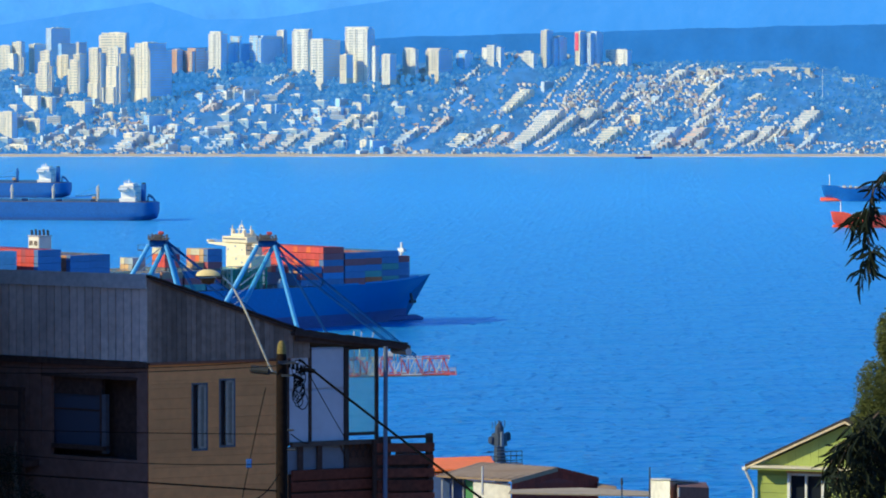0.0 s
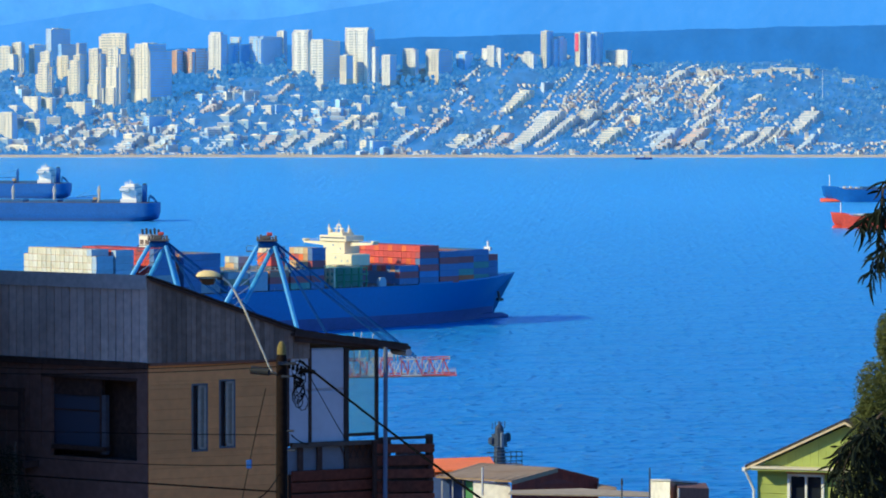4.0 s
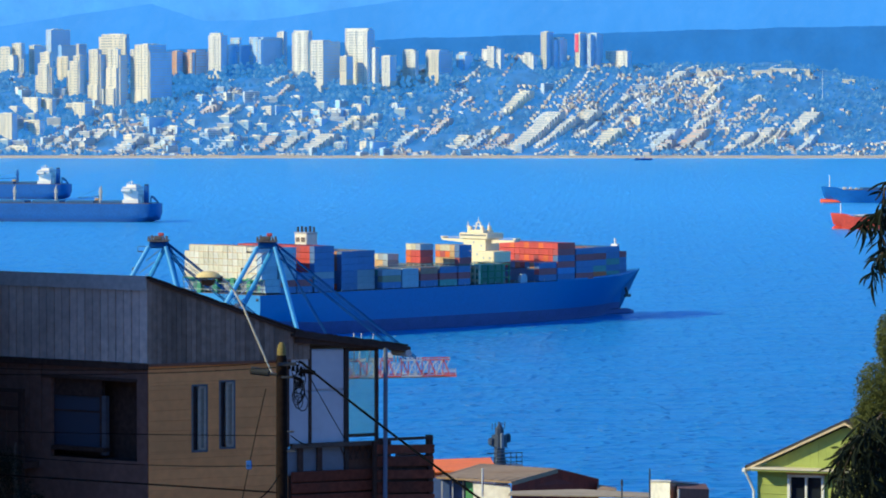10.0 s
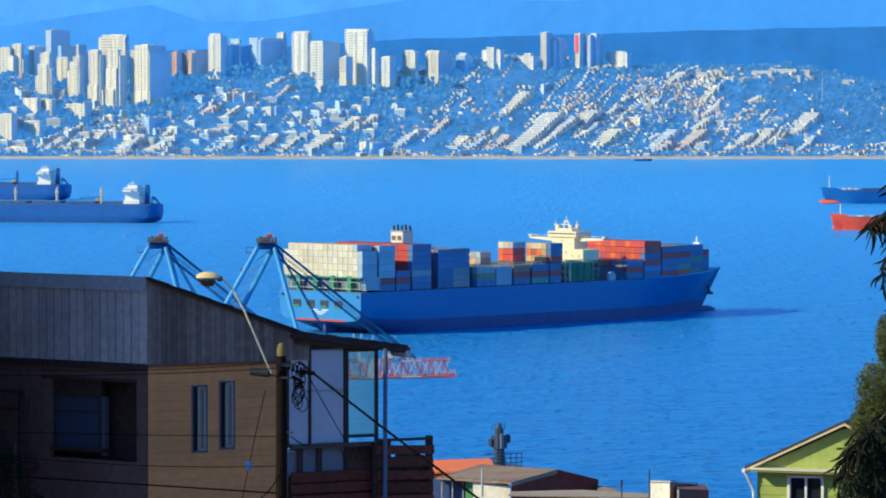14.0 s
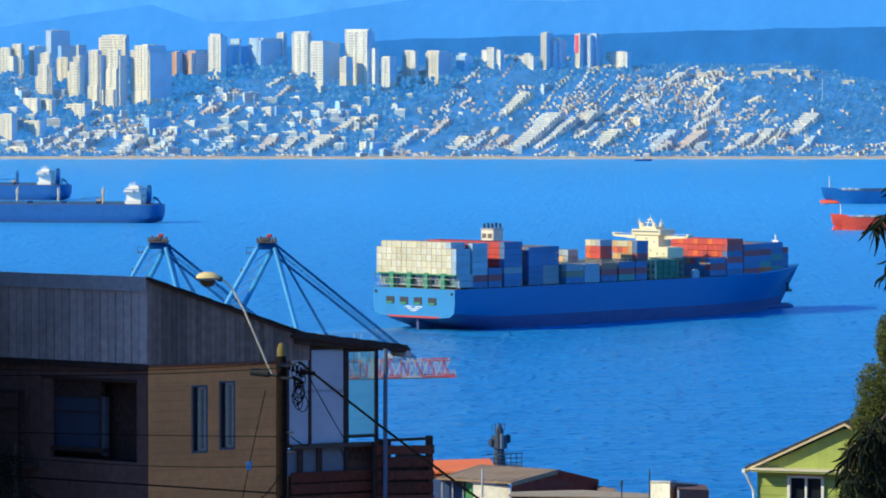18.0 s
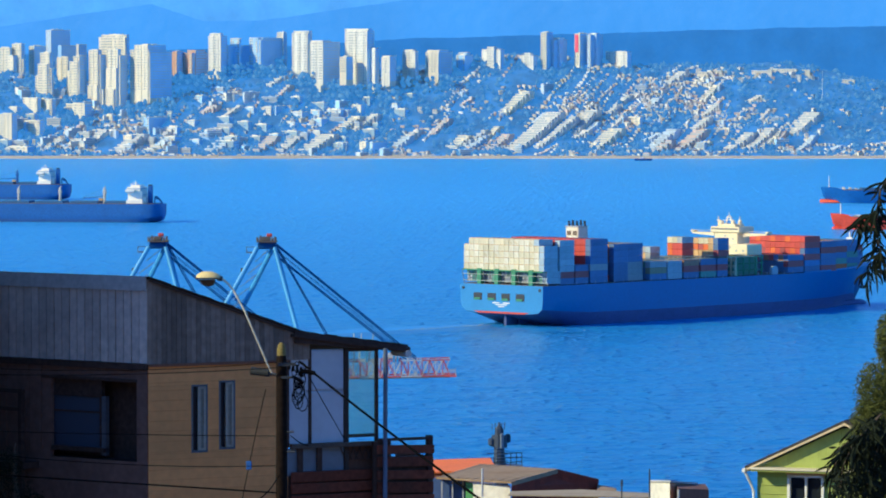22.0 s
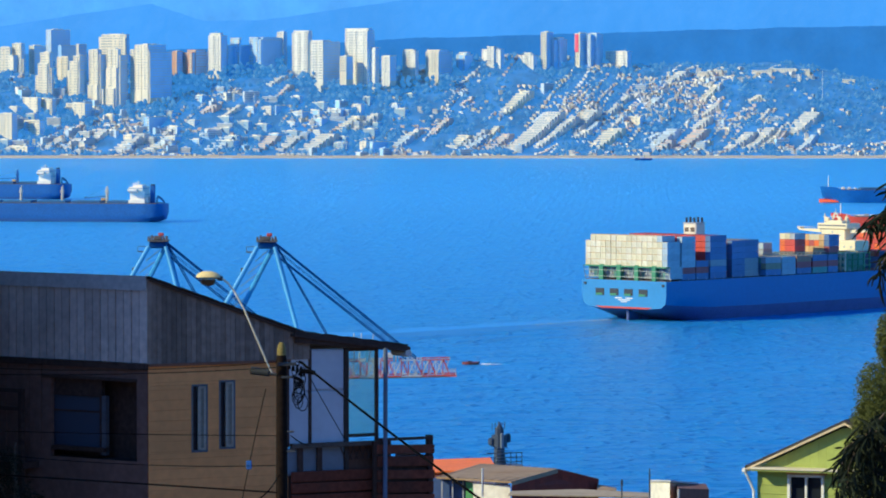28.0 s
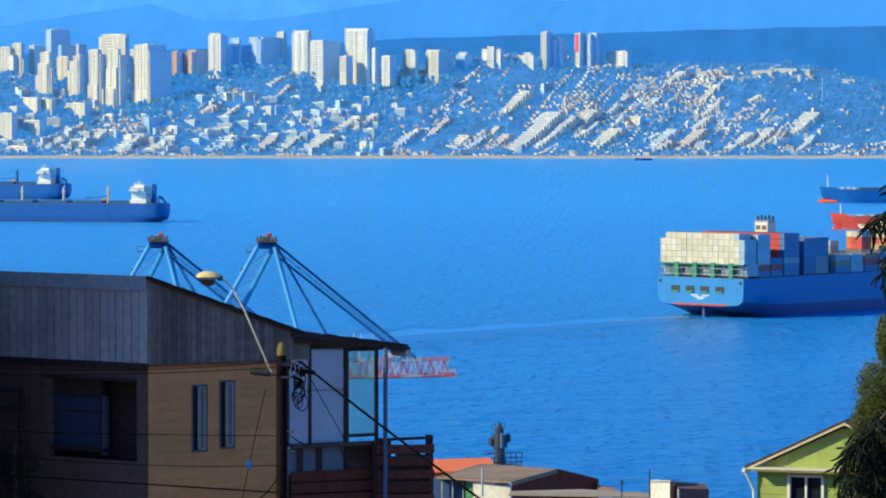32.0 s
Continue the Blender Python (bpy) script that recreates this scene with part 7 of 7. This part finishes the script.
def bushy_tree(m, height, lobes, n, label, seed, leaf=None):
    """A tree of many small leaf tufts on limbs, with an uneven outline."""
    r = random.Random(seed)
    ob = thing("bushy_tree", label, "tree", m)
    part("trunk", Shape().path([(0, 0, -2.5), (0.05, 0, height * 0.3), (-0.03, 0.04, height * 0.7), (0, 0, height)], 0.10, 8, r1=0.02), BARK, ob)
    for k, (cx, cz, rx, rz) in enumerate(lobes):
        part("limb", Shape().path([(0, 0, max(-1, cz - rz)), (cx * 0.6, 0.02, cz - rz * 0.3), (cx, 0, cz + rz * 0.4)], 0.035, 6, r1=0.008), BARK, ob)
    crown = Shape()
    for i in range(n):
        cx, cz, rx, rz = lobes[r.randrange(len(lobes))]
        d = Vector((r.gauss(0, 1), r.gauss(0, 1), r.gauss(0, 1))).normalized() * (r.random() ** 0.35) * r.uniform(0.85, 1.08)
        c = Vector((cx + d.x * rx, d.y * rx * 1.1, cz + d.z * rz))
        for j in range(4):
            L, w = r.uniform(0.018, 0.038), r.uniform(0.003, 0.007)
            q = Euler((r.uniform(-1.2, 1.2), r.uniform(-1.2, 1.2), r.uniform(0, 6.3))).to_matrix()
            crown.add([c + q @ Vector(p) for p in ((-w, 0, 0), (w, 0, 0), (w * 0.6, 0.01, -L * 0.7), (0, 0.015, -L), (-w * 0.6, 0.01, -L * 0.7))], [(0, 1, 2, 3, 4)])
    part("crown", crown, leaf or LEAFL, ob)
    return ob


bt0 = 85.08
bushy_tree(pose(6.01, 60, bt0), 88.49 - bt0,
           [(-0.05, 88.08 - bt0, 0.22, 0.42), (0.15, 87.78 - bt0, 0.35, 0.5), (-0.24, 87.40 - bt0, 0.30, 0.42), (-0.30, 86.99 - bt0, 0.30, 0.30), (0.0, 87.03 - bt0, 0.45, 0.5),
            (-0.35, 86.58 - bt0, 0.34, 0.36), (0.1, 86.35 - bt0, 0.6, 0.6), (0.3, 87.33 - bt0, 0.5, 0.7), (-0.3, 86.05 - bt0, 0.5, 0.5)], 26000, "bushy olive-green tree beside the green house", 21)
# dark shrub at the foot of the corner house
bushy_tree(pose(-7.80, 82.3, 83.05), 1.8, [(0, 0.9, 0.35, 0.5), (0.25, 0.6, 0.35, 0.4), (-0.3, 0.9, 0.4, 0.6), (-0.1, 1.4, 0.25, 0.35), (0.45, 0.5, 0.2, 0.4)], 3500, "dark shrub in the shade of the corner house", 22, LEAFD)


# ---- what moves ----
def motions():
    walk(ship, [(t, pose(x, y, 0, 0, 0, 90 - a)) for t, x, y, a in (
        (0, -169.1, 1518.0, 49.01), (1, -159.4, 1520.8, 48.24), (2, -149.7, 1524.1, 47.54), (3, -140.3, 1527.8, 46.90), (4, -130.9, 1531.8, 46.34), (6, -112.5, 1540.8, 45.40),
        (8, -94.5, 1550.7, 44.68), (10, -77.0, 1561.3, 44.15), (12, -59.8, 1572.4, 43.78), (14, -43.0, 1583.7, 43.53), (16, -26.6, 1595.1, 43.37), (18, -10.4, 1606.5, 43.26),
        (20, 5.5, 1617.9, 43.15), (22, 21.1, 1629.1, 43.01), (24, 36.5, 1640.1, 42.79), (26, 51.6, 1651.0, 42.45), (28, 66.6, 1661.9, 41.92), (30, 81.3, 1672.8, 41.17), (32, 95.9, 1683.9, 40.15))])
    x0, y0 = near_bulk.matrix_basis.translation[:2]
    walk(near_bulk, [(t, pose(x0 + d, y0, 0, 0, 0, 170)) for t, d in ((0, -1.7), (10, 0.0), (20, 2.1), (32, 4.8))])
    x1, y1 = right_far.matrix_basis.translation[:2]
    walk(right_far, [(t, pose(x1 + d, y1, 0, 0, 0, 183)) for t, d in ((0, 0.0), (16, 0.0), (32, -1.2))])
    walk(launch, [(t, pose(x, y, 0, 0, 0, 184)) for t, x, y in ((0, 876.0, 1500), (12, 504.0, 1470), (23, 163.5, 1441), (25.0, 101.2, 1435), (25.5, 85.5, 1432), (27.5, 24.1, 1415), (28.0, 8.8, 1411), (30, -52.0, 1395), (32, -112.0, 1379))])
    for ob, amp in ((upper, 1.0), (mid, 1.0), (midb, 1.1), (lowa, 0.45), (lowb, 0.35), (lowd, 0.3), (lowc, 0.6)):
        base = ob.matrix_basis.copy()
        walk(ob, [(t, base @ pose(0.10 * amp * k, 0, 0, 0, -7 * amp * k, 0)) for t, k in (
            (0, -0.5), (1, -0.3), (2, -0.6), (3, -0.2), (4.5, 0.2), (6, -0.4), (7.5, 0.1), (9, 0.0), (11, 0.7), (13, 1.2), (15, 0.6), (17, 0.9), (19, 1.2), (21, 0.4), (23, -0.2),
            (25, 0.2), (26.5, 0.5), (28, 0.7), (30, 0.4), (32, 0.9))])


motions()
